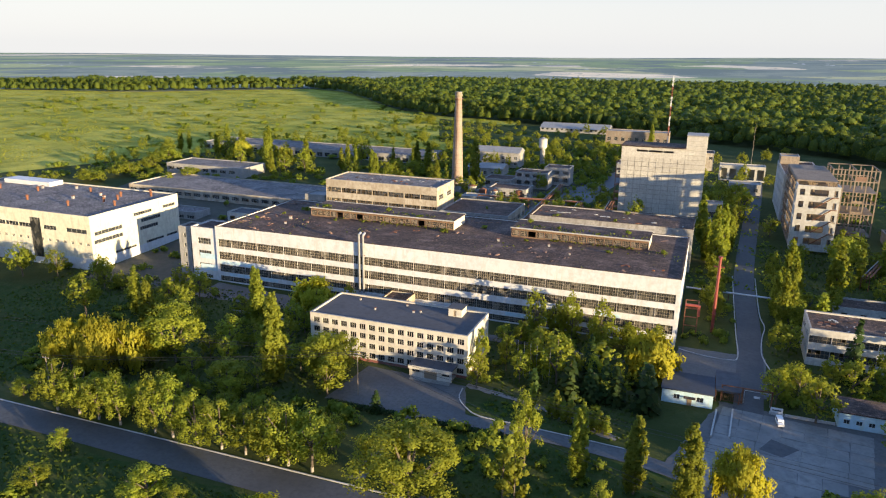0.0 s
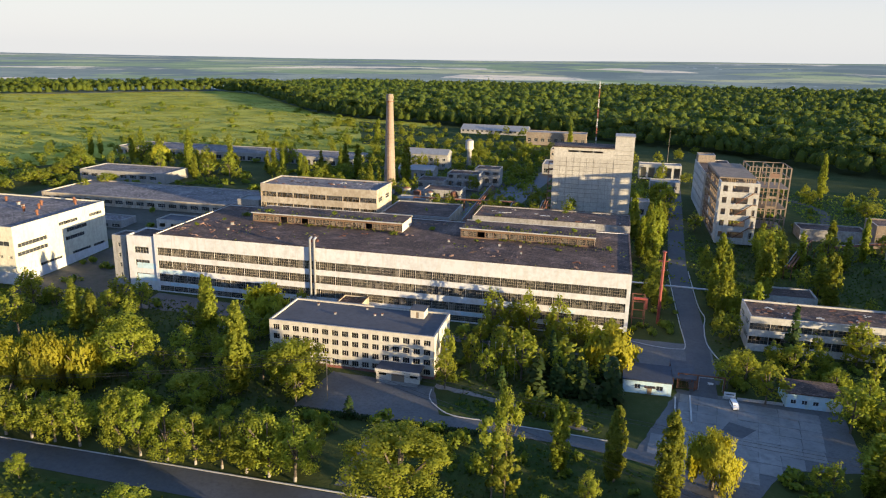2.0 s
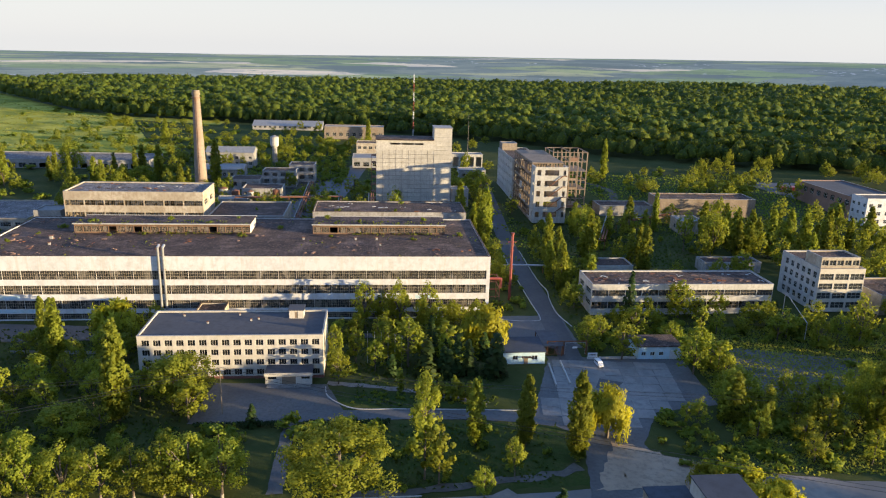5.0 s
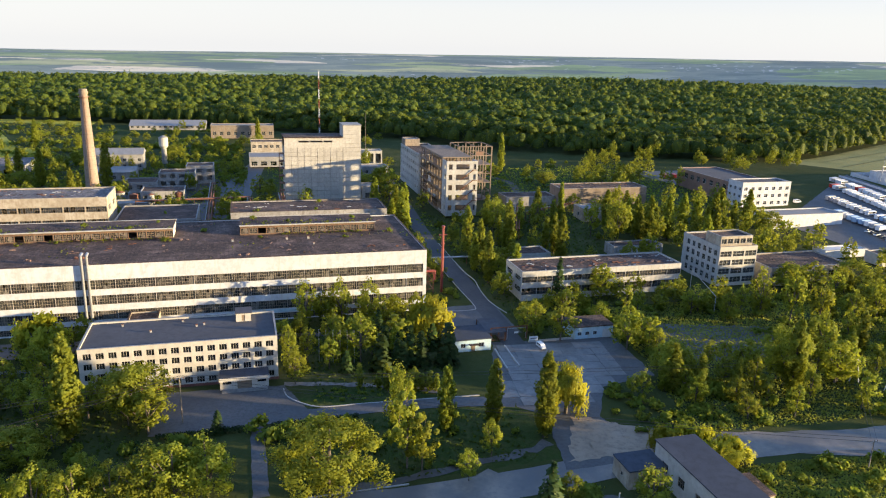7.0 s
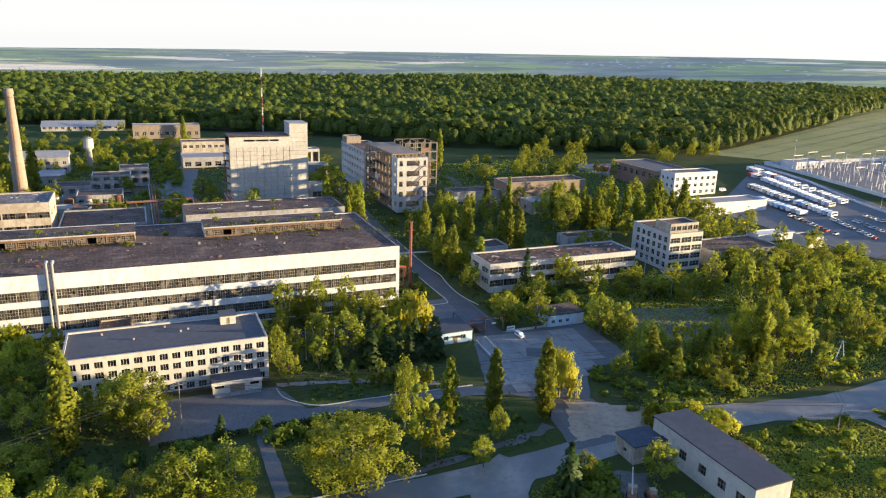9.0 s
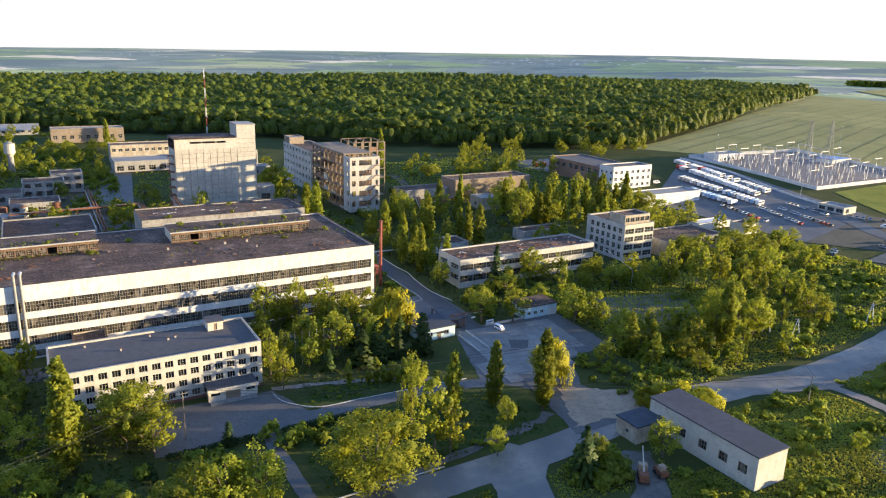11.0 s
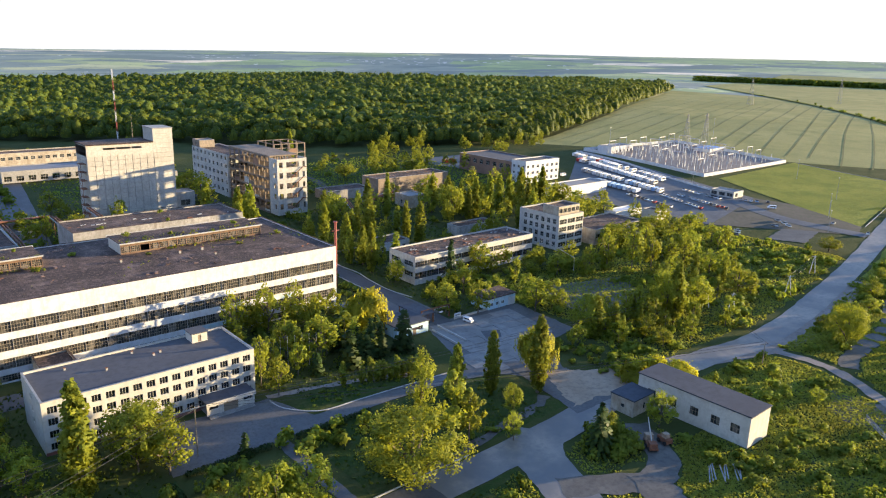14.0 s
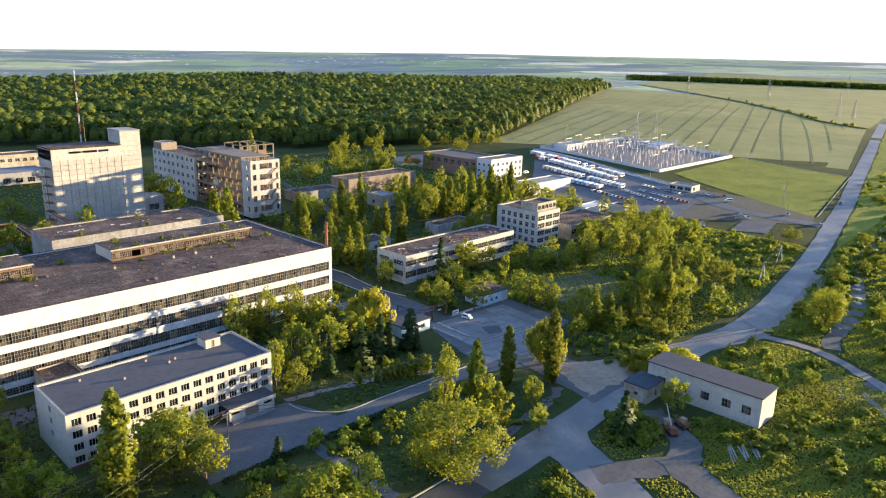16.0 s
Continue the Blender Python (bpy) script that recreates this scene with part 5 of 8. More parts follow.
for x0, y0, x1, y1, z, n in ((34, 226, 99, 240, 10.3, 46), (-70, 300, -5, 320, 19.5, 26), (-182, 322, -124, 343, 23.3, 24), (140, 221, 176, 238, 7.7, 14), (110, 357, 161, 370, 15.9, 16)):
    for k in range(n):
        x, y, w_, h_ = rr3.uniform(x0, x1), rr3.uniform(y0, y1), rr3.uniform(0.5, 1.6), rr3.uniform(0.08, 0.4)
        deb = MB()
        for _ in range(rr3.randrange(2, 5)):
            a, b = min(max(x + rr3.uniform(-1.8, 1.8), x0), x1), min(max(y + rr3.uniform(-1, 1), y0), y1)
            deb.prism([(a - w_ * 0.5, b - w_ * 0.3), (a + w_ * 0.4, b - w_ * 0.4), (a + w_ * 0.5, b + w_ * 0.2), (a - w_ * 0.3, b + w_ * 0.4)], z - 0.01, z + h_ * rr3.uniform(0.3, 1.0))
        solid("roof_rubble", deb, rr3.choice((M_BRICK, M_FELT, M_FELT, M_CONC, M_RUST)), "heap of torn felt and broken brick on the flat roof", "rubble")
for k in range(8):
    vent(rr3.uniform(HX0 + 8, HX1 - 8), rr3.choice((238.0, 246.0, 273.0)), HZ - 0.35, rr3.uniform(0.7, 1.2))

passage = thing("gate_passage", "open gate passage with a flat grey roof on rusty posts", "shelter")
part("roof", MB().box(7.8, 189.4, 2.5, 14.2, 202, 2.8), M_GREYFELT, passage)
for x in (8.0, 13.9):
    for y in (190.2, 196, 201.6):
        part("post", MB().box(x - 0.15, y - 0.15, -1.2, x + 0.15, y + 0.15, 2.497), M_RUST, passage)


def pitched(x0, y0, x1, y1, z, rise, label):
    """A gabled sheet roof along x, with closed gables."""
    y = (y0 + y1) / 2
    t = thing("gable_roof", label, "roof")
    a = MB()
    a.add([(x0 - 0.6, y0 - 0.6, z), (x1 + 0.6, y0 - 0.6, z), (x1 + 0.6, y, z + rise), (x0 - 0.6, y, z + rise), (x0 - 0.6, y1 + 0.6, z), (x1 + 0.6, y1 + 0.6, z)], [(0, 1, 2, 3), (3, 2, 5, 4), (0, 3, 4), (1, 5, 2), (0, 4, 5, 1)])
    part("sheeting", a, M_PALEGREY, t)
    part("ridge_cap", MB().box(x0 - 0.6, y - 0.25, z + rise - 0.06, x1 + 0.6, y + 0.25, z + rise + 0.08), M_SLATE, t)


pitched(-165, 722, -97, 752, 11.95, 4.2, "blue-grey sheet roof of the long barn")
pitched(-160, 496, -128, 512, 17.15, 3.2, "grey sheet roof of the house among trees")
pitched(-152, 455, -128, 470, 12.15, 2.6, "grey sheet roof of the low hut")

# ---- trees ----
np.random.seed(3)


def normed(a):
    return a / np.maximum(1e-6, np.linalg.norm(a, axis=1))[:, None]


def leaf_mesh(name, mat, c, nrm, size, aspect=1.0, up=None, soft=None):
    """Many small leaf clumps: a bent quad at each centre c, facing nrm, lit as part of the whole crown (soft)."""
    n = len(c)
    nrm = normed(nrm)
    if soft is None:
        half = np.maximum(0.3, (c.max(0) - c.min(0)) / 2)
        soft = normed((c - (c.max(0) + c.min(0)) / 2) / half ** 2) * 0.5 + np.array([0, 0, 0.1])
    soft = normed(normed(soft) + 0.5 * nrm)
    nrm = nrm * np.where((nrm * soft).sum(1) < 0, -1.0, 1.0)[:, None]
    ref = np.random.normal(size=(n, 3)) if up is None else up
    a = normed(np.cross(nrm, ref))
    b = np.cross(nrm, a)
    s = np.asarray(size).reshape(-1, 1) * 0.5
    sa, sb = s * a, s * b * aspect
    k = 0.55
    v = np.stack([c - sa - k * sb, c + k * sa - sb, c + sa + k * sb, c - k * sa + sb], 1).reshape(-1, 3)
    return quads_mesh(name, mat, v, np.repeat(soft, 4, axis=0))


SOFT = {}


def quads_mesh(name, mat, v, soft):
    n = len(v) // 4
    me = bpy.data.meshes.new(name)
    me.vertices.add(4 * n)
    me.vertices.foreach_set("co", v.astype(np.float32).ravel())
    me.loops.add(4 * n)
    me.loops.foreach_set("vertex_index", np.arange(4 * n, dtype=np.int32))
    me.polygons.add(n)
    me.polygons.foreach_set("loop_start", np.arange(0, 4 * n, 4, dtype=np.int32))
    me.update(calc_edges=True)
    me.normals_split_custom_set_from_vertices(soft.astype(np.float32))
    me.materials.append(mat)
    SOFT[me.name] = soft
    return me


def unit(n, rng):
    d = rng.normal(size=(n, 3))
    return d / np.linalg.norm(d, axis=1)[:, None]


def clumps(rng, centres, radii, per, squash=0.8):
    """Leaf centres round each clump, the way each leaf faces, and the clump's own outward direction there."""
    c, o, smooth_ = [], [], []
    centre = np.mean(centres, axis=0)
    for p, r in zip(centres, radii):
        d = unit(per, rng)
        q = d * (r * rng.uniform(0.4, 1.0, size=(per, 1)))
        q[:, 2] *= squash
        c.append(p + q)
        sm = 0.75 * d + 0.5 * (p - centre) / max(0.5, np.linalg.norm(p - centre)) + np.array([0, 0, 0.12])
        smooth_.append(sm)
        o.append(sm + 0.5 * rng.normal(size=(per, 3)))
    return np.concatenate(c), np.concatenate(o), np.concatenate(smooth_)


def broad_tree(rng, dense=1.0, k_xy=1.0, k_z=1.0):
    """Height 12, crown 9 across; larger with k."""
    cs, rs = [], []
    lobes = [(rng.uniform(0, 6.28), rng.uniform(0.6, 1.0)) for _ in range(3)]
    for _ in range(int(64 * dense)):
        d = unit(1, rng)[0]
        k = rng.uniform(0.3, 1.08) ** 0.5
        az = math.atan2(d[1], d[0])
        k *= 0.86 + sum(0.1 * s * math.cos(az - a) for a, s in lobes)
        p = np.array([0, 0, 6.3]) + d * np.array([3.7, 3.7, 4.9]) * k
        p[:2] *= (1 - 0.4 * max(0.0, (p[2] - 6.6) / 4.6)) * k_xy
        p[2] *= k_z
        cs.append(p)
        rs.append(rng.uniform(0.5, 1.12) * k_xy ** 0.75)
    c, o, sm = clumps(rng, cs, rs, int(58 * k_xy ** 1.25), 1.15)
    trunk = MB().rod((0, 0, -0.4), (0.1, 0, 3.2), 0.2, 0.15, 7)
    for k in range(5):
        a = 2 * math.pi * k / 5 + rng.uniform(0, 1)
        trunk.rod((0.1, 0, 2.6 + 0.3 * k), (2.4 * k_xy * math.cos(a), 2.4 * k_xy * math.sin(a), (6.0 + 0.6 * k) * k_z), 0.15 * k_xy, 0.05, 5)
    trunk.rod((0.1, 0, 3.0), (0, 0, 9.5 * k_z), 0.2 * k_xy, 0.05, 6)
    return trunk, leaf_mesh("crown", M_LEAF, c, o, rng.uniform(0.17, 0.33, len(c)) * k_xy ** 0.06, soft=sm)


def great_tree(rng):
    """Height 17, crown 18 across."""
    return broad_tree(rng, 1.7, 2.0, 1.45)


def poplar(rng):
    """Height 16, crown 4.6 across, often of several stems."""
    cs, rs = [], []
    stems = [(0.0, 0.0, 1.0)] + [(rng.uniform(-0.8, 0.8), rng.uniform(-0.8, 0.8), rng.uniform(0.7, 0.93)) for _ in range(2)]
    for n, (sx, sy, sh) in enumerate(stems):
        for k in range(48 if n == 0 else 20):
            f = (k + rng.random()) / (48 if n == 0 else 20)
            r = 1.55 * math.sin(math.pi * (0.13 + 0.83 * f)) ** 0.6
            a = rng.uniform(0, 6.3)
            cs.append(np.array([sx * (1 - 0.4 * f) + r * 0.55 * math.cos(a), sy * (1 - 0.4 * f) + r * 0.55 * math.sin(a), 0.9 + f * 14.5 * sh]))
            rs.append(0.4 + 0.55 * r * rng.uniform(0.6, 1.1) / 1.5)
    c, o, sm = clumps(rng, cs, rs, 52, 1.8)
    trunk = MB().rod((0, 0, -0.4), (0, 0, 12), 0.28, 0.05, 6)
    for k in range(5):
        a = k * 1.3
        trunk.rod((0, 0, 1.6 + k), (0.9 * math.cos(a), 0.9 * math.sin(a), 4.5 + 1.6 * k), 0.1, 0.03, 4)
    return trunk, leaf_mesh("crown", M_POPLAR, c, o, rng.uniform(0.2, 0.36, len(c)), 1.3, soft=sm)


def great_poplar(rng):
    """Height 24, crown 7 across: a dense spindle of steep boughs round several stems."""
    cs, rs = [], []
    stems = [(0.0, 0.0, 1.0)] + [(rng.uniform(-1.1, 1.1), rng.uniform(-1.1, 1.1), rng.uniform(0.72, 0.95)) for _ in range(3)]
    for n, (sx, sy, sh) in enumerate(stems):
        m = 170 if n == 0 else 62
        for k in range(m):
            f = (k + rng.random()) / m
            r = 2.9 * math.sin(math.pi * (0.12 + 0.85 * f ** 0.85)) ** 0.7 * (1.0 if n == 0 else 0.7)
            a, q = rng.uniform(0, 6.3), rng.uniform(0.45, 1.0)
            cs.append(np.array([sx * (1 - 0.5 * f) + r * q * math.cos(a), sy * (1 - 0.5 * f) + r * q * math.sin(a), 1.6 + f * 21.6 * sh]))
            rs.append(rng.uniform(0.5, 0.84) * (1.05 - 0.45 * f))
    c, o, sm = clumps(rng, cs, rs, 42, 1.9)
    trunk = MB().rod((0, 0, -0.4), (0, 0, 19), 0.42, 0.06, 7)
    for k in range(8):
        a = k * 1.3
        trunk.rod((0, 0, 2 + 1.6 * k), (1.5 * math.cos(a), 1.5 * math.sin(a), 6.0 + 1.9 * k), 0.13, 0.03, 4)
    return trunk, leaf_mesh("crown", M_POPLAR, c, o, rng.uniform(0.22, 0.4, len(c)), 1.3, soft=sm)


def willow(rng):
    """Height 10, crown 10 across, hanging."""
    c, o = [], []
    for _ in range(34):
        d = unit(1, rng)[0]
        d[2] = abs(d[2])
        bough = np.array([0, 0, 4.4]) + d * np.array([4.4, 4.4, 5.0]) * rng.uniform(0.5, 1.0)
        for _ in range(38):
            p = bough + rng.normal(size=3) * np.array([0.55, 0.55, 0.3])
            drop = rng.uniform(0.8, 3.9) * (1.15 - d[2] * 0.6)
            m = max(3, int(drop * 4.2))
            for j in range(m):
                q = p - np.array([0, 0, drop * j / m]) + rng.normal(size=3) * 0.14
                if q[2] > 0.6:
                    c.append(q)
                    o.append(np.array([d[0], d[1], 0.3]) + 0.5 * rng.normal(size=3))
    c, o = np.array(c), np.array(o)
    trunk = MB().rod((0, 0, -0.4), (0.2, 0, 3.5), 0.45, 0.3, 7)
    for k in range(5):
        a = k * 1.26
        trunk.rod((0.2, 0, 3.2), (2.8 * math.cos(a), 2.8 * math.sin(a), 7), 0.18, 0.05, 5)
    return trunk, leaf_mesh("crown", M_WILLOW, c, o, rng.uniform(0.17, 0.30, len(c)), 2.2, np.tile([0, 0, 1.0], (len(c), 1)) + 0.4 * rng.normal(size=(len(c), 3)))


def spruce(rng):
    """Height 10, foot 5 across."""
    c, o = [], []
    for k in range(17):
        z = 0.8 + 9.0 * k / 17
        r = 2.5 * (1 - k / 17.5) + 0.15
        m = max(5, int(11 - k * 0.35))
        for b in range(m):
            a = 2 * math.pi * (b + rng.random() * 0.7) / m
            rr = r * rng.uniform(0.75, 1.1)
            for s in np.linspace(0.15, 1, max(3, int(rr * 3.4))):
                c.append((rr * s * math.cos(a), rr * s * math.sin(a), z - 0.35 * rr * s * s + rng.uniform(-0.08, 0.08)))
                o.append((0.5 * math.cos(a) + rng.normal() * 0.4, 0.5 * math.sin(a) + rng.normal() * 0.4, 0.9))
    c, o = np.array(c), np.array(o)
    trunk = MB().rod((0, 0, -0.4), (0, 0, 9.6), 0.2, 0.03, 6)
    return trunk, leaf_mesh("crown", M_NEEDLE, c, o, rng.uniform(0.4, 0.7, len(c)), 1.2)


def thin_tree(rng):
    """Height 13, crown 5 across, open."""
    cs = [np.array([rng.normal() * 1.1, rng.normal() * 1.1, 3.0 + 9.4 * (k + rng.random()) / 26]) for k in range(26)]
    for p in cs:
        p[:2] *= 1.35 * math.sin(math.pi * min(0.95, (p[2] - 1.5) / 12.5)) + 0.15
    c, o, sm = clumps(rng, cs, [rng.uniform(0.55, 1.05) for _ in cs], 38, 1.1)
    trunk = MB().rod((0, 0, -0.4), (0.2, 0.1, 11.5), 0.18, 0.03, 6)
    for k in range(6):
        a = k * 1.1
        trunk.rod((0.05, 0, 2.5 + k * 1.2), (1.5 * math.cos(a), 1.5 * math.sin(a), 4.2 + k * 1.3), 0.07, 0.02, 4)
    return trunk, leaf_mesh("crown", M_POPLAR, c, o, rng.uniform(0.35, 0.6, len(c)), soft=sm)


def bush(rng):
    """Height 2.4, 3.4 across."""
    cs = [np.array([rng.normal() * 0.75, rng.normal() * 0.75, rng.uniform(0.4, 1.5)]) for _ in range(9)]
    c, o, sm = clumps(rng, cs, [rng.uniform(0.5, 0.9) for _ in cs], 26)
    trunk = MB()
    for k in range(4):
        trunk.rod((0, 0, -0.2), (0.6 * math.cos(k * 1.6), 0.6 * math.sin(k * 1.6), 1.2), 0.05, 0.02, 4)
    return trunk, leaf_mesh("crown", M_BUSH, c, o, rng.uniform(0.3, 0.5, len(c)), soft=sm)


def thuja(rng):
    """Height 4, 1.1 across."""
    cs = [np.array([rng.normal() * 0.12, rng.normal() * 0.12, 0.35 + 3.4 * k / 12]) for k in range(12)]
    c, o, sm = clumps(rng, cs, [0.46 * math.sin(math.pi * (0.25 + 0.7 * k / 12)) + 0.08 for k in range(12)], 22, 1.3)
    return MB().rod((0, 0, -0.2), (0, 0, 3.2), 0.06, 0.02, 5), leaf_mesh("crown", M_POPLAR, c, o, rng.uniform(0.2, 0.34, len(c)), 1.4, soft=sm)


KINDS = {
    "B": ("broadleaf_tree", broad_tree, 11.0, 7.6, "broad green leafy deciduous tree", 5),
    "G": ("broadleaf_tree", great_tree, 15.4, 13.8, "great round-crowned leafy tree", 3),
    "P": ("poplar_tree", poplar, 15.4, 3.5, "tall columnar poplar with yellow-green leaves", 4),
    "Q": ("poplar_tree", great_poplar, 23.6, 6.6, "tall columnar poplar with yellow-green leaves", 3),
    "W": ("willow_tree", willow, 8.8, 9.0, "weeping willow with golden-green hanging twigs", 3),
    "S": ("spruce_tree", spruce, 9.6, 4.6, "dark green conical spruce", 3),
    "N": ("slender_tree", thin_tree, 12.8, 5.6, "slender tree with a light crown", 3),
    "U": ("bush", bush, 2.1, 3.4, "wild green leafy bush", 4),
    "T": ("thuja_column", thuja, 4.0, 1.1, "narrow clipped thuja column", 2),
}
STOCK, MID, FAR = {}, {}, {}


def thinned(me, step, grow):
    """The same crown with fewer, larger leaf clumps, for trees that stand far off."""
    co = np.empty(len(me.vertices) * 3, dtype=np.float32)
    me.vertices.foreach_get("co", co)
    q = co.reshape(-1, 4, 3)[::step]
    mid = q.mean(1, keepdims=True)
    return quads_mesh("crown", me.materials[0], (mid + (q - mid) * grow).reshape(-1, 3), SOFT[me.name].reshape(-1, 4, 3)[::step].reshape(-1, 3))


for key, (nm, fn, hh, ww, lab, count) in KINDS.items():
    STOCK[key] = []
    for i in range(count):
        rng = np.random.default_rng(100 * (ord(key) - 60) + i)
        tr, crown = fn(rng)
        tr = tr.mesh("trunk", M_BARK)
        STOCK[key].append((tr, crown))
        if key not in "UT":
            MID.setdefault(key, []).append((tr, thinned(crown, 3, 1.62)))
            FAR.setdefault(key, []).append((tr, thinned(crown, 6, 2.1)))
R = random.Random(11)


def plant(kind, x, y, h, w, label="", limed=False):
    kind = "G" if kind == "B" and w > 13.6 else kind
    w = min(w, 0.31 * h) if kind == "P" else w
    kind = "Q" if kind == "P" and h > 16.5 else kind
    nm, fn, hh, ww, lab, count = KINDS[kind]
    if kind == "U":
        e = new(nm, STOCK[kind][R.randrange(count)][1])
        e.matrix_basis = Matrix.LocRotScale((x, y, gz(x, y)), Euler((0, 0, R.uniform(0, 6.28))), (w / ww, w / ww, h / hh))
        return tagged(e, label or lab, "bush", "wild bushes")
    e = thing(nm, label or lab, "tree", at=(x, y, gz(x, y)), turn=R.uniform(0, 6.28), scale=(w / ww, w / ww, h / hh))
    tr, crown = (STOCK if kind not in FAR or y < 145 else MID if y < 225 else FAR)[kind][R.randrange(count)]
    a, b = new("trunk", tr), new("crown", crown)
    a.parent = b.parent = e
    if limed:
        b.location.z = -0.7
        c = new("limewashed_foot", LIMED)
        c.parent = e
    return e


LIMED = MB().rod((0, 0, -0.05), (0.02, 0, 0.75), 0.222, 0.215, 8).mesh("limewashed_foot", M_LIMED)


MASS = {"U": [], "B": []}


def plant_in_mass(kind, x, y, h, w):
    """A far plant that goes into one joined mesh: fewer, larger leaf clumps."""
    nm, fn, hh, ww, lab, count = KINDS[kind]
    me = STOCK[kind][R.randrange(count)][1]
    co = np.empty(len(me.vertices) * 3, dtype=np.float32)
    me.vertices.foreach_get("co", co)
    q = co.reshape(-1, 4, 3)[:: 2 if kind == "U" else 6]
    mid = q.mean(1, keepdims=True)
    q = mid + (q - mid) * (1.35 if kind == "U" else 2.1)
    a = R.uniform(0, 6.28)
    rot = np.array([[math.cos(a), -math.sin(a), 0], [math.sin(a), math.cos(a), 0], [0, 0, 1]])
    sn = SOFT[me.name].reshape(-1, 4, 3)[:: 2 if kind == "U" else 6].reshape(-1, 3) @ rot.T
    MASS[kind].append(((q.reshape(-1, 3) * np.array([w / ww, w / ww, h / hh])) @ rot.T + np.array([x, y, gz(x, y)]), sn))


def grove(kind, rows, label="", limed=False):
    for x, y, h, w in rows:
        plant(kind, x, y, h, w, label, limed)


# the street row, with limewashed feet
for x in (-150, -143, -136.6, -129.6, -119, -113.6, -106.5, -99.6, -93, -87, -81.5, -75.3):
    plant("B", x, 121.4 + R.uniform(-0.4, 0.4), R.uniform(12.5, 17.0) if x < -88 else R.uniform(15.5, 17.5), R.uniform(10.0, 12.6) if x < -88 else 13.0, "roadside tree with a limewashed trunk", True)
for k in range(10):
    plant("B", -148 + 8.2 * k + R.uniform(-2, 2), 131 + R.uniform(-3, 4), R.uniform(7.0, 11), R.uniform(7.0, 10.0))

# trees at their places: x, y, height, spread
grove("W", [(-166, 141, 15, 14), (-157.5, 143, 16.5, 15), (-150, 147, 14, 12), (-124, 205, 12.7, 14.1), (-73, 97, 8.0, 14.0), (12.8, 141.5, 14.0, 11), (-9, 196, 14.8, 14.4), (34, 116, 7, 12), (40, 112, 6, 10), (28, 118, 6, 9)])
grove("B", [(-142, 156, 17.8, 19.9), (-195, 174, 16.3, 13.5), (-177, 194, 10.7, 10.9), (-171, 203, 12.0, 9.9), (-253, 198, 14.0, 13.1), (-240, 203, 11.8, 10.8), (-212, 199, 11.3, 9.6), (-93, 163, 14.9, 18.1), (-104, 170, 9.6, 6.6), (-150, 151, 7.2, 14.6), (-117, 147, 8.4, 14.8), (-132, 169, 11.2, 11.0), (-165, 124, 5.3, 7.1), (-101, 99, 9.2, 11.9), (-127, 95, 5.4, 8.6), (-51, 119, 17.7, 24.6), (-13, 126, 10.2, 6.0), (-21, 118, 7.9, 5.7), (-55, 181, 15.6, 5.7), (-54, 173, 12.1, 8.1), (-95, 159, 15.0, 14.1), (-90, 154, 11.5, 11.0)])
grove("B", [(-105, 165, 9.2, 9.6), (-47, 214, 16.5, 9.9), (-35.5, 214.5, 16, 9.5), (-26.5, 214.5, 16, 9.5), (-34, 184, 16.1, 13.0), (-41, 193, 14.3, 10.0), (23, 194, 11.3, 10.3), (32, 187, 13.5, 11.3), (57, 180, 10.4, 11.6), (37, 261, 10.6, 10.1), (54, 316, 17.2, 14.2), (64, 221, 14.7, 12.2), (29, 232, 10.4, 8), (43, 207, 11.6, 10.3), (68, 159, 9.2, 4.8), (65, 147, 6.5, 7.1), (107, 154, 9.5, 10.1), (144, 214, 10, 11), (141, 210, 12.8, 14.9), (149, 208, 14.0, 12.6), (170, 210, 12.0, 15.8), (163, 192, 11.3, 12.5)])
grove("B", [(173, 296, 18.7, 10.7), (107, 288, 22.2, 14.1), (99, 299, 18.5, 11.4), (190, 300, 15.3, 13.0), (192, 285, 11.8, 15.8), (193, 274, 11.5, 12.5), (-69, 353, 12.9, 8.8), (-56, 402, 13.0, 13.3), (-33, 372, 13, 9), (6, 403, 13.5, 20.3), (14, 379, 12.9, 12.9), (58, 405, 10.5, 13.9), (17, 394, 16.7, 13.3), (46, 362, 11.1, 11.3), (80, 322, 14.8, 11.8), (122, 412, 11.1, 14.8), (113, 192, 18.5, 10.5), (118, 183, 20.5, 10.5), (128, 180, 17.5, 10), (143, 161, 11, 11), (125, 139, 13, 12), (82, 143, 19.1, 14.9)])
grove("B", [(210, 207, 8.7, 10.9), (98, 141, 14.2, 13.4), (52, 153, 12.2, 13.9), (74, 149, 12.7, 10.5), (13, 100, 10.7, 9.3), (107, 92, 14.8, 13.7), (129, 97, 6.4, 9.3), (219, 143, 7.0, 12.3), (164, 105, 7.0, 10.4), (50, 176, 12.9, 11.6), (94, 202, 10.1, 12.3), (190, 253, 9.8, 13.1), (-32, 140, 18.5, 8.8), (-354, 464, 15.4, 23.2), (-306, 416, 17.7, 10.7), (-272, 419, 12.8, 13.5), (-260, 425, 15.5, 11.9), (-240, 471, 20.7, 16.8), (-188, 444, 9.6, 13.9), (-194, 420, 10.3, 9.6), (-367, 416, 11.4, 17.6), (-361, 371, 9.4, 16.5)])
grove("B", [(-318, 358, 8.5, 7.8), (-372, 348, 7.3, 20.3), (-383, 384, 5.9, 17.3), (14, 405, 16.8, 16.3), (30, 364, 11.0, 8.9), (59, 331, 14.2, 13.6), (33, 259, 10.7, 13.0)])
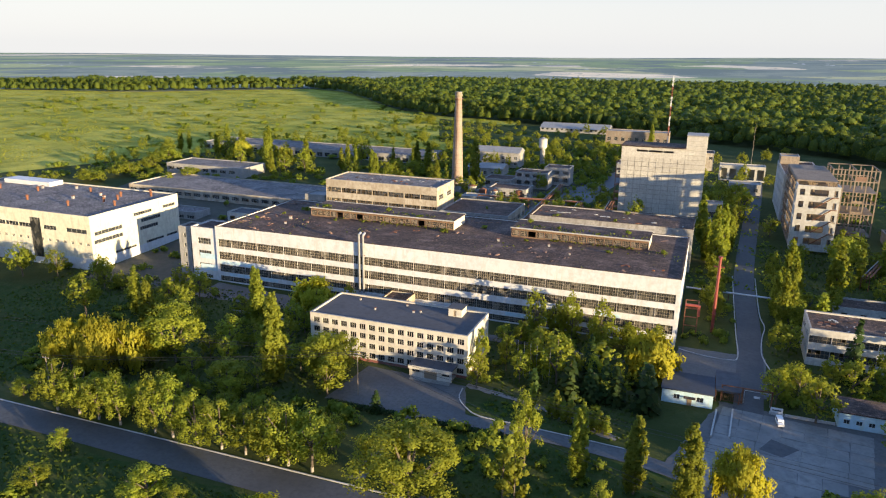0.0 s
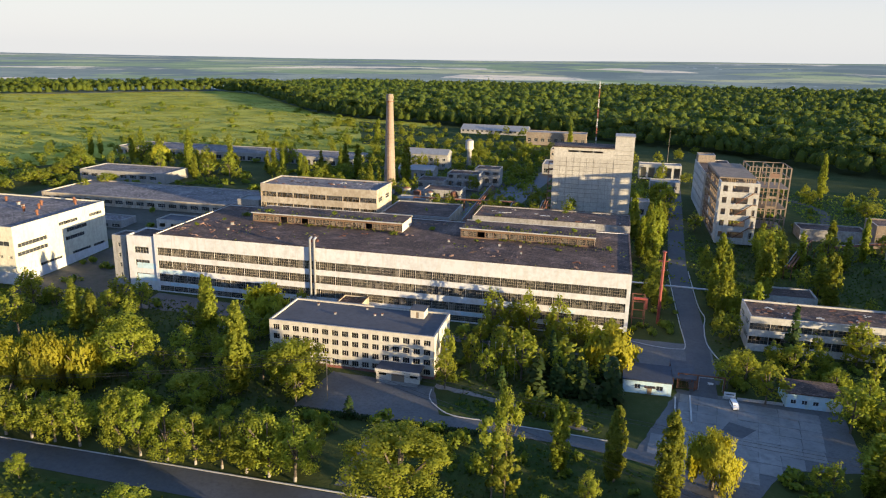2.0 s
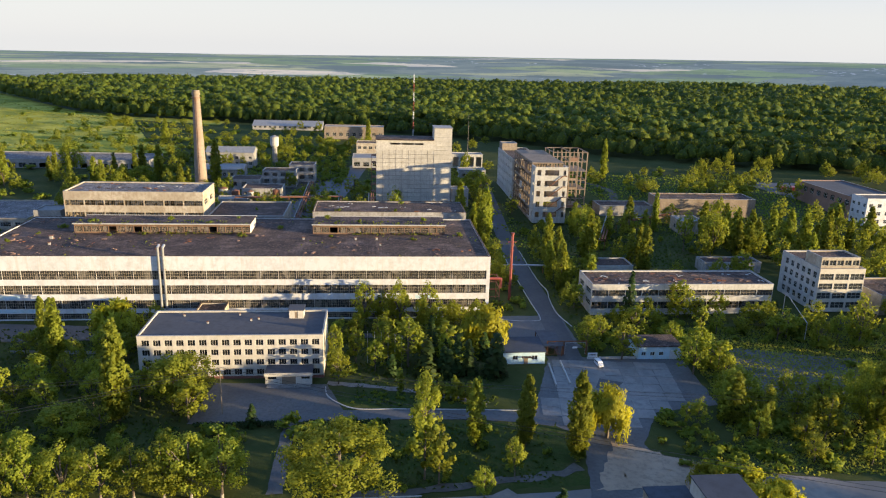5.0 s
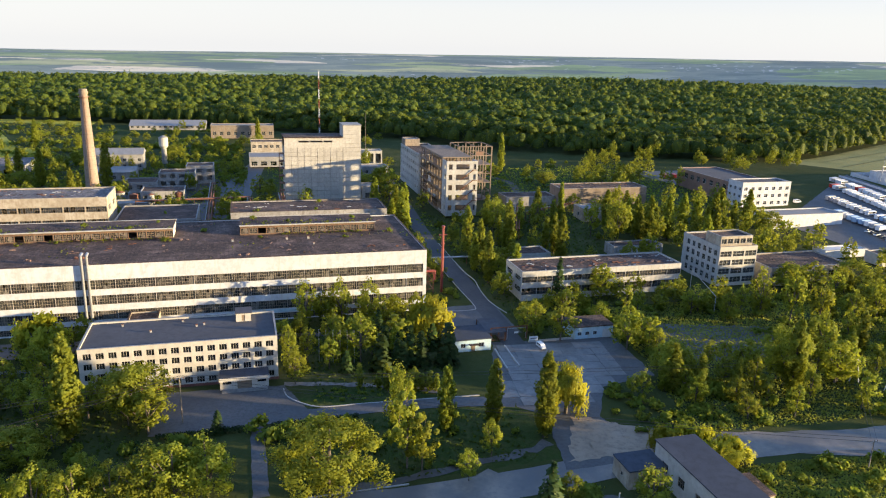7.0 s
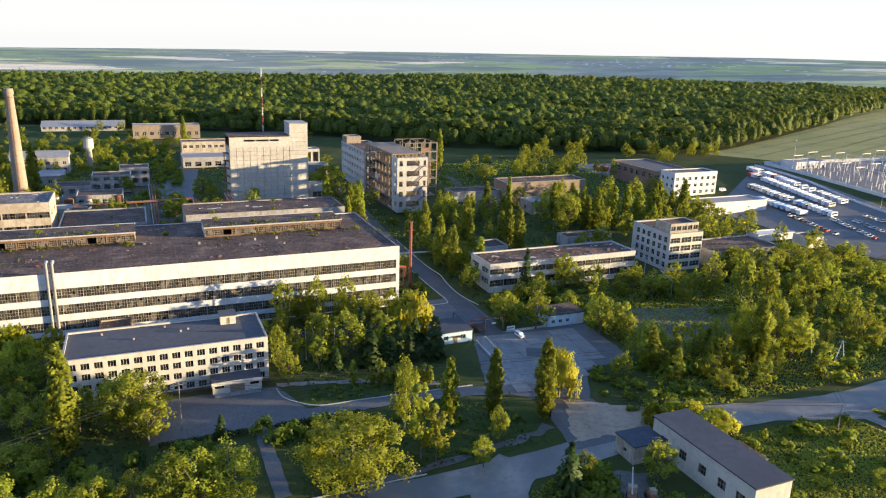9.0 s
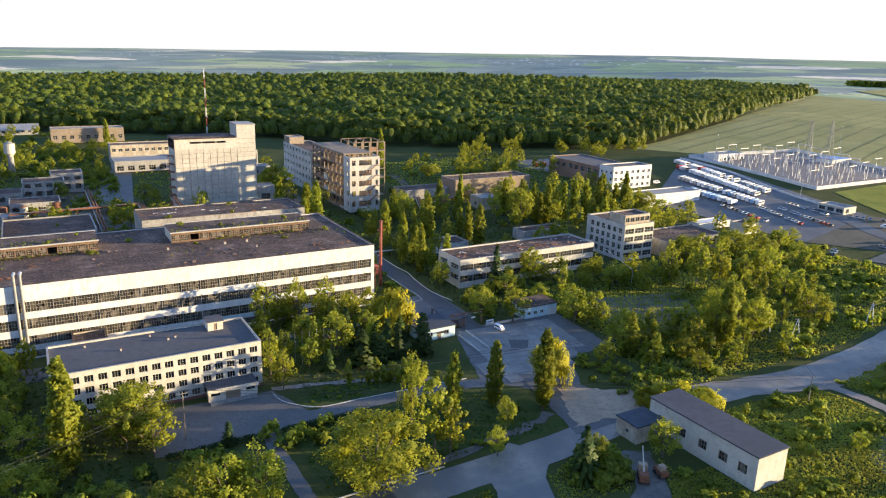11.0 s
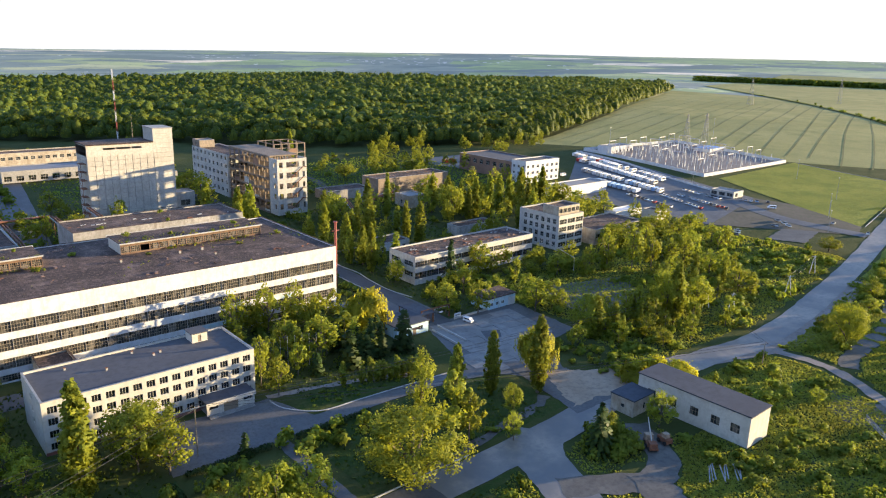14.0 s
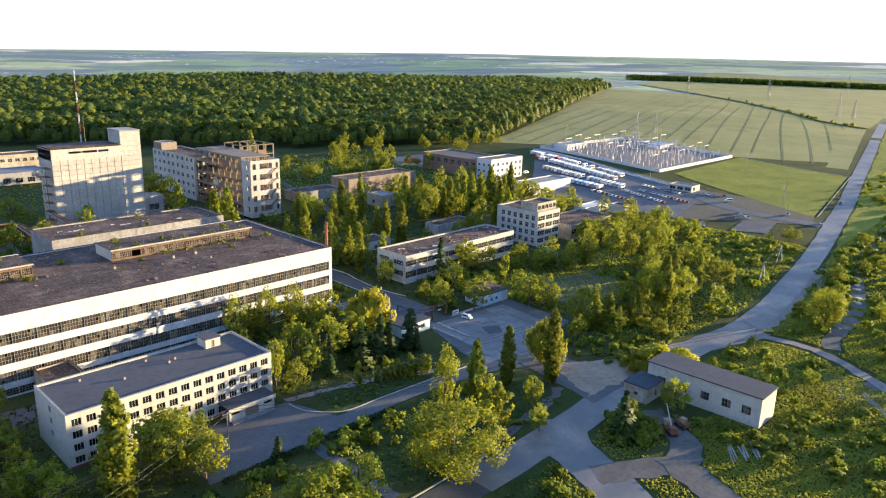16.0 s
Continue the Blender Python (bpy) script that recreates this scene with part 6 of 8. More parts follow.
grove("P", [(-107, 155.3, 26.8, 8.2), (-134.4, 187.4, 21.2, 6.4), (-141, 195, 18.8, 4.5), (-157.4, 163, 21.5, 7.6), (-181, 183, 16.5, 8.6), (-178, 186, 12.9, 6.4), (-20, 140, 17.8, 8.3), (-8, 139, 18.6, 5.6), (2.6, 131.8, 22.6, 7.0), (46.2, 275, 26.5, 8), (8, 316, 26, 8), (5.5, 309, 24, 6.5), (54, 326, 16.2, 11.6), (46, 148, 14.5, 8.5), (48, 147, 14.3, 6.8), (57, 146, 9.5, 5.2), (81, 139, 22.1, 10.8), (125, 289, 22.6, 7.5), (134, 287, 22.7, 8.7), (144, 290, 22.3, 8.9), (152, 290, 21.9, 7.8), (166, 295, 20.7, 9.3)])
grove("P", [(112, 466, 28, 5.7), (-141, 436, 28, 8.0), (-219, 614, 21.8, 7.1), (-50, 650, 20, 6), (-289, 424, 25.5, 14.7), (-178, 448, 22.9, 7.7), (-205, 487, 14.6, 5.0), (-209, 459, 15.1, 5.6), (-242, 444, 15.0, 6.5), (0, 343, 16.1, 5.0), (8, 328, 19.1, 9.6), (12, 338, 19.5, 8.2), (39, 316, 9.6, 6.8), (67, 264, 22, 8)])
grove("S", [(-74, 151, 6.1, 3.6), (-39, 178, 6.7, 4.3), (-29, 177, 12.3, 7.4), (-24, 178, 9.2, 5.7), (-20, 179, 12.6, 6.5), (-17, 178, 11.3, 5.8), (-9, 177, 13.5, 7.5), (44, 216, 19.5, 6.8), (-9, 102, 13.2, 7.1)])
grove("N", [(-33, 126, 19.4, 7.9), (-30, 124, 14.5, 7.2), (-22, 190, 12.5, 8.9)])
grove("B", [(-131, 150, 8.5, 8), (-126, 160, 9.5, 8.5), (-120, 152, 7.5, 7.5), (-116, 163, 9, 8), (-124, 140, 7, 7), (-113, 143, 7.5, 7.5), (-135, 163, 8, 8), (-119, 171, 9.5, 8), (-110, 151, 7, 6.5), (-127, 175, 9, 8)])
# golden and tall trees among the western stores, dense growth beside the office, the island in the side road
grove("W", [(-279.7, 433, 14, 13), (-333, 455, 15, 16)])
grove("P", [(-320, 473, 24, 14), (-264, 434, 22, 11), (-381, 503, 20, 15)])
grove("B", [(-362, 392, 10, 15), (-314, 373, 9, 14), (-118, 180, 9, 7.5), (-122, 190, 11, 8), (-117, 198, 9, 7), (-128, 184, 10, 8), (-114, 172, 8, 6), (-121, 170, 9, 7), (-4, 104, 9, 6)])
grove("U", [(-9, 104, 4.0, 6), (-3, 101, 4.4, 6), (-8, 98, 3.6, 6), (-4, 108, 3.6, 5), (-11, 101, 3.0, 5), (1, 104, 3.8, 5), (-1, 97, 3.0, 4.5), (12, 92, 2.2, 5), (14, 87, 2.4, 5), (10, 84, 2.0, 5), (15, 80, 2.6, 5), (12, 76, 2.2, 6), (17, 74, 3.0, 6), (8, 72, 2.4, 6)])
# shrubs along the south side of the office drive
grove("U", [(-65, 149, 4.2, 6), (-61.5, 144, 4.6, 7), (-58, 146.5, 3.8, 6), (-55, 142, 4.4, 6.5), (-51, 150, 3.6, 5.5), (-45, 146, 4.2, 6), (-82, 146, 4.2, 7), (-78, 143.5, 4.6, 7), (-85, 143, 4.0, 6)])
grove("U", [(30, 124, 2.4, 5), (33, 128, 2.8, 5), (36, 132, 3, 5.5), (31, 134, 2.2, 4.5), (38, 138, 3, 5), (34, 142, 2.4, 5), (28, 129, 1.8, 4), (40, 127, 2.6, 5), (44, 124, 2.2, 5), (26, 139, 1.6, 3.6), (31, 146, 2.2, 4.5)])
grove("P", [(52, 140, 9, 3), (56, 146, 11, 3.6), (60, 150, 8, 2.8), (66, 143, 10, 3.4), (72, 150, 9, 3), (104, 158, 13, 4), (112, 150, 11, 3.6), (122, 156, 14, 4.4), (134, 150, 10, 3.4)])

# ---- forest ----
rng = np.random.default_rng(7)


def forest_part(name, inner, outer, gap, seg, rings, quads, size, label):
    """A belt of crowns between two distances from the forest edge: lumpy domes, roughened with leaf clumps."""
    th = np.linspace(0.06, 0.98, rings + 1)
    vs, fs, cs, os_, ss, ds = [], [], [], [], [], []
    count = 0
    ring = np.arange(seg)
    base = np.concatenate([np.stack([k * seg + ring, (k + 1) * seg + ring, (k + 1) * seg + (ring + 1) % seg, k * seg + (ring + 1) % seg], 1) for k in range(rings)])
    for x in np.arange(-1500, 1240, gap):
        e = np.interp(x, ex, ey)
        depth = 170 if x < -620 else 900
        for y in np.arange(e + inner, min(e + outer, e + depth, 1560), gap):
            px, py = x + rng.uniform(-0.5, 0.5) * gap, y + rng.uniform(-0.5, 0.5) * gap
            if math.hypot(px, py) > 1650:
                continue
            rim = inner < 4 and y < e + 2 * gap
            r = gap * rng.uniform(0.46, 0.86)
            h = rng.uniform(9.5, 19.5) + 4 * noise.noise((px / 60, py / 60, 0)) + 2 + 0.006 * (y - e)
            if rim:
                h *= 0.85
            tall = h * 0.9 if rim else min(h * 0.8, r * 1.4)
            ang = th[:, None] * (2.1 if rim else 1.75)
            az = 2 * np.pi * ring[None, :] / seg + rng.uniform(0, 6)
            d = np.stack([np.sin(ang) * np.cos(az), np.sin(ang) * np.sin(az), np.cos(ang) + 0 * az], -1)
            a, b, c = rng.uniform(0, 6.28, 3)
            lump = 1 + 0.13 * np.sin(3.1 * d[..., 0] + 2 * d[..., 2] + a) + 0.12 * np.sin(4.3 * d[..., 1] + b) + 0.1 * np.sin(6 * d[..., 2] + 3 * d[..., 0] + c) + rng.normal(size=d.shape[:2]) * 0.06
            mid = np.array([px, py, land(px, py) + h - tall * 0.55])
            vs.append((mid + d * lump[..., None] * 0.82 * np.array([r, r, tall * 0.55])).reshape(-1, 3))
            fs.append(base + count)
            count += seg * (rings + 1)
            if quads:
                dd = unit(quads, rng)
                dd[:, 2] = np.abs(dd[:, 2]) * 1.3 - 0.3
                cs.append(mid + dd * rng.uniform(0.72, 1.12, (quads, 1)) * (1 + 0.16 * np.sin(4.0 * dd[:, :1] + a) + 0.16 * np.sin(4.6 * dd[:, 1:2] + b) + 0.12 * np.sin(5 * dd[:, 2:] + c)) * np.array([r, r, tall * 0.55]))
                ds.append(dd)
                os_.append(dd + 0.6 * rng.normal(size=(quads, 3)))
                ss.append(rng.uniform(0.6, 1.25, quads) * size)
    v, f = np.concatenate(vs).astype(np.float32), np.concatenate(fs).astype(np.int32)
    me = bpy.data.meshes.new(name)
    me.vertices.add(len(v))
    me.vertices.foreach_set("co", v.ravel())
    me.loops.add(4 * len(f))
    me.loops.foreach_set("vertex_index", f.ravel())
    me.polygons.add(len(f))
    me.polygons.foreach_set("loop_start", np.arange(0, 4 * len(f), 4, dtype=np.int32))
    me.polygons.foreach_set("use_smooth", np.ones(len(f), dtype=bool))
    me.update(calc_edges=True)
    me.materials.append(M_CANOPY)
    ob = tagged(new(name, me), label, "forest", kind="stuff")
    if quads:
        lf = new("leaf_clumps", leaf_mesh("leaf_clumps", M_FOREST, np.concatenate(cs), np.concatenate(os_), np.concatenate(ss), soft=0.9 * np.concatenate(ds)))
        lf.parent = ob
        tagged(lf, kind="stuff")
    return ob


forest_part("forest_edge", 0, 66, 8.4, 7, 3, 90, 1.05, "dense green deciduous forest edge")
forest_part("forest", 66, 420, 11.0, 6, 3, 40, 1.5, "dense green deciduous forest canopy")
forest_part("forest_depth", 420, 900, 14.0, 5, 2, 16, 2.3, "far green deciduous forest canopy")

# ---- scattered growth ----
WAYS = [(road_line, 7.5), (SIDE_ROAD, 6.5), (YARD_WAY, 4), (YARD_TRACK, 4.5), (SCRUB_TRACK, 3), (curve([(16, 184), (17.5, 215), (18, 245), (17.5, 300), (22, 380), (27.5, 465)], 6), 6),
        (curve([(-60, 156), (-48, 155.2), (-30, 155), (-12, 153.5), (2, 150)], 6), 5), (curve([(84, 106), (86, 95), (84, 84), (72, 66), (55, 45)], 6), 4), (curve([(-64.8, 122), (-64.8, 152)], 4), 4)]
OPEN = [(56, 62, 72, 80), (-252, 140, -190, 196), (-64, 392, -50, 575), (-91, 151, -50, 177), (-6, 150, 52, 190), (0, 118, 30, 150), (60, 152, 97, 196), (222, 140, 320, 300), (-5, 186, 23, 224), (-10, 150, 10, 190)]


def clear(x, y, m):
    """Whether a plant of that half-width stands clear of houses, ways and squares."""
    for a, b, c, d in PLOTS:
        if a - m < x < c + m and b - m < y < d + m:
            return False
    for a, b, c, d in OPEN:
        if a < x < c and b < y < d:
            return False
    for line, half in WAYS:
        for px, py in line[::2]:
            if abs(px - x) < half + m and abs(py - y) < half + m and math.hypot(px - x, py - y) < half + 0.6 * m:
                return False
    return True


def scatter(kind, box, n, h, w, seed):
    rr = random.Random(seed)
    x0, y0, x1, y1 = box
    for _ in range(n):
        for _ in range(12):
            x, y = rr.uniform(x0, x1), rr.uniform(y0, y1)
            ww = rr.uniform(*w)
            if clear(x, y, ww * 0.42):
                near = y < 112 and -45 < x < 75 if kind == "U" else y < 206
                (plant if near or kind not in MASS else plant_in_mass)(kind, x, y, rr.uniform(*h), ww)
                break


scatter("U", (-200, 126, -92, 150), 30, (1.8, 4.0), (3, 6), 1)
scatter("B", (-200, 166, -112, 214), 13, (7, 12), (6, 10), 2)
scatter("U", (-245, 135, -112, 216), 60, (1.6, 3.6), (3, 6), 3)
scatter("B", (-112, 200, -8, 219), 13, (5, 9), (5, 8), 4)
scatter("B", (-50, 178, -7, 219), 20, (7.5, 12), (5.5, 8.5), 5)
scatter("U", (-54, 172, -7, 220), 30, (1.5, 3.5), (3, 5), 6)
scatter("S", (-34, 174, -8, 196), 7, (7, 12), (4, 6), 61)
scatter("B", (24, 196, 112, 223), 15, (7, 12), (6, 9.5), 7)
scatter("U", (24, 192, 112, 223), 34, (1.5, 3.5), (3, 5.5), 8)
scatter("B", (24, 244, 100, 338), 11, (8, 15), (6, 10), 9)
scatter("P", (24, 246, 100, 330), 9, (14, 22), (4.5, 7), 10)
scatter("U", (24, 244, 105, 350), 26, (2, 4), (3, 6), 11)
scatter("B", (100, 246, 205, 345), 40, (10, 17), (7, 11), 12)
scatter("P", (100, 250, 190, 320), 14, (15, 22), (5, 8), 13)
scatter("B", (45, 124, 150, 212), 14, (6, 12), (5, 9), 14)
scatter("N", (55, 124, 150, 200), 14, (8, 14), (4, 6.5), 67)
scatter("U", (24, 122, 215, 212), 150, (1.6, 4.2), (3, 7), 15)
scatter("B", (140, 178, 205, 236), 20, (8, 14), (7, 12), 16)
scatter("U", (34, 15, 150, 108), 170, (1.2, 3.2), (2.5, 6), 17)
scatter("B", (38, 30, 150, 106), 9, (4, 7), (4, 7), 18)
scatter("B", (-190, 60, -45, 107), 5, (5, 9), (5, 9), 19)
scatter("U", (-200, 60, -32, 108), 40, (1.4, 3.4), (3, 6), 20)
scatter("B", (-205, 285, -48, 620), 140, (6, 13), (5, 10), 21)
scatter("U", (-205, 290, -48, 620), 300, (2, 5), (3.5, 8), 22)
scatter("B", (-12, 385, 40, 500), 14, (8, 15), (7, 11), 23)
scatter("U", (-900, 350, -230, 900), 190, (2.5, 5), (5, 13), 24)
scatter("B", (-900, 420, -300, 900), 34, (5, 9), (7, 13), 25)
scatter("B", (-420, 395, -190, 480), 32, (8, 15), (7, 11), 26)
scatter("P", (-420, 395, -150, 487), 12, (15, 23), (4.5, 7), 27)
scatter("B", (-420, 505, -150, 560), 26, (7, 12), (6, 10), 28)
scatter("B", (135, 378, 212, 440), 20, (8, 15), (7, 12), 29)
scatter("U", (100, 70, 340, 122), 110, (1.6, 3.6), (3, 7), 30)
scatter("U", (104, 94, 330, 118), 120, (2.2, 4.2), (3.5, 6.5), 80)
scatter("B", (104, 96, 330, 114), 22, (4.5, 7.5), (5.5, 8.5), 81)
scatter("B", (100, 60, 340, 100), 10, (4, 8), (5, 8), 31)
scatter("B", (-325, 198, -200, 212), 9, (7, 12), (6, 10), 32)
scatter("B", (-420, 300, -330, 400), 16, (6, 11), (6, 11), 33)
scatter("U", (-9, 96, 11, 116), 22, (2.5, 4.5), (4, 6.5), 34)
scatter("U", (-60, 122, -2, 149), 24, (1.2, 2.8), (2, 4), 35)
scatter("U", (-56, 159, -20, 167), 34, (0.6, 1.1), (1.0, 1.8), 36)
scatter("U", (60, 385, 175, 500), 40, (2, 4.5), (3, 7), 82)
scatter("B", (100, 400, 185, 480), 8, (7, 12), (6, 9), 83)
scatter("U", (330, 84, 640, 160), 110, (2, 4), (4, 8), 84)
scatter("B", (330, 90, 640, 150), 26, (4, 7), (5, 8), 85)
scatter("U", (-420, 200, -200, 330), 60, (2, 4.5), (3, 7), 62)
scatter("U", (-330, 560, -60, 760), 120, (2, 4.5), (4, 9), 63)
scatter("P", (-1, 284, 13, 345), 2, (17, 24), (6, 8), 64)
scatter("P", (24, 240, 40, 300), 6, (14, 22), (5, 8), 65)
scatter("B", (100, 124, 140, 165), 2, (10, 15), (8, 12), 66)
scatter("U", (-420, 345, -195, 490), 130, (2, 4.5), (3, 8), 68)
scatter("B", (-400, 375, -190, 470), 18, (6, 12), (5, 10), 69)
scatter("B", (-330, 560, -66, 760), 70, (6, 11), (6, 10), 70)
scatter("B", (175, 450, 300, 520), 16, (10, 16), (7, 11), 71)
scatter("B", (262, 425, 335, 470), 14, (9, 15), (7, 10), 72)
scatter("B", (-60, 560, 60, 640), 9, (7, 13), (7, 11), 37)
scatter("U", (-40, 60, -24, 106), 22, (1.5, 3.0), (3, 5), 38)
scatter("U", (8, 30, 40, 82), 60, (1.2, 3.0), (2.5, 5.5), 59)
scatter("U", (27, 122, 64, 153), 34, (1.4, 3.2), (2.5, 5.5), 56)
scatter("B", (34, 128, 62, 160), 7, (5, 9), (5, 8), 57)
scatter("U", (100, 122, 215, 215), 90, (1.6, 3.8), (3, 7), 58)
scatter("B", (-2, 246, 12, 300), 9, (7, 12), (6, 8.5), 50)
scatter("P", (-1, 284, 12, 345), 4, (14, 20), (4.5, 6.5), 51)
scatter("U", (-2, 226, 13, 300), 26, (1.5, 3.5), (2.5, 5), 52)
scatter("B", (24, 192, 112, 223), 4, (8, 12), (7, 10), 53)
scatter("B", (23, 226, 33, 300), 6, (8, 13), (6, 9), 54)
scatter("B", (24, 243, 70, 300), 2, (9, 14), (7, 10), 55)
rr7 = random.Random(77)
for px, py in border[6:-4]:
    if rr7.random() < 0.5:
        plant_in_mass("U", px + rr7.uniform(-3, 3), py + rr7.uniform(-3, 3), rr7.uniform(3, 6), rr7.uniform(5, 10))
for key, nm, mat, lab, cat in (("U", "scrub", M_BUSH, "wild green scrub between the buildings and on the meadow", "scrub"), ("B", "far_trees", M_LEAF, "green leafy trees beyond the hall", "trees")):
    tagged(new(nm, quads_mesh(nm, mat, np.concatenate([m[0] for m in MASS[key]]), np.concatenate([m[1] for m in MASS[key]]))), lab, cat, kind="stuff")
# growth on the derelict roofs
for x, y, z in ((-140, 250, 21.25), (-128, 252, 21.25), (-93, 250, 21.25), (-80, 262, 21.25), (-12, 252, 21.25), (-30, 246, 21.25), (-160, 262, 21.25), (-60, 303, 19.5), (-32, 318, 19.5), (-100, 330, 13.0), (-60, 249, 21.25), (-35, 301, 19.5), (-148, 258, 24.88), (-120, 260, 24.88), (-105, 256, 24.88), (-96, 264, 24.88), (-50, 257, 24.88), (-25, 260, 24.88), (-62, 264, 24.88), (-170, 240, 21.25), (-165, 252, 21.25)):
    b = plant("U", x, y, R.uniform(0.8, 2.2), R.uniform(1.5, 4), "bush growing on a derelict flat roof")
    b.location.z = z
rr4 = np.random.default_rng(61)
rc = []
for a, b in ((-153.4, -90.4), (-67.2, -17.2)):
    for x in rr4.uniform(a, b, 420):
        y, z = (253.6, 21.4) if rr4.random() < 0.45 else (rr4.choice((254.8, 256.0, 258.5)), 24.95)
        if noise.noise((x * 0.16, y, 3)) > -0.05:
            rc.append((x, y + rr4.normal() * 0.4, z + rr4.uniform(0, 0.5)))
for x, y in rr4.uniform((-176, 224), (-6, 277), (900, 2)):
    if noise.noise((x * 0.07, y * 0.07, 1)) > 0.22 and not 253 < y < 269:
        rc.append((x, y, 21.35))
rc = np.array(rc)
tagged(new("roof_weeds", leaf_mesh("roof_weeds", M_WEED, rc, rr4.normal(size=rc.shape) + np.array([0, 0, 0.4]), rr4.uniform(0.3, 0.9, len(rc)), soft=np.tile([0.0, 0.0, 0.5], (len(rc), 1)))), "weeds and moss growing on the hall roof", "weeds", kind="stuff")
# columnar thujas along the garden path
for k, (x, y, h) in enumerate(((-37, 168, 7), (-32, 165.6, 5.2), (-30, 165, 7.6), (-28, 164.4, 5), (-26.2, 163.8, 6), (-24.4, 163.2, 4.6), (-22.6, 162.6, 7), (-20.6, 162, 5.2), (-18.6, 161.4, 6), (-16.8, 160.9, 5.4))):
    plant("T", x, y, h * 1.1, 2.2)


# tall weeds and grass tufts: far too many to count
def tufts(name, tracts, size, mat, label, seed, flat=0.55):
    rr = np.random.default_rng(seed)
    cs = []
    for (x0, y0, x1, y1), n in tracts:
        q = rr.uniform((x0, y0), (x1, y1), (n, 2))
        ok = np.ones(n, dtype=bool)
        for a, b, c, d in PLOTS + OPEN[2:]:
            ok &= ~((q[:, 0] > a - 0.6) & (q[:, 0] < c + 0.6) & (q[:, 1] > b - 0.6) & (q[:, 1] < d + 0.6)) | ((a, b) == (60, 152))
        for line, half in WAYS:
            for px, py in line[::2]:
                ok &= (q[:, 0] - px) ** 2 + (q[:, 1] - py) ** 2 > (half + 0.4) ** 2
        cs += [(x, y, gz(x, y) + size * 0.2) for x, y in q[ok]]
    c = np.array(cs)
    o = rr.normal(size=(len(c), 3))
    o[:, 2] = np.abs(o[:, 2]) * flat
    me = leaf_mesh(name, mat, c, o, rr.uniform(0.5, 1.3, len(c)) * size, 1.0, np.tile([0, 0, 1.0], (len(c), 1)) + 0.5 * rr.normal(size=(len(c), 3)), o + np.array([0, 0, 1.1]))
    return tagged(new(name, me), label, "grass", kind="stuff")


tufts("tall_weeds", [((31, 30, 150, 109), 90000), ((45, 122, 215, 212), 60000), ((100, 70, 330, 122), 34000), ((330, 70, 620, 165), 14000), ((-40, 60, 12, 112), 11000), ((-14, 30, 36, 92), 28000)], 0.58, M_WEED, "tall yellow-green weeds on waste ground", 41)
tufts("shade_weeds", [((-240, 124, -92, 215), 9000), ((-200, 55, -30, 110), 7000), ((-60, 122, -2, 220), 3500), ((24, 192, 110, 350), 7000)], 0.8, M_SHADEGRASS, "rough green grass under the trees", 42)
tufts("works_weeds", [((-205, 285, 30, 560), 8000), ((90, 330, 215, 480), 4000)], 1.2, M_BUSH, "weeds in the works yard", 44)

rr6 = np.random.default_rng(47)
mx = rr6.uniform(-1400, -205, 90000)
my = rr6.uniform(340, 1120, 90000)
low = 345 + 195 * np.clip((mx + 470) / 130, 0, 1)
ok = (my > low) & (my < np.interp(mx, ex, ey) - 4) & ((mx < -420) | (my > 525))
mx, my = mx[ok], my[ok]
ok = np.array([noise.noise((x / 40, y / 22, 5)) > -0.05 for x, y in zip(mx, my)])
mx, my = mx[ok], my[ok]
mc = np.stack([mx, my, [gz(x, y) + 0.35 for x, y in zip(mx, my)]], 1)
mo = rr6.normal(size=mc.shape)
mo[:, 2] = np.abs(mo[:, 2]) * 0.4
tagged(new("meadow_grass", leaf_mesh("meadow_grass", M_MEADOWTUFT, mc, mo, rr6.uniform(0.7, 1.9, len(mc)), 0.45, np.tile([0, 0, 1.0], (len(mc), 1)) + 0.1 * rr6.normal(size=mc.shape), mo + np.array([0, 0, 0.3]))), "tall sunlit grass tussocks on the meadow", "grass", kind="stuff")

# ---- gate, masts, poles and wires ----
gate = thing("works_gate", "rusty framed works gate beside the gatehouse", "gate")
for x in (9.4, 14.6, 21.8):
    part("post", MB().box(x - 0.18, 190.9, -1.2, x + 0.18, 191.3, 3.6), M_RUST, gate)
part("lintel", MB().box(9.6, 190.95, 3.3, 21.6, 191.25, 3.6), M_RUST, gate)
for x0 in (9.7, 12.2):
    leaf = part("gate_leaf", MB().box(x0, 191.05, -0.9, x0 + 0.1, 191.15, 2.4).box(x0 + 2.1, 191.05, -0.9, x0 + 2.2, 191.15, 2.4).box(x0 + 0.1, 191.05, 2.3, x0 + 2.1, 191.15, 2.4).box(x0 + 0.1, 191.05, -0.9, x0 + 2.1, 191.15, -0.8), M_RUST, gate)
    for k in range(7):
        part("bar", MB().box(x0 + 0.28 + 0.26 * k, 191.08, -0.797, x0 + 0.31 + 0.26 * k, 191.12, 2.297), M_RUST, leaf)
mesh_leaf = part("wire_leaf", MB().box(15.0, 191.05, -0.9, 15.1, 191.12, 3.0).box(21.4, 191.05, -0.9, 21.5, 191.12, 3.0).box(15.1, 191.05, 2.9, 21.4, 191.12, 3.0), M_STEEL, gate)
part("gate_plate", MB().box(17.4, 190.98, 1.1, 18.9, 191.04, 1.7), M_WHITE, mesh_leaf, "white oval plate")
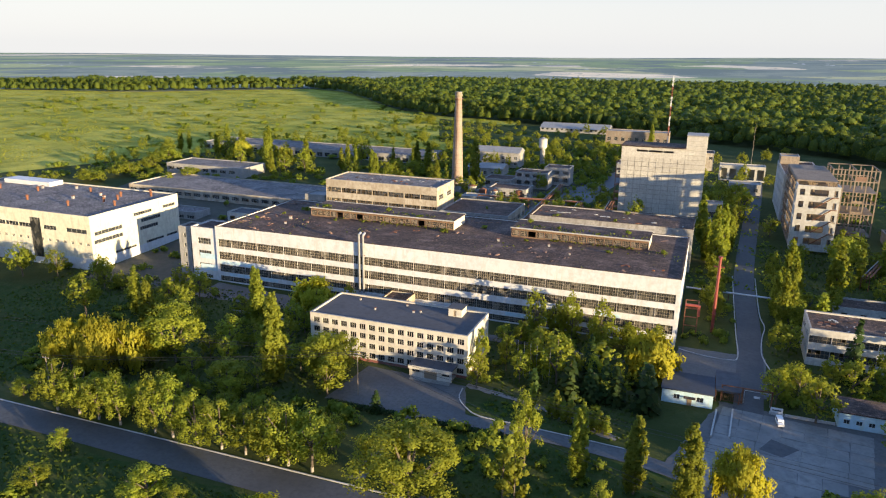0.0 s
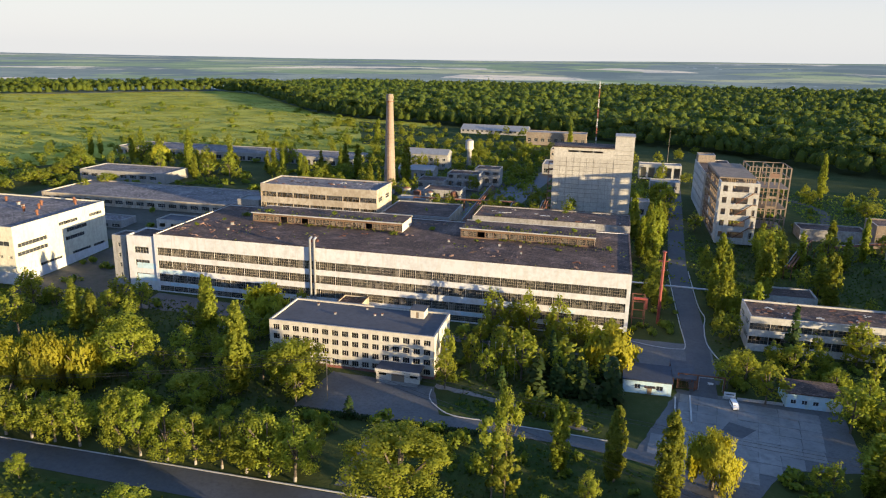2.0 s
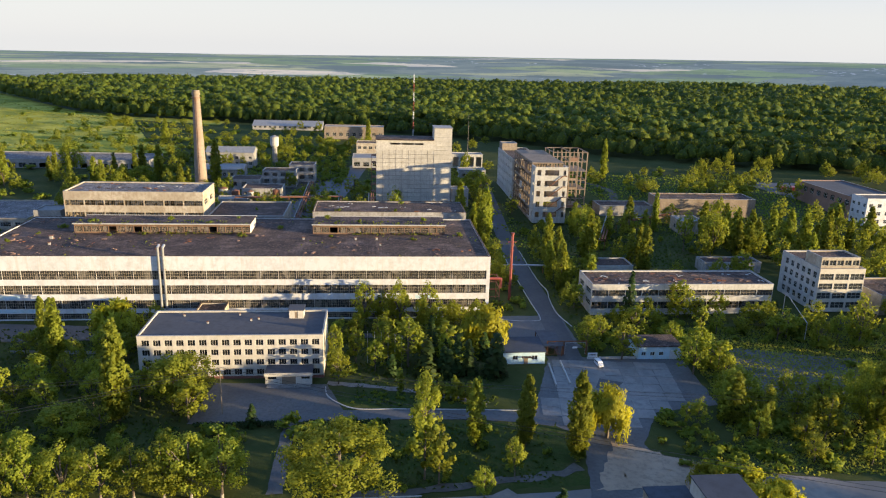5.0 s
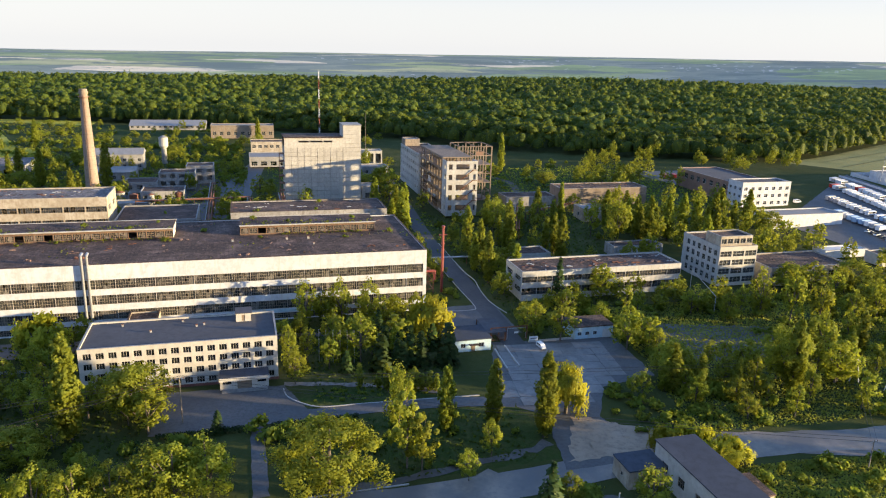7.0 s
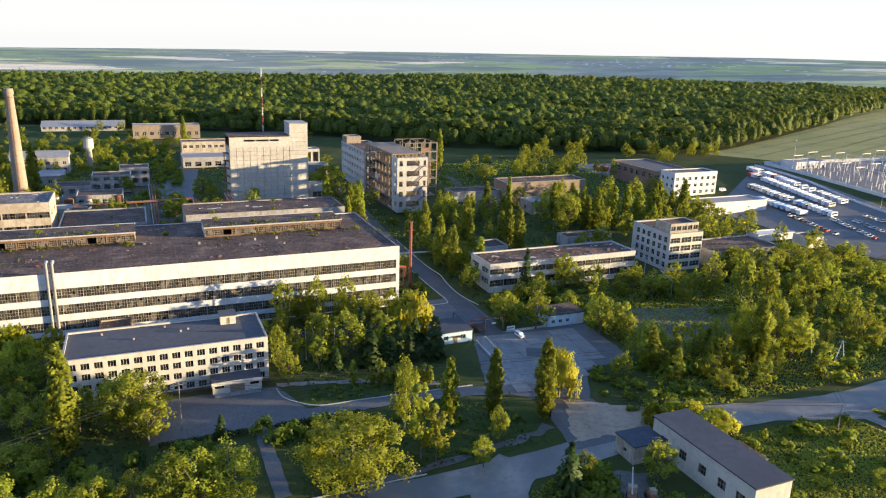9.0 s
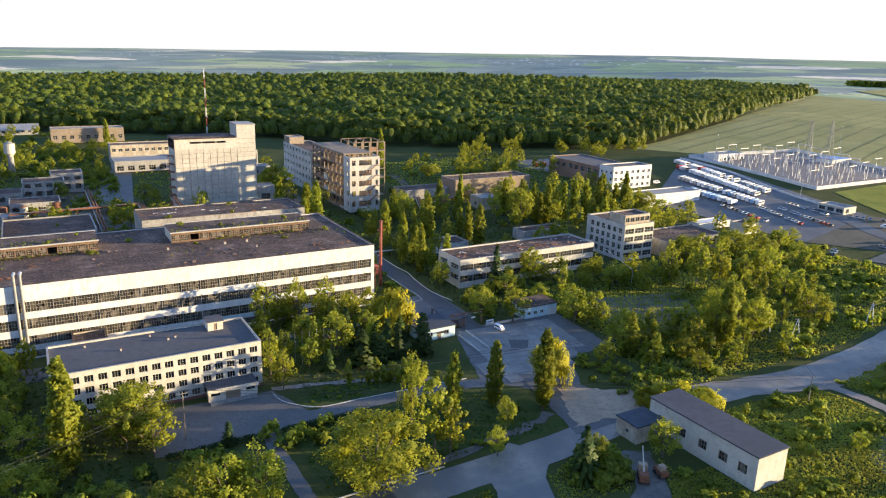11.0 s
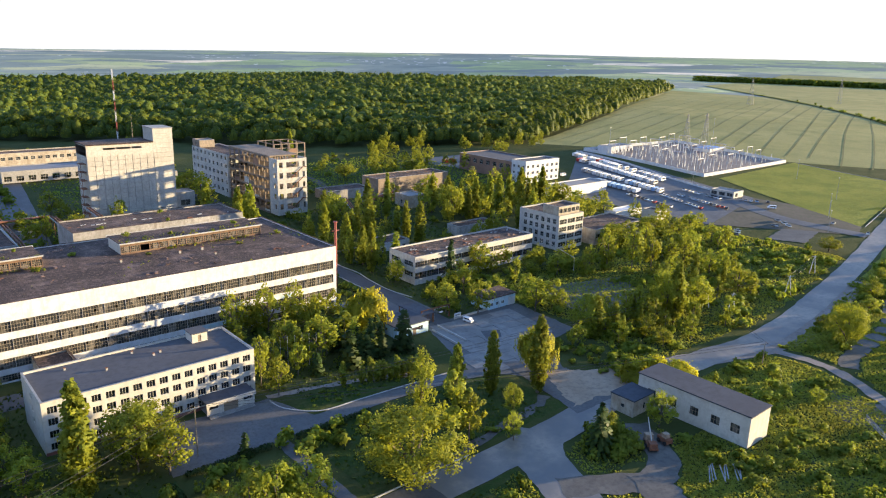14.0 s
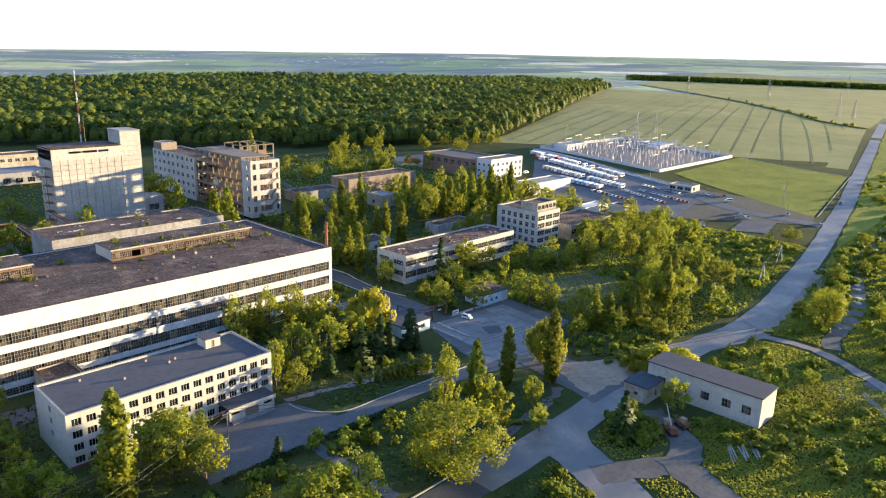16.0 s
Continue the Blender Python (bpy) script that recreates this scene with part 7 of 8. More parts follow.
for (x0, y0), (x1, y1) in (((8.4, 184), (7.2, 169.6)), ((12.4, 186), (11.4, 170.6))):
    t = thing("gate_rail", "white painted low rail wall at the gate", "rail", group="gate rails")
    d = Vector((x1 - x0, y1 - y0)).normalized()
    n = Vector((-d.y, d.x)) * 0.2
    part("kerb_wall", MB().prism([(x0 - n.x, y0 - n.y), (x1 - n.x, y1 - n.y), (x1 + n.x, y1 + n.y), (x0 + n.x, y0 + n.y)], -1.25, -0.45), M_KERB, t)
board = thing("notice_board", "white notice board on a low wall", "sign")
part("panel", MB().box(21.4, 187.6, -0.3, 24.4, 187.75, 1.0), M_WHITE, board)
part("base_wall", MB().box(21.2, 187.5, -1.2, 24.6, 187.85, -0.303), M_KERB, board)
part("bar", MB().box(21.8, 187.56, 0.2, 24.0, 187.596, 0.5), M_CARDARK, board)
low_wall = solid("low_wall", MB().box(24.9, 187.4, -1.2, 36.6, 187.7, -0.3), M_KERB, "low white wall beside the square", "wall", "structure")


def stack(name, label, x, y, h, r, mat):
    t = thing(name, label, "mast", at=(x, y, gz(x, y)))
    part("shaft", MB().rod((0, 0, -0.3), (0, 0, h), r, r * 0.8, 14), mat, t)
    part("cap", MB().rod((0, 0, h), (0, 0, h + 0.5), r * 1.3, r * 1.3, 14), mat, t)
    part("cross_arm", MB().box(-1.6, -0.12, h - 3.2, 1.6, 0.12, h - 2.9), mat, t)
    for k in range(3):
        part("flange", MB().rod((0, 0, h * (k + 1) / 4), (0, 0, h * (k + 1) / 4 + 0.2), r * 1.35, r * 1.35, 14), mat, t)
    return t


stack("red_flue", "red painted steel flue pipe", 6.4, 240.0, 25.6, 0.55, M_REDMETAL)
frame_t = thing("pipe_rack", "rusty red pipe frame at the hall's end wall", "pipe rack")
for x in (-2.6, 1.4):
    for y in (234, 242):
        part("leg", MB().rod((x, y, -0.8), (x, y, 9), 0.16, n=6), M_RUST, frame_t)
for z in (3, 6, 9):
    part("tier", MB().box(-2.8, 233.8, z, 1.6, 234.1, z + 0.2).box(-2.8, 241.9, z, 1.6, 242.2, z + 0.2).box(-2.8, 234.1, z, -2.5, 241.9, z + 0.2).box(1.3, 234.1, z, 1.6, 241.9, z + 0.2), M_RUST, frame_t)
part("duct", MB().rod((-2.6, 233, 10.4), (1.6, 233, 10.4), 0.5, n=10).rod((1.6, 233, 10.6), (1.6, 233, 7.0), 0.5, n=10), M_REDMETAL, frame_t, "red duct")
ant = thing("striped_antenna", "red and white striped lattice antenna behind the silo", "antenna", at=(-22.5, 398.5, 5))
for k in range(14):
    z0, z1 = k * 5.1, (k + 1) * 5.1
    m = MB()
    for a in range(3):
        x, y = 0.34 * math.cos(a * 2.094), 0.34 * math.sin(a * 2.094)
        x2, y2 = 0.34 * math.cos((a + 1) * 2.094), 0.34 * math.sin((a + 1) * 2.094)
        m.rod((x, y, z0), (x, y, z1), 0.06, n=5).rod((x, y, z0), (x2, y2, z1), 0.05, n=4).rod((x, y, z1), (x2, y2, z0), 0.05, n=4)
    part("lattice_section", m, M_WHITE if k % 2 else M_REDMETAL, ant)
thin = thing("lattice_mast", "thin grey lattice mast at the forest edge", "mast", at=(26, 530, gz(26, 530)))
part("shaft", MB().rod((0, 0, 0), (0, 0, 36), 0.22, 0.1, 6), M_WOODPOLE, thin)
line_t = thing("pipeline", "pale insulated pipe on posts across the inner road", "pipeline")
part("pipe", MB().rod((-3.5, 272, 4.0), (36, 270, 4.0), 0.35, n=10), M_STEEL, line_t)
for x in (2, 11.5, 26, 35):
    part("post", MB().rod((x, 272 - (x + 3.5) * 0.0506, -0.8), (x, 272 - (x + 3.5) * 0.0506, 3.66), 0.16, n=6), M_RUST, line_t)


def rack(x0, y0, x1, y1, h, label):
    """A pipe bridge on portal frames."""
    t = thing("pipe_bridge", label, "pipe rack", group="pipe bridges")
    L = math.hypot(x1 - x0, y1 - y0)
    n = max(2, int(L / 9))
    d = Vector((x1 - x0, y1 - y0)) / L
    s = Vector((-d.y, d.x)) * 1.4
    for k in range(n + 1):
        c = Vector((x0, y0)) + d * L * k / n
        g = gz(c.x, c.y)
        part("portal", MB().rod((c.x - s.x, c.y - s.y, g - 0.3), (c.x - s.x, c.y - s.y, g + h), 0.15, n=5).rod((c.x + s.x, c.y + s.y, g - 0.3), (c.x + s.x, c.y + s.y, g + h), 0.15, n=5).rod((c.x - s.x, c.y - s.y, g + h - 0.1), (c.x + s.x, c.y + s.y, g + h - 0.1), 0.14, n=5), M_RUST, t)
    for o, r, mt in ((-0.9, 0.3, M_RUST), (0.0, 0.4, M_RUST), (0.85, 0.25, M_GREYCONC)):
        part("pipe", MB().rod((x0 + s.x * o, y0 + s.y * o, gz(x0, y0) + h + 0.45), (x1 + s.x * o, y1 + s.y * o, gz(x1, y1) + h + 0.45), r, n=8), mt, t)


rack(-62, 300, -62, 372, 6.5, "rusty pipe bridge over the works road")
rack(-82, 302, -82, 420, 5.5, "rusty pipe bridge along the works road")
rack(-118, 372, -62, 376, 6, "rusty pipe bridge between ruins")
rack(-46, 330, -46, 376, 8, "rusty pipe bridge beside the silo")
rack(78, 330, 110, 345, 5, "rusty pipe bridge beside the pale store")
rack(60, 300, 78, 345, 5, "rusty pipe bridge under the poplars")
# tanks and wreckage in the works yard
for k, (x, y, r, h) in enumerate(((-128, 392, 2.6, 7), (-121, 390, 2.2, 6), (-104, 400, 3.0, 5), (-98, 384, 2.0, 8), (-112, 384, 1.8, 7))):
    t = thing("rusty_tank", "rusty upright storage tank in the works yard", "tank", at=(x, y, gz(x, y)), group="rusty tanks")
    part("shell", MB().rod((0, 0, -0.2), (0, 0, h), r, r, 16), M_RUST if k % 2 else M_GREYCONC, t)
    part("lid", MB().rod((0, 0, h), (0, 0, h + 0.8), r * 1.02, 0.2, 16), M_RUST, t)
for k in range(14):
    rr = random.Random(k + 60)
    x, y = rr.uniform(-150, -70), rr.uniform(352, 440)
    if not clear(x, y, 3):
        continue
    a, b, h = rr.uniform(3, 9), rr.uniform(3, 7), rr.uniform(2, 5)
    t = thing("ruined_shed", "roofless ruined shed of grey concrete", "ruin", at=(x, y, gz(x, y)), turn=0, group="roofless sheds")
    part("wall", MB().box(-a / 2, -b / 2, -0.3, a / 2, -b / 2 + 0.35, h), M_GREYCONC, t)
    part("wall", MB().box(-a / 2, b / 2 - 0.35, -0.3, a / 2, b / 2, h * 0.8), M_GREYCONC, t)
    part("wall", MB().box(-a / 2, -b / 2 + 0.353, -0.3, -a / 2 + 0.35, b / 2 - 0.353, h * 0.9), M_CONC, t)
    part("wall", MB().box(a / 2 - 0.35, -b / 2 + 0.353, -0.3, a / 2, b / 2 - 0.353, h * 0.6), M_CONC, t)


def wire(p, q, sag=0.8, r=0.035):
    m = MB()
    pts = [Vector(p).lerp(Vector(q), k / 10) - Vector((0, 0, sag * 4 * (k / 10) * (1 - k / 10))) for k in range(11)]
    for c in pts:
        m.v += [(c.x - r, c.y, c.z - r), (c.x + r, c.y, c.z - r), (c.x, c.y + r, c.z + r), (c.x, c.y - r, c.z + r)]
    for k in range(10):
        for i in range(4):
            m.f.append((4 * k + i, 4 * k + (i + 1) % 4, 4 * k + 4 + (i + 1) % 4, 4 * k + 4 + i))
    return m


def power_pole(x, y, h, legs=1, wood=False, turn=0.0):
    t = thing("power_pole", "grey power pole with a cross arm and insulators" if legs == 1 else "A-shaped concrete power pole with two legs", "pole", at=(x, y, gz(x, y)), turn=turn, group="power poles")
    mt = M_WOODPOLE if wood else M_WHITE
    if legs == 1:
        part("shaft", MB().rod((0, 0, -0.4), (0, 0, h), 0.17, 0.11, 7), mt, t)
    else:
        part("leg", MB().rod((-1.3, 0, -0.4), (0, 0, h), 0.16, 0.12, 7), mt, t)
        part("leg", MB().rod((1.3, 0, -0.4), (0.1, 0, h), 0.16, 0.12, 7), mt, t)
    part("cross_arm", MB().box(-1.1, -0.07, h - 0.5, 1.1, 0.07, h - 0.36), M_STEEL, t)
    for k in (-1, 0, 1):
        part("insulator", MB().rod((k * 0.95, 0, h - 0.36), (k * 0.95, 0, h - 0.05), 0.07, 0.05, 6), M_PORCELAIN, t)
    return t


POLES = [(-230, 126, 10.5), (-160, 128, 10.5), (-82.5, 157.5, 12.4), (71, 102, 7.4), (104, 140, 8)]
for x, y, h in POLES[:4]:
    power_pole(x, y, h, wood=True)
for x, y, h in ((104, 140, 7.2), (109, 132.5, 6.8), (142, 127, 8.2), (178, 133, 8)):
    power_pole(x, y, h, 2, turn=-0.7)
for n, ((xa, ya, ha), (xb, yb, hb)) in enumerate(list(zip(POLES, POLES[1:])) + [((104, 140, 7.2), (142, 127, 8.2)), ((142, 127, 8.2), (178, 133, 8)), ((-82.5, 157.5, 12.4), (104, 140, 7.4)), ((-82.5, 157.5, 12.2), (-230, 140, 11))]):
    for o in (-0.9, 0.9):
        solid("overhead_wire", wire((xa, ya + o, gz(xa, ya) + ha - 0.05), (xb, yb + o, gz(xb, yb) + hb - 0.05), 1.2), M_WIRE, "thin sagging overhead power wire", "wire", group="overhead wires")
for x, y in ((-44, 186), (-42, 185.4), (-40, 184.8), (-38, 184.2), (-36, 183.6), (-46, 186.6)):
    t = thing("flagpole", "tall bare steel flagpole without a flag", "flagpole", at=(x, y, gz(x, y)), group="flagpoles")
    part("pole", MB().rod((0, 0, 0), (0, 0, 10.2), 0.09, 0.05, 8), M_STEEL, t)
    part("finial", MB().rod((0, 0, 10.2), (0, 0, 10.4), 0.1, 0.02, 8), M_STEEL, t)
lamp = thing("bent_pipe_arch", "thin pale gas pipe arch over the lane", "pipe", at=(0, 0, 0))
part("pipe", MB().rod((98, 198, -0.7), (98, 198, 6.2), 0.12, n=6).rod((98, 198, 6.1), (104, 222, 8.6), 0.12, n=6).rod((104, 222, 8.7), (104, 222, -0.5), 0.12, n=6), M_KERB, lamp)
for k in range(22):
    x = -152 + k * 1.55
    if k == 0:
        fence = thing("panel_fence", "white low fence of metal panels", "fence")
    part("panel", MB().box(x, 196.9 - 0.09 * k, -1.1, x + 1.45, 196.98 - 0.09 * k, -0.1), M_KERB, fence)
# clipped hedges round the courtyard lawns
for (x0, y0, x1, y1) in ((-88, 149.6, -68, 151.2), (-61.5, 149.6, -40, 151.2), (-92.2, 134, -90.8, 149)):
    rr = np.random.default_rng(int(abs(x0 * 7)))
    n = int((abs(x1 - x0) + abs(y1 - y0)) * 55)
    c = np.stack([rr.uniform(x0, x1, n), rr.uniform(y0, y1, n), -1.1 + 1.3 * rr.uniform(0, 1, n) ** 0.5], 1)
    tagged(new("clipped_hedge", leaf_mesh("clipped_hedge", M_NEEDLE, c, rr.normal(size=(n, 3)) + np.array([0, 0, 0.6]), rr.uniform(0.25, 0.42, n))), "dark green clipped hedge along the lawn", "hedge")


# slabs of the gate square, with open joints
slabs = thing("square_paving", "worn concrete slabs of the gate square", "paving", kind="structure")
slab_meshes = [MB().prism([(-2.468 + a * 0.4, -2.468), (2.468, -2.468 + b * 0.4), (2.468 - b, 2.468), (-2.468, 2.468 - a * 0.4)], -0.08, 0.1 + 0.015 * i).mesh("slab", M_SQUARE) for i, (a, b) in enumerate(((0, 0), (0.1, 0), (0, 0.25), (0.05, 0.02), (0, 0.06)))]
rs = random.Random(8)
QUAD = [(-1.5, 153), (8.8, 189), (49.5, 187), (44, 160), (26, 147), (17, 137)]


def inside(x, y, poly):
    c = False
    for (xa, ya), (xb, yb) in zip(poly, poly[1:] + poly[:1]):
        if (ya > y) != (yb > y) and x < (xb - xa) * (y - ya) / (yb - ya) + xa:
            c = not c
    return c


for i in range(-4, 16):
    for j in range(-4, 16):
        x, y = 5 + i * 4.95, 140 + j * 4.95
        x, y = x + 0.16 * (y - 140), y - 0.1 * (x - 5)
        if all(inside(x + u, y + v, QUAD) for u in (-2, 2) for v in (-2, 2)):
            o = new("slab", slab_meshes[rs.randrange(5)])
            o.parent, o.matrix_basis = slabs, Matrix.LocRotScale((x, y, gz(x, y) + rs.uniform(0, 0.02)), Euler((rs.uniform(-0.002, 0.002), rs.uniform(-0.002, 0.002), -0.13)), None)
drape("broken_patch", patch((18, 168), (23, 166), (27, 171), (21, 174), 4, 4), M_ROAD, 0.2, "broken up dark patch in the square", "square")

# ---- vehicles ----
def vehicle_meshes(kind):
    L, Wd, H = {"van": (4.7, 1.85, 2.1), "car": (4.3, 1.75, 1.45), "truck": (8.0, 2.4, 3.0), "bus": (7.0, 2.2, 2.6)}[kind]
    body, cab = MB(), MB()
    if kind == "car":
        prof = [(-L / 2, 0.35), (L / 2, 0.35), (L / 2, 0.8), (L / 2 - 0.9, 0.92), (-L / 2 + 0.5, 0.95), (-L / 2, 0.85)]
        cabp = [(L / 2 - 1.25, 0.93), (L / 2 - 1.95, H), (-L / 2 + 1.0, H), (-L / 2 + 0.45, 0.95)]
    elif kind == "bus":
        prof = [(-L / 2, 0.4), (L / 2, 0.4), (L / 2 + 0.05, 1.3), (L / 2 - 0.25, H - 0.12), (L / 2 - 0.4, H), (-L / 2 + 0.15, H), (-L / 2, H - 0.15)]
        cabp = []
    elif kind == "van":
        prof = [(-L / 2, 0.4), (L / 2, 0.4), (L / 2, 1.1), (L / 2 - 0.7, 1.4), (L / 2 - 1.4, H), (-L / 2, H)]
        cabp = []
    else:
        prof = [(-L / 2, 0.8), (L / 2 - 2.0, 0.8), (L / 2 - 2.0, H), (-L / 2, H)]
        cabp = [(L / 2 - 1.9, 0.6), (L / 2, 0.6), (L / 2, 1.5), (L / 2 - 0.3, 2.5), (L / 2 - 1.9, 2.5)]
    for p, mbx, w in ((prof, body, Wd), (cabp, cab, Wd * 0.88 if kind == "car" else Wd * 0.96)):
        n = len(p)
        if n:
            mbx.add([(x, -w / 2, z) for x, z in p] + [(x, w / 2, z) for x, z in p], [tuple(range(n)), tuple(reversed(range(n, 2 * n)))] + [((i + 1) % n, i, i + n, (i + 1) % n + n) for i in range(n)])
    glass = MB()
    if kind == "van":
        glass.quad((L / 2 - 0.72, -0.85, 1.43), (L / 2 - 0.72, 0.85, 1.43), (L / 2 - 1.36, 0.8, H - 0.1), (L / 2 - 1.36, -0.8, H - 0.1))
        for s in (-1, 1):
            glass.box(-L / 2 + 0.3, s * (Wd / 2 + 0.004) - 0.003, 1.3, L / 2 - 1.35, s * (Wd / 2 + 0.004) + 0.003, 1.85)
    if kind == "bus":
        glass.quad((L / 2 + 0.06, -1.0, 1.35), (L / 2 + 0.06, 1.0, 1.35), (L / 2 - 0.2, 1.0, H - 0.25), (L / 2 - 0.2, -1.0, H - 0.25))
        for s in (-1, 1):
            glass.box(-L / 2 + 0.4, s * (Wd / 2 + 0.004) - 0.003, 1.35, L / 2 - 0.5, s * (Wd / 2 + 0.004) + 0.003, 2.15)
    wheel = MB().rod((0, -0.11, 0), (0, 0.11, 0), 0.33, n=14)
    hub = MB().rod((0, -0.13, 0), (0, 0.13, 0), 0.19, n=10)
    return L, Wd, body, cab, glass, wheel, hub


VEH = {}


def vehicle(kind, x, y, turn, paint, label):
    key = (kind, paint.name)
    if key not in VEH:
        L, Wd, body, cab, glass, wheel, hub = vehicle_meshes(kind)
        VEH[key] = (L, Wd, body.mesh("body", paint), cab.mesh("cabin", M_DARKGLASS if kind == "car" else paint) if cab.v else None, glass.mesh("windscreen", M_DARKGLASS) if glass.v else None, wheel.mesh("tyre", M_TYRE), hub.mesh("hubcap", M_STEEL))
    L, Wd, body, cab, glass, wheel, hub = VEH[key]
    t = thing("parked_" + kind, label, kind, at=(x, y, gz(x, y) + 0.17), turn=turn, group="parked vehicles")
    for nm, me in (("body", body), ("cabin", cab), ("windscreen", glass)):
        if me:
            o = new(nm, me)
            o.parent = t
    for sx in (-1, 1):
        for sy in (-1, 1):
            w = new("tyre", wheel)
            w.parent, w.location = t, (sx * L * 0.31, sy * (Wd / 2 - 0.1), 0.33)
            h = new("hubcap", hub)
            h.parent = w
    return t


vehicle("van", 23.4, 182.6, -1.45, M_CARWHITE, "white minivan parked on the square").scale = (0.8, 0.78, 0.8)
rr = random.Random(5)
PAINTS = [(M_CARWHITE, "white"), (M_CARSILVER, "silver"), (M_CARBLUE, "pale blue"), (M_CARRED, "red"), (M_CARDARK, "dark")]


def park(kind, p, q, step, turn, weights):
    L = math.hypot(q[0] - p[0], q[1] - p[1])
    for k in range(int(L / step)):
        if rr.random() < 0.06:
            continue
        f = k * step / L
        mt, word = rr.choices(PAINTS, weights)[0]
        vehicle(kind, p[0] + (q[0] - p[0]) * f + rr.uniform(-0.4, 0.4), p[1] + (q[1] - p[1]) * f, turn + rr.uniform(-0.05, 0.05), mt, f"{word} {kind} parked in the depot lot")


park("bus", (324, 384), (300, 282), 3.8, 0.15, (9, 2, 0, 0.25, 0))
park("bus", (308, 366), (286, 280), 3.8, 0.15, (9, 2, 0, 0.25, 0))
park("bus", (279, 338), (268, 262), 3.9, 0.2, (7, 2, 3, 0, 0))
park("truck", (256, 308), (254, 272), 4.0, 0.2, (5, 1, 5, 0, 0))
park("car", (272, 256), (262, 214), 2.9, 0.3, (5, 3, 2, 1, 2))
park("car", (264, 266), (250, 224), 3.0, 0.3, (5, 3, 2, 3, 2))
park("car", (246, 276), (238, 236), 3.2, 0.3, (5, 2, 1, 2, 2))
park("car", (288, 262), (284, 232), 3.0, 0.1, (5, 3, 1, 2, 3))
park("car", (292, 226), (302, 206), 3.2, 0.5, (4, 3, 1, 1, 3))
park("car", (212, 186), (226, 192), 4.5, 1.0, (3, 3, 1, 1, 3))
for x, y in ((258, 186), (255, 181), (251, 177), (246, 182)):
    vehicle("car", x, y, 0.9, PAINTS[rr.randrange(2)][0], "pale car standing on the concrete apron")
vehicle("van", 286, 203, 2.2, M_CARWHITE, "white van beside the lot entrance")
vehicle("car", 276, 164, 0.25, M_CARSILVER, "silver car near the junction")
vehicle("car", 267, 143, 0.3, M_CARWHITE, "white car on the road")
vehicle("car", 330, 152, 3.3, M_CARDARK, "dark car on the road")
vehicle("van", 253, 336, 0.1, M_CARWHITE, "white bus beside the depot office")
park("car", (252, 350), (258, 396), 3.6, 0.1, (4, 3, 1, 5, 2))
park("truck", (216, 420), (250, 410), 6, 1.2, (3, 1, 1, 4, 1))

# ---- substation ----
sub = thing("substation_wall", "white concrete wall round the substation", "wall", kind="structure")
C = [(352, 398), (340, 279), (452, 272), (462, 380)]
for (xa, ya), (xb, yb) in zip(C, C[1:] + C[:1]):
    L = math.hypot(xb - xa, yb - ya)
    n = int(L / 6)
    for k in range(n):
        pa = Vector((xa, ya)).lerp(Vector((xb, yb)), k / n)
        pb = Vector((xa, ya)).lerp(Vector((xb, yb)), (k + 0.985) / n)
        g = min(gz(pa.x, pa.y), gz(pb.x, pb.y))
        d = (pb - pa).normalized() * 0.12
        part("panel", MB().prism([(pa.x + d.y, pa.y - d.x), (pb.x + d.y, pb.y - d.x), (pb.x - d.y, pb.y + d.x), (pa.x - d.y, pa.y + d.x)], g - 0.4, g + 2.5), M_WHITE, sub)
lot_wall = thing("lot_wall", "low white concrete wall along the bus lot", "wall", kind="structure")
for (xa, ya), (xb, yb) in (((340, 396), (331, 340)), ((331, 340), (312, 288)), ((312, 288), (303, 250))):
    n = int(math.hypot(xb - xa, yb - ya) / 6)
    for k in range(n):
        pa = Vector((xa, ya)).lerp(Vector((xb, yb)), k / n)
        pb = Vector((xa, ya)).lerp(Vector((xb, yb)), (k + 0.985) / n)
        g = min(gz(pa.x, pa.y), gz(pb.x, pb.y))
        d = (pb - pa).normalized() * 0.1
        part("panel", MB().prism([(pa.x + d.y, pa.y - d.x), (pb.x + d.y, pb.y - d.x), (pb.x - d.y, pb.y + d.x), (pa.x - d.y, pa.y + d.x)], g - 0.3, g + 1.6), M_WHITE, lot_wall)
drape("substation_yard", patch((353, 396), (342, 280), (451, 274), (460, 378), 8, 8), M_DIRT, 0.2, "gravel yard of the substation", "yard")


def portal(x, y, w, h, turn):
    t = thing("busbar_portal", "grey steel busbar portal with insulators", "portal", at=(x, y, gz(x, y) + 0.2), turn=turn, group="busbar portals")
    for s in (-1, 1):
        part("post", MB().rod((s * w / 2, 0, -0.3), (s * w / 2, 0, h), 0.2, 0.16, 6), M_GALV, t)
    part("beam", MB().box(-w / 2, -0.2, h, w / 2, 0.2, h + 0.4), M_GALV, t)
    for k in range(3):
        part("insulator", MB().rod((-w / 4 + k * w / 4, 0, h - 1.4), (-w / 4 + k * w / 4, 0, h - 0.003), 0.14, n=6), M_PORCELAIN, t)


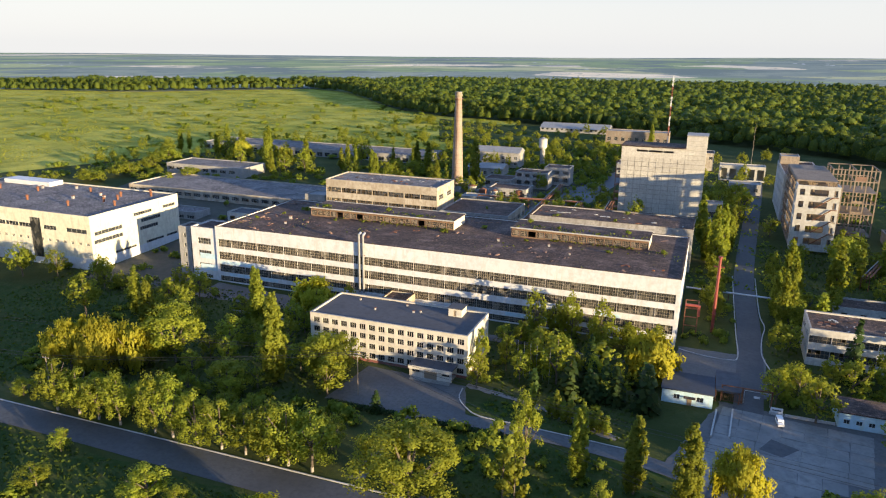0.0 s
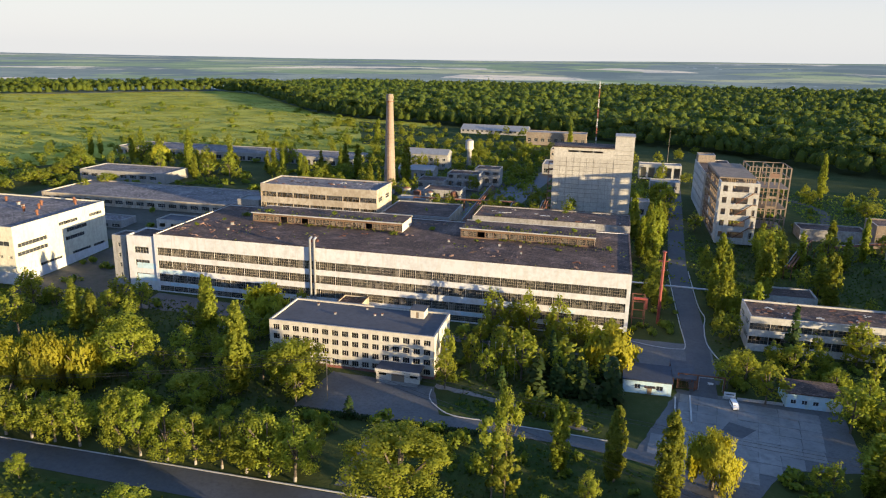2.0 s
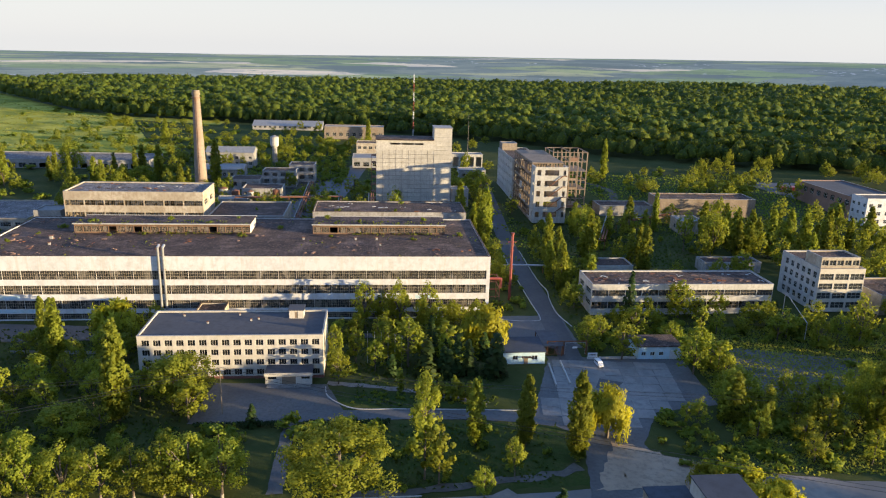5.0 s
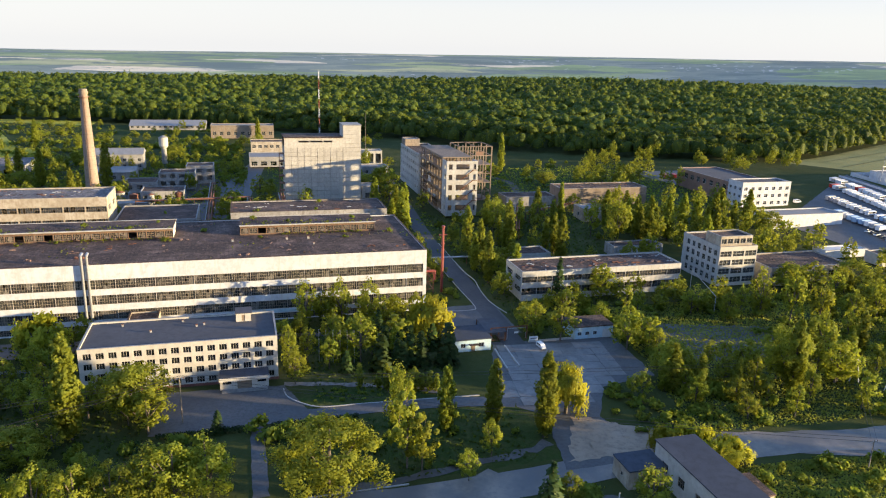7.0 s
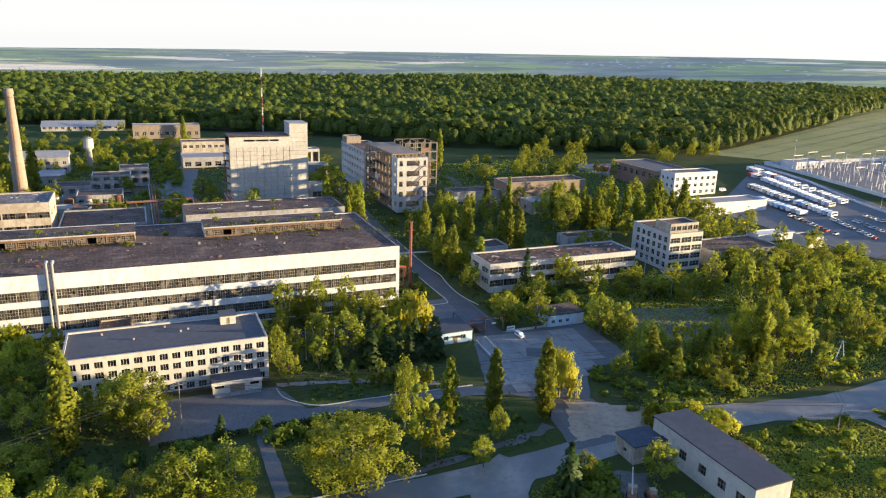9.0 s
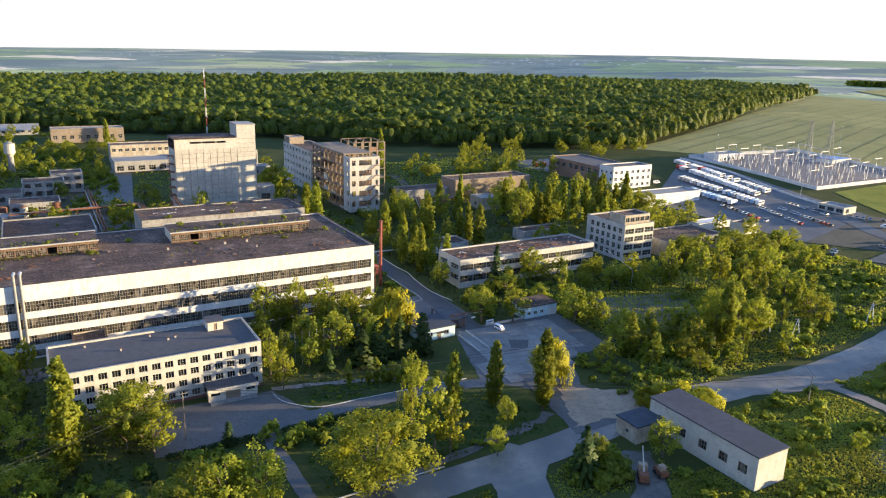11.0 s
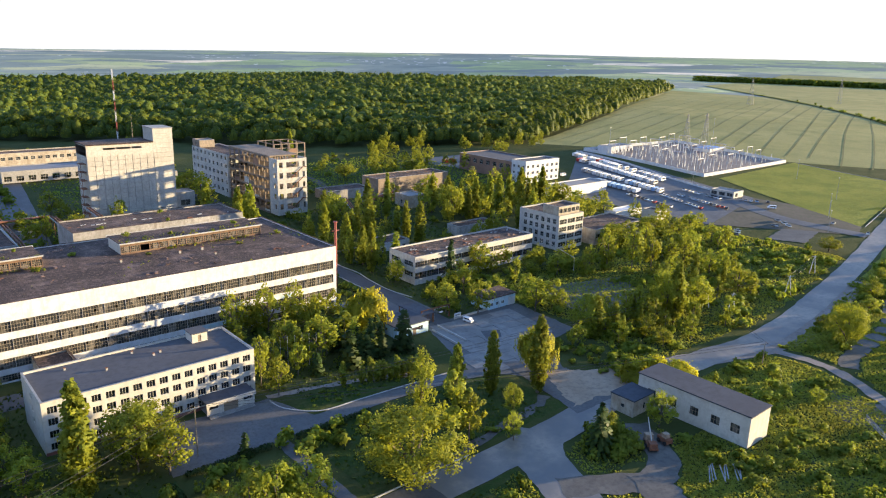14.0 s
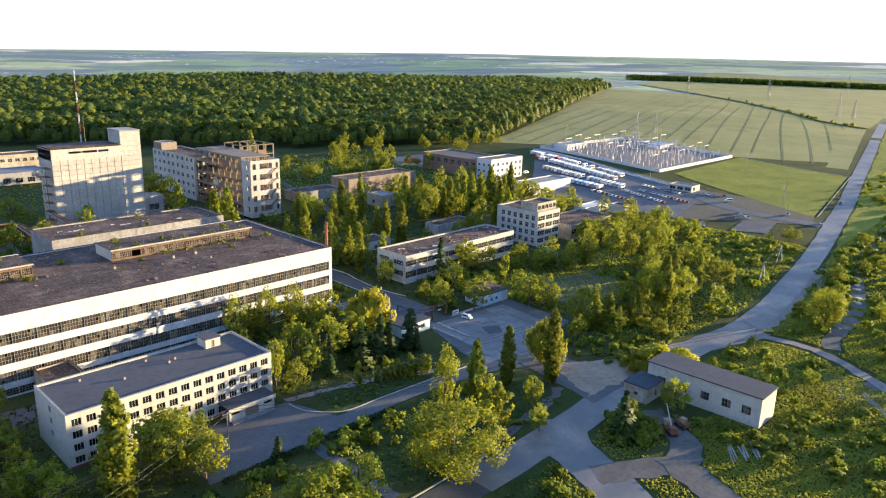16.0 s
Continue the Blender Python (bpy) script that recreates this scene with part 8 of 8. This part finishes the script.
for i in range(7):
    for j in range(5):
        if (i * 5 + j) % 7 != 3:
            portal(356 + i * 13.5 + (j % 2) * 3, 292 + j * 20 - i * 0.6, 10.5, 9.0 + (i + j) % 3 * 1.8, 0.1 + (j % 2) * 1.57)
for i in range(15):
    for j in range(9):
        rr2 = random.Random(i * 17 + j)
        x, y = 350 + i * 7 + rr2.uniform(-2, 2), 285 + j * 10.5 + rr2.uniform(-2.5, 2.5)
        t = thing("switchgear_post", "pale switchgear post with stacked insulators", "switchgear", at=(x, y, gz(x, y) + 0.2), group="switchgear")
        h = rr2.uniform(2.4, 4.5)
        part("stand", MB().box(-0.18, -0.18, -0.3, 0.18, 0.18, h), M_GALV, t)
        part("insulator", MB().rod((0, 0, h), (0, 0, h + 1.9), 0.2, 0.14, 7), M_CONC if (i + j) % 3 else M_PORCELAIN, t)
building("switch_house", "white substation control house", "building", 358, 374, 388, 388, 10, 17, {"S": ([(2, 4, evenly(30, 6, 2))], (2, 1), {})}, M_WHITE, M_SLATE)
building("blue_roof_house", "white hut with a blue metal roof", "building", 436, 330, 460, 344, 9, 15, {}, M_WHITE, M_BLUEROOF, overhang=0.5)


def pylon(x, y, h, label):
    t = thing("lattice_pylon", label, "pylon", at=(x, y, land(x, y)), group="lattice pylons")
    w0 = h * 0.09
    legs, brace = MB(), MB()
    for s, u in ((1, 1), (1, -1), (-1, -1), (-1, 1)):
        part("leg", MB().rod((s * w0, u * w0, -0.5), (s * 0.4, u * 0.4, h), 0.16, 0.09, 5), M_PALEGREY, t)
    n = 9
    for k in range(n):
        a, b = w0 + (0.4 - w0) * k / n, w0 + (0.4 - w0) * (k + 1) / n
        z, z2 = h * k / n, h * (k + 1) / n
        for (s, u), (s2, u2) in (((1, 1), (1, -1)), ((1, -1), (-1, -1)), ((-1, -1), (-1, 1)), ((-1, 1), (1, 1))):
            brace.rod((s * a, u * a, z), (s2 * b, u2 * b, z2), 0.07, n=4).rod((s2 * a, u2 * a, z), (s * b, u * b, z2), 0.07, n=4)
    part("bracing", brace, M_PALEGREY, t)
    for k, f in enumerate((0.7, 0.82, 0.94)):
        part("arm", MB().rod((-h * 0.12, 0, h * f), (h * 0.12, 0, h * f), 0.14, n=4), M_PALEGREY, t)


pylon(459, 349, 30, "grey lattice pylon inside the substation")
pylon(470, 374, 26, "grey lattice pylon beside the substation")
pylon(977, 572, 42, "tall grey lattice pylon in the field")
pylon(931, 331, 34, "tall grey lattice pylon in the field")
pylon(921, 309, 26, "grey lattice pylon beside the field track")
pylon(1566, 499, 44, "far grey lattice pylon")
pylon(1177, 518, 42, "far grey lattice pylon")
for x, y, h in ((345, 190, 14), (392, 236, 14), (300, 176, 12), (290, 172, 10), (478, 352, 24), (352, 372, 22), (255, 158, 12), (310, 270, 11)):
    t = thing("light_pole", "slim grey steel light pole", "pole", at=(x, y, gz(x, y)), group="light poles")
    part("shaft", MB().rod((0, 0, -0.3), (0, 0, h), 0.16, 0.08, 6), M_STEEL, t)
    part("lamp_head", MB().box(-0.7, -0.15, h, 0.5, 0.15, h + 0.18), M_STEEL, t)
kerb(resample([(284, 150.5), (437, 176.5), (459, 266)], 6), "low white kerb round the green field")

# ---- yard wrecks beside the roadside house ----
ex_ = thing("truck_crane", "rusty small truck crane with a raised boom", "crane", at=(2.5, 95.5, -1.0), turn=0.9)
part("chassis", MB().box(-2.6, -1.0, 0.6, 2.6, 1.0, 1.1), M_RUST, ex_)
part("cab", MB().box(1.2, -0.95, 1.103, 2.6, 0.95, 2.6), M_OLDSTEEL, ex_)
part("engine_box", MB().box(-2.2, -0.9, 1.103, -0.4, 0.9, 2.0), M_RUST, ex_)
part("boom", MB().rod((-0.4, 0, 1.8), (2.6, 0.4, 6.6), 0.2, 0.12, 6), M_KERB, ex_, "pale boom")
for sx in (-1.7, 0, 1.7):
    for sy in (-1.0, 1.0):
        part("wheel", MB().rod((sx, sy - 0.16, 0.45), (sx, sy + 0.16, 0.45), 0.48, n=12), M_TYRE, ex_)
dz = thing("old_loader", "rusty brown old loader", "machine", at=(7.0, 94.6, -1.0), turn=1.3)
part("hull", MB().box(-1.7, -0.9, 0.5, 1.7, 0.9, 1.6), M_RUST, dz)
part("cabin", MB().box(-0.9, -0.7, 1.603, 0.5, 0.7, 2.6), M_OLDSTEEL, dz)
for sx in (-1.1, 1.1):
    for sy in (-0.95, 0.95):
        part("wheel", MB().rod((sx, sy - 0.18, 0.5), (sx, sy + 0.18, 0.5), 0.52, n=12), M_TYRE, dz)
for k in range(9):
    t = thing("concrete_post", "long grey concrete post lying in the weeds", "post", at=(3.0 + k * 0.9, 80.5 - k * 0.55 + (k % 3) * 0.5, -1.1), turn=0.55 + 0.05 * (k % 4), group="pile of posts")
    part("beam", MB().box(-3.4, -0.12, 0.02, 3.4, 0.12, 0.28), M_GREYCONC, t)
boom = thing("lattice_boom", "grey lattice crane boom lying in the yard", "crane boom", at=(44, 58, -1.0))
for k in range(6):
    a, b = Vector((-2 + 0.9 * k, -6 + 2.2 * k, 0.6 + 0.9 * k)), Vector((-2 + 0.9 * (k + 1), -6 + 2.2 * (k + 1), 0.6 + 0.9 * (k + 1)))
    m = MB()
    for o in ((0.5, 0, 0), (-0.5, 0, 0), (0, 0, 0.8)):
        m.rod(a + Vector(o), b + Vector(o), 0.09, n=5)
    m.rod(a + Vector((0.5, 0, 0)), b + Vector((-0.5, 0, 0)), 0.05, n=4).rod(a + Vector((-0.5, 0, 0)), b + Vector((0, 0, 0.8)), 0.05, n=4).rod(a + Vector((0, 0, 0.8)), b + Vector((0.5, 0, 0)), 0.05, n=4)
    part("lattice_section", m, M_PALEGREY, boom)
part("foot", MB().box(-3.0, -7.2, -0.1, -1.0, -5.6, 0.8), M_RUST, boom)
drape("side_lane", ribbon(curve([(84, 108), (86, 95), (84, 84), (72, 66), (55, 45), (40, 20)], 6), 3.6, 2), M_DIRT, 0.12, "dusty lane through the weeds", "lane")
drape("puddled_track", ribbon(SCRUB_TRACK, 5.5, 2), M_YARD, 0.12, "pale rutted track through the scrub", "lane")
for k, (x, y) in enumerate(((172, 99.5), (167, 98), (161, 96), (150, 93), (144, 91.2))):
    t = solid("rubble_slab", MB().prism([(x - 1.2, y - 0.8), (x + 1.0, y - 1.0), (x + 1.3, y + 0.7), (x - 0.8, y + 1.0)], gz(x, y) - 0.1, gz(x, y) + 0.5), M_KERB, "broken white concrete slab on the ground", "rubble", group="rubble")
drape("bare_ground", patch((54, 62), (72, 62), (70, 82), (56, 76), 6, 6), M_YARD, 0.1, "bare stony ground among the weeds", "yard", ragged=2.6)
# far tree belt beyond the fields
cs, os_, ss = [], [], []
for k in range(900):
    f = rng.random()
    x, y = 1902 + f * 279 + rng.normal() * 14, 1202 - f * 650 + rng.normal() * 14
    if abs(f - 0.37) < 0.008:
        continue
    d = unit(14, rng)
    cs.append(np.array([x, y, land(x, y) + 7]) + d * np.array([7, 7, 9]))
    os_.append(d + 0.4 * rng.normal(size=(14, 3)))
    ss.append(rng.uniform(4, 7, 14))
tagged(new("far_tree_belt", leaf_mesh("far_tree_belt", M_FOREST, np.concatenate(cs), np.concatenate(os_), np.concatenate(ss))), "dark tree belt beyond the crop fields", "trees", kind="stuff")
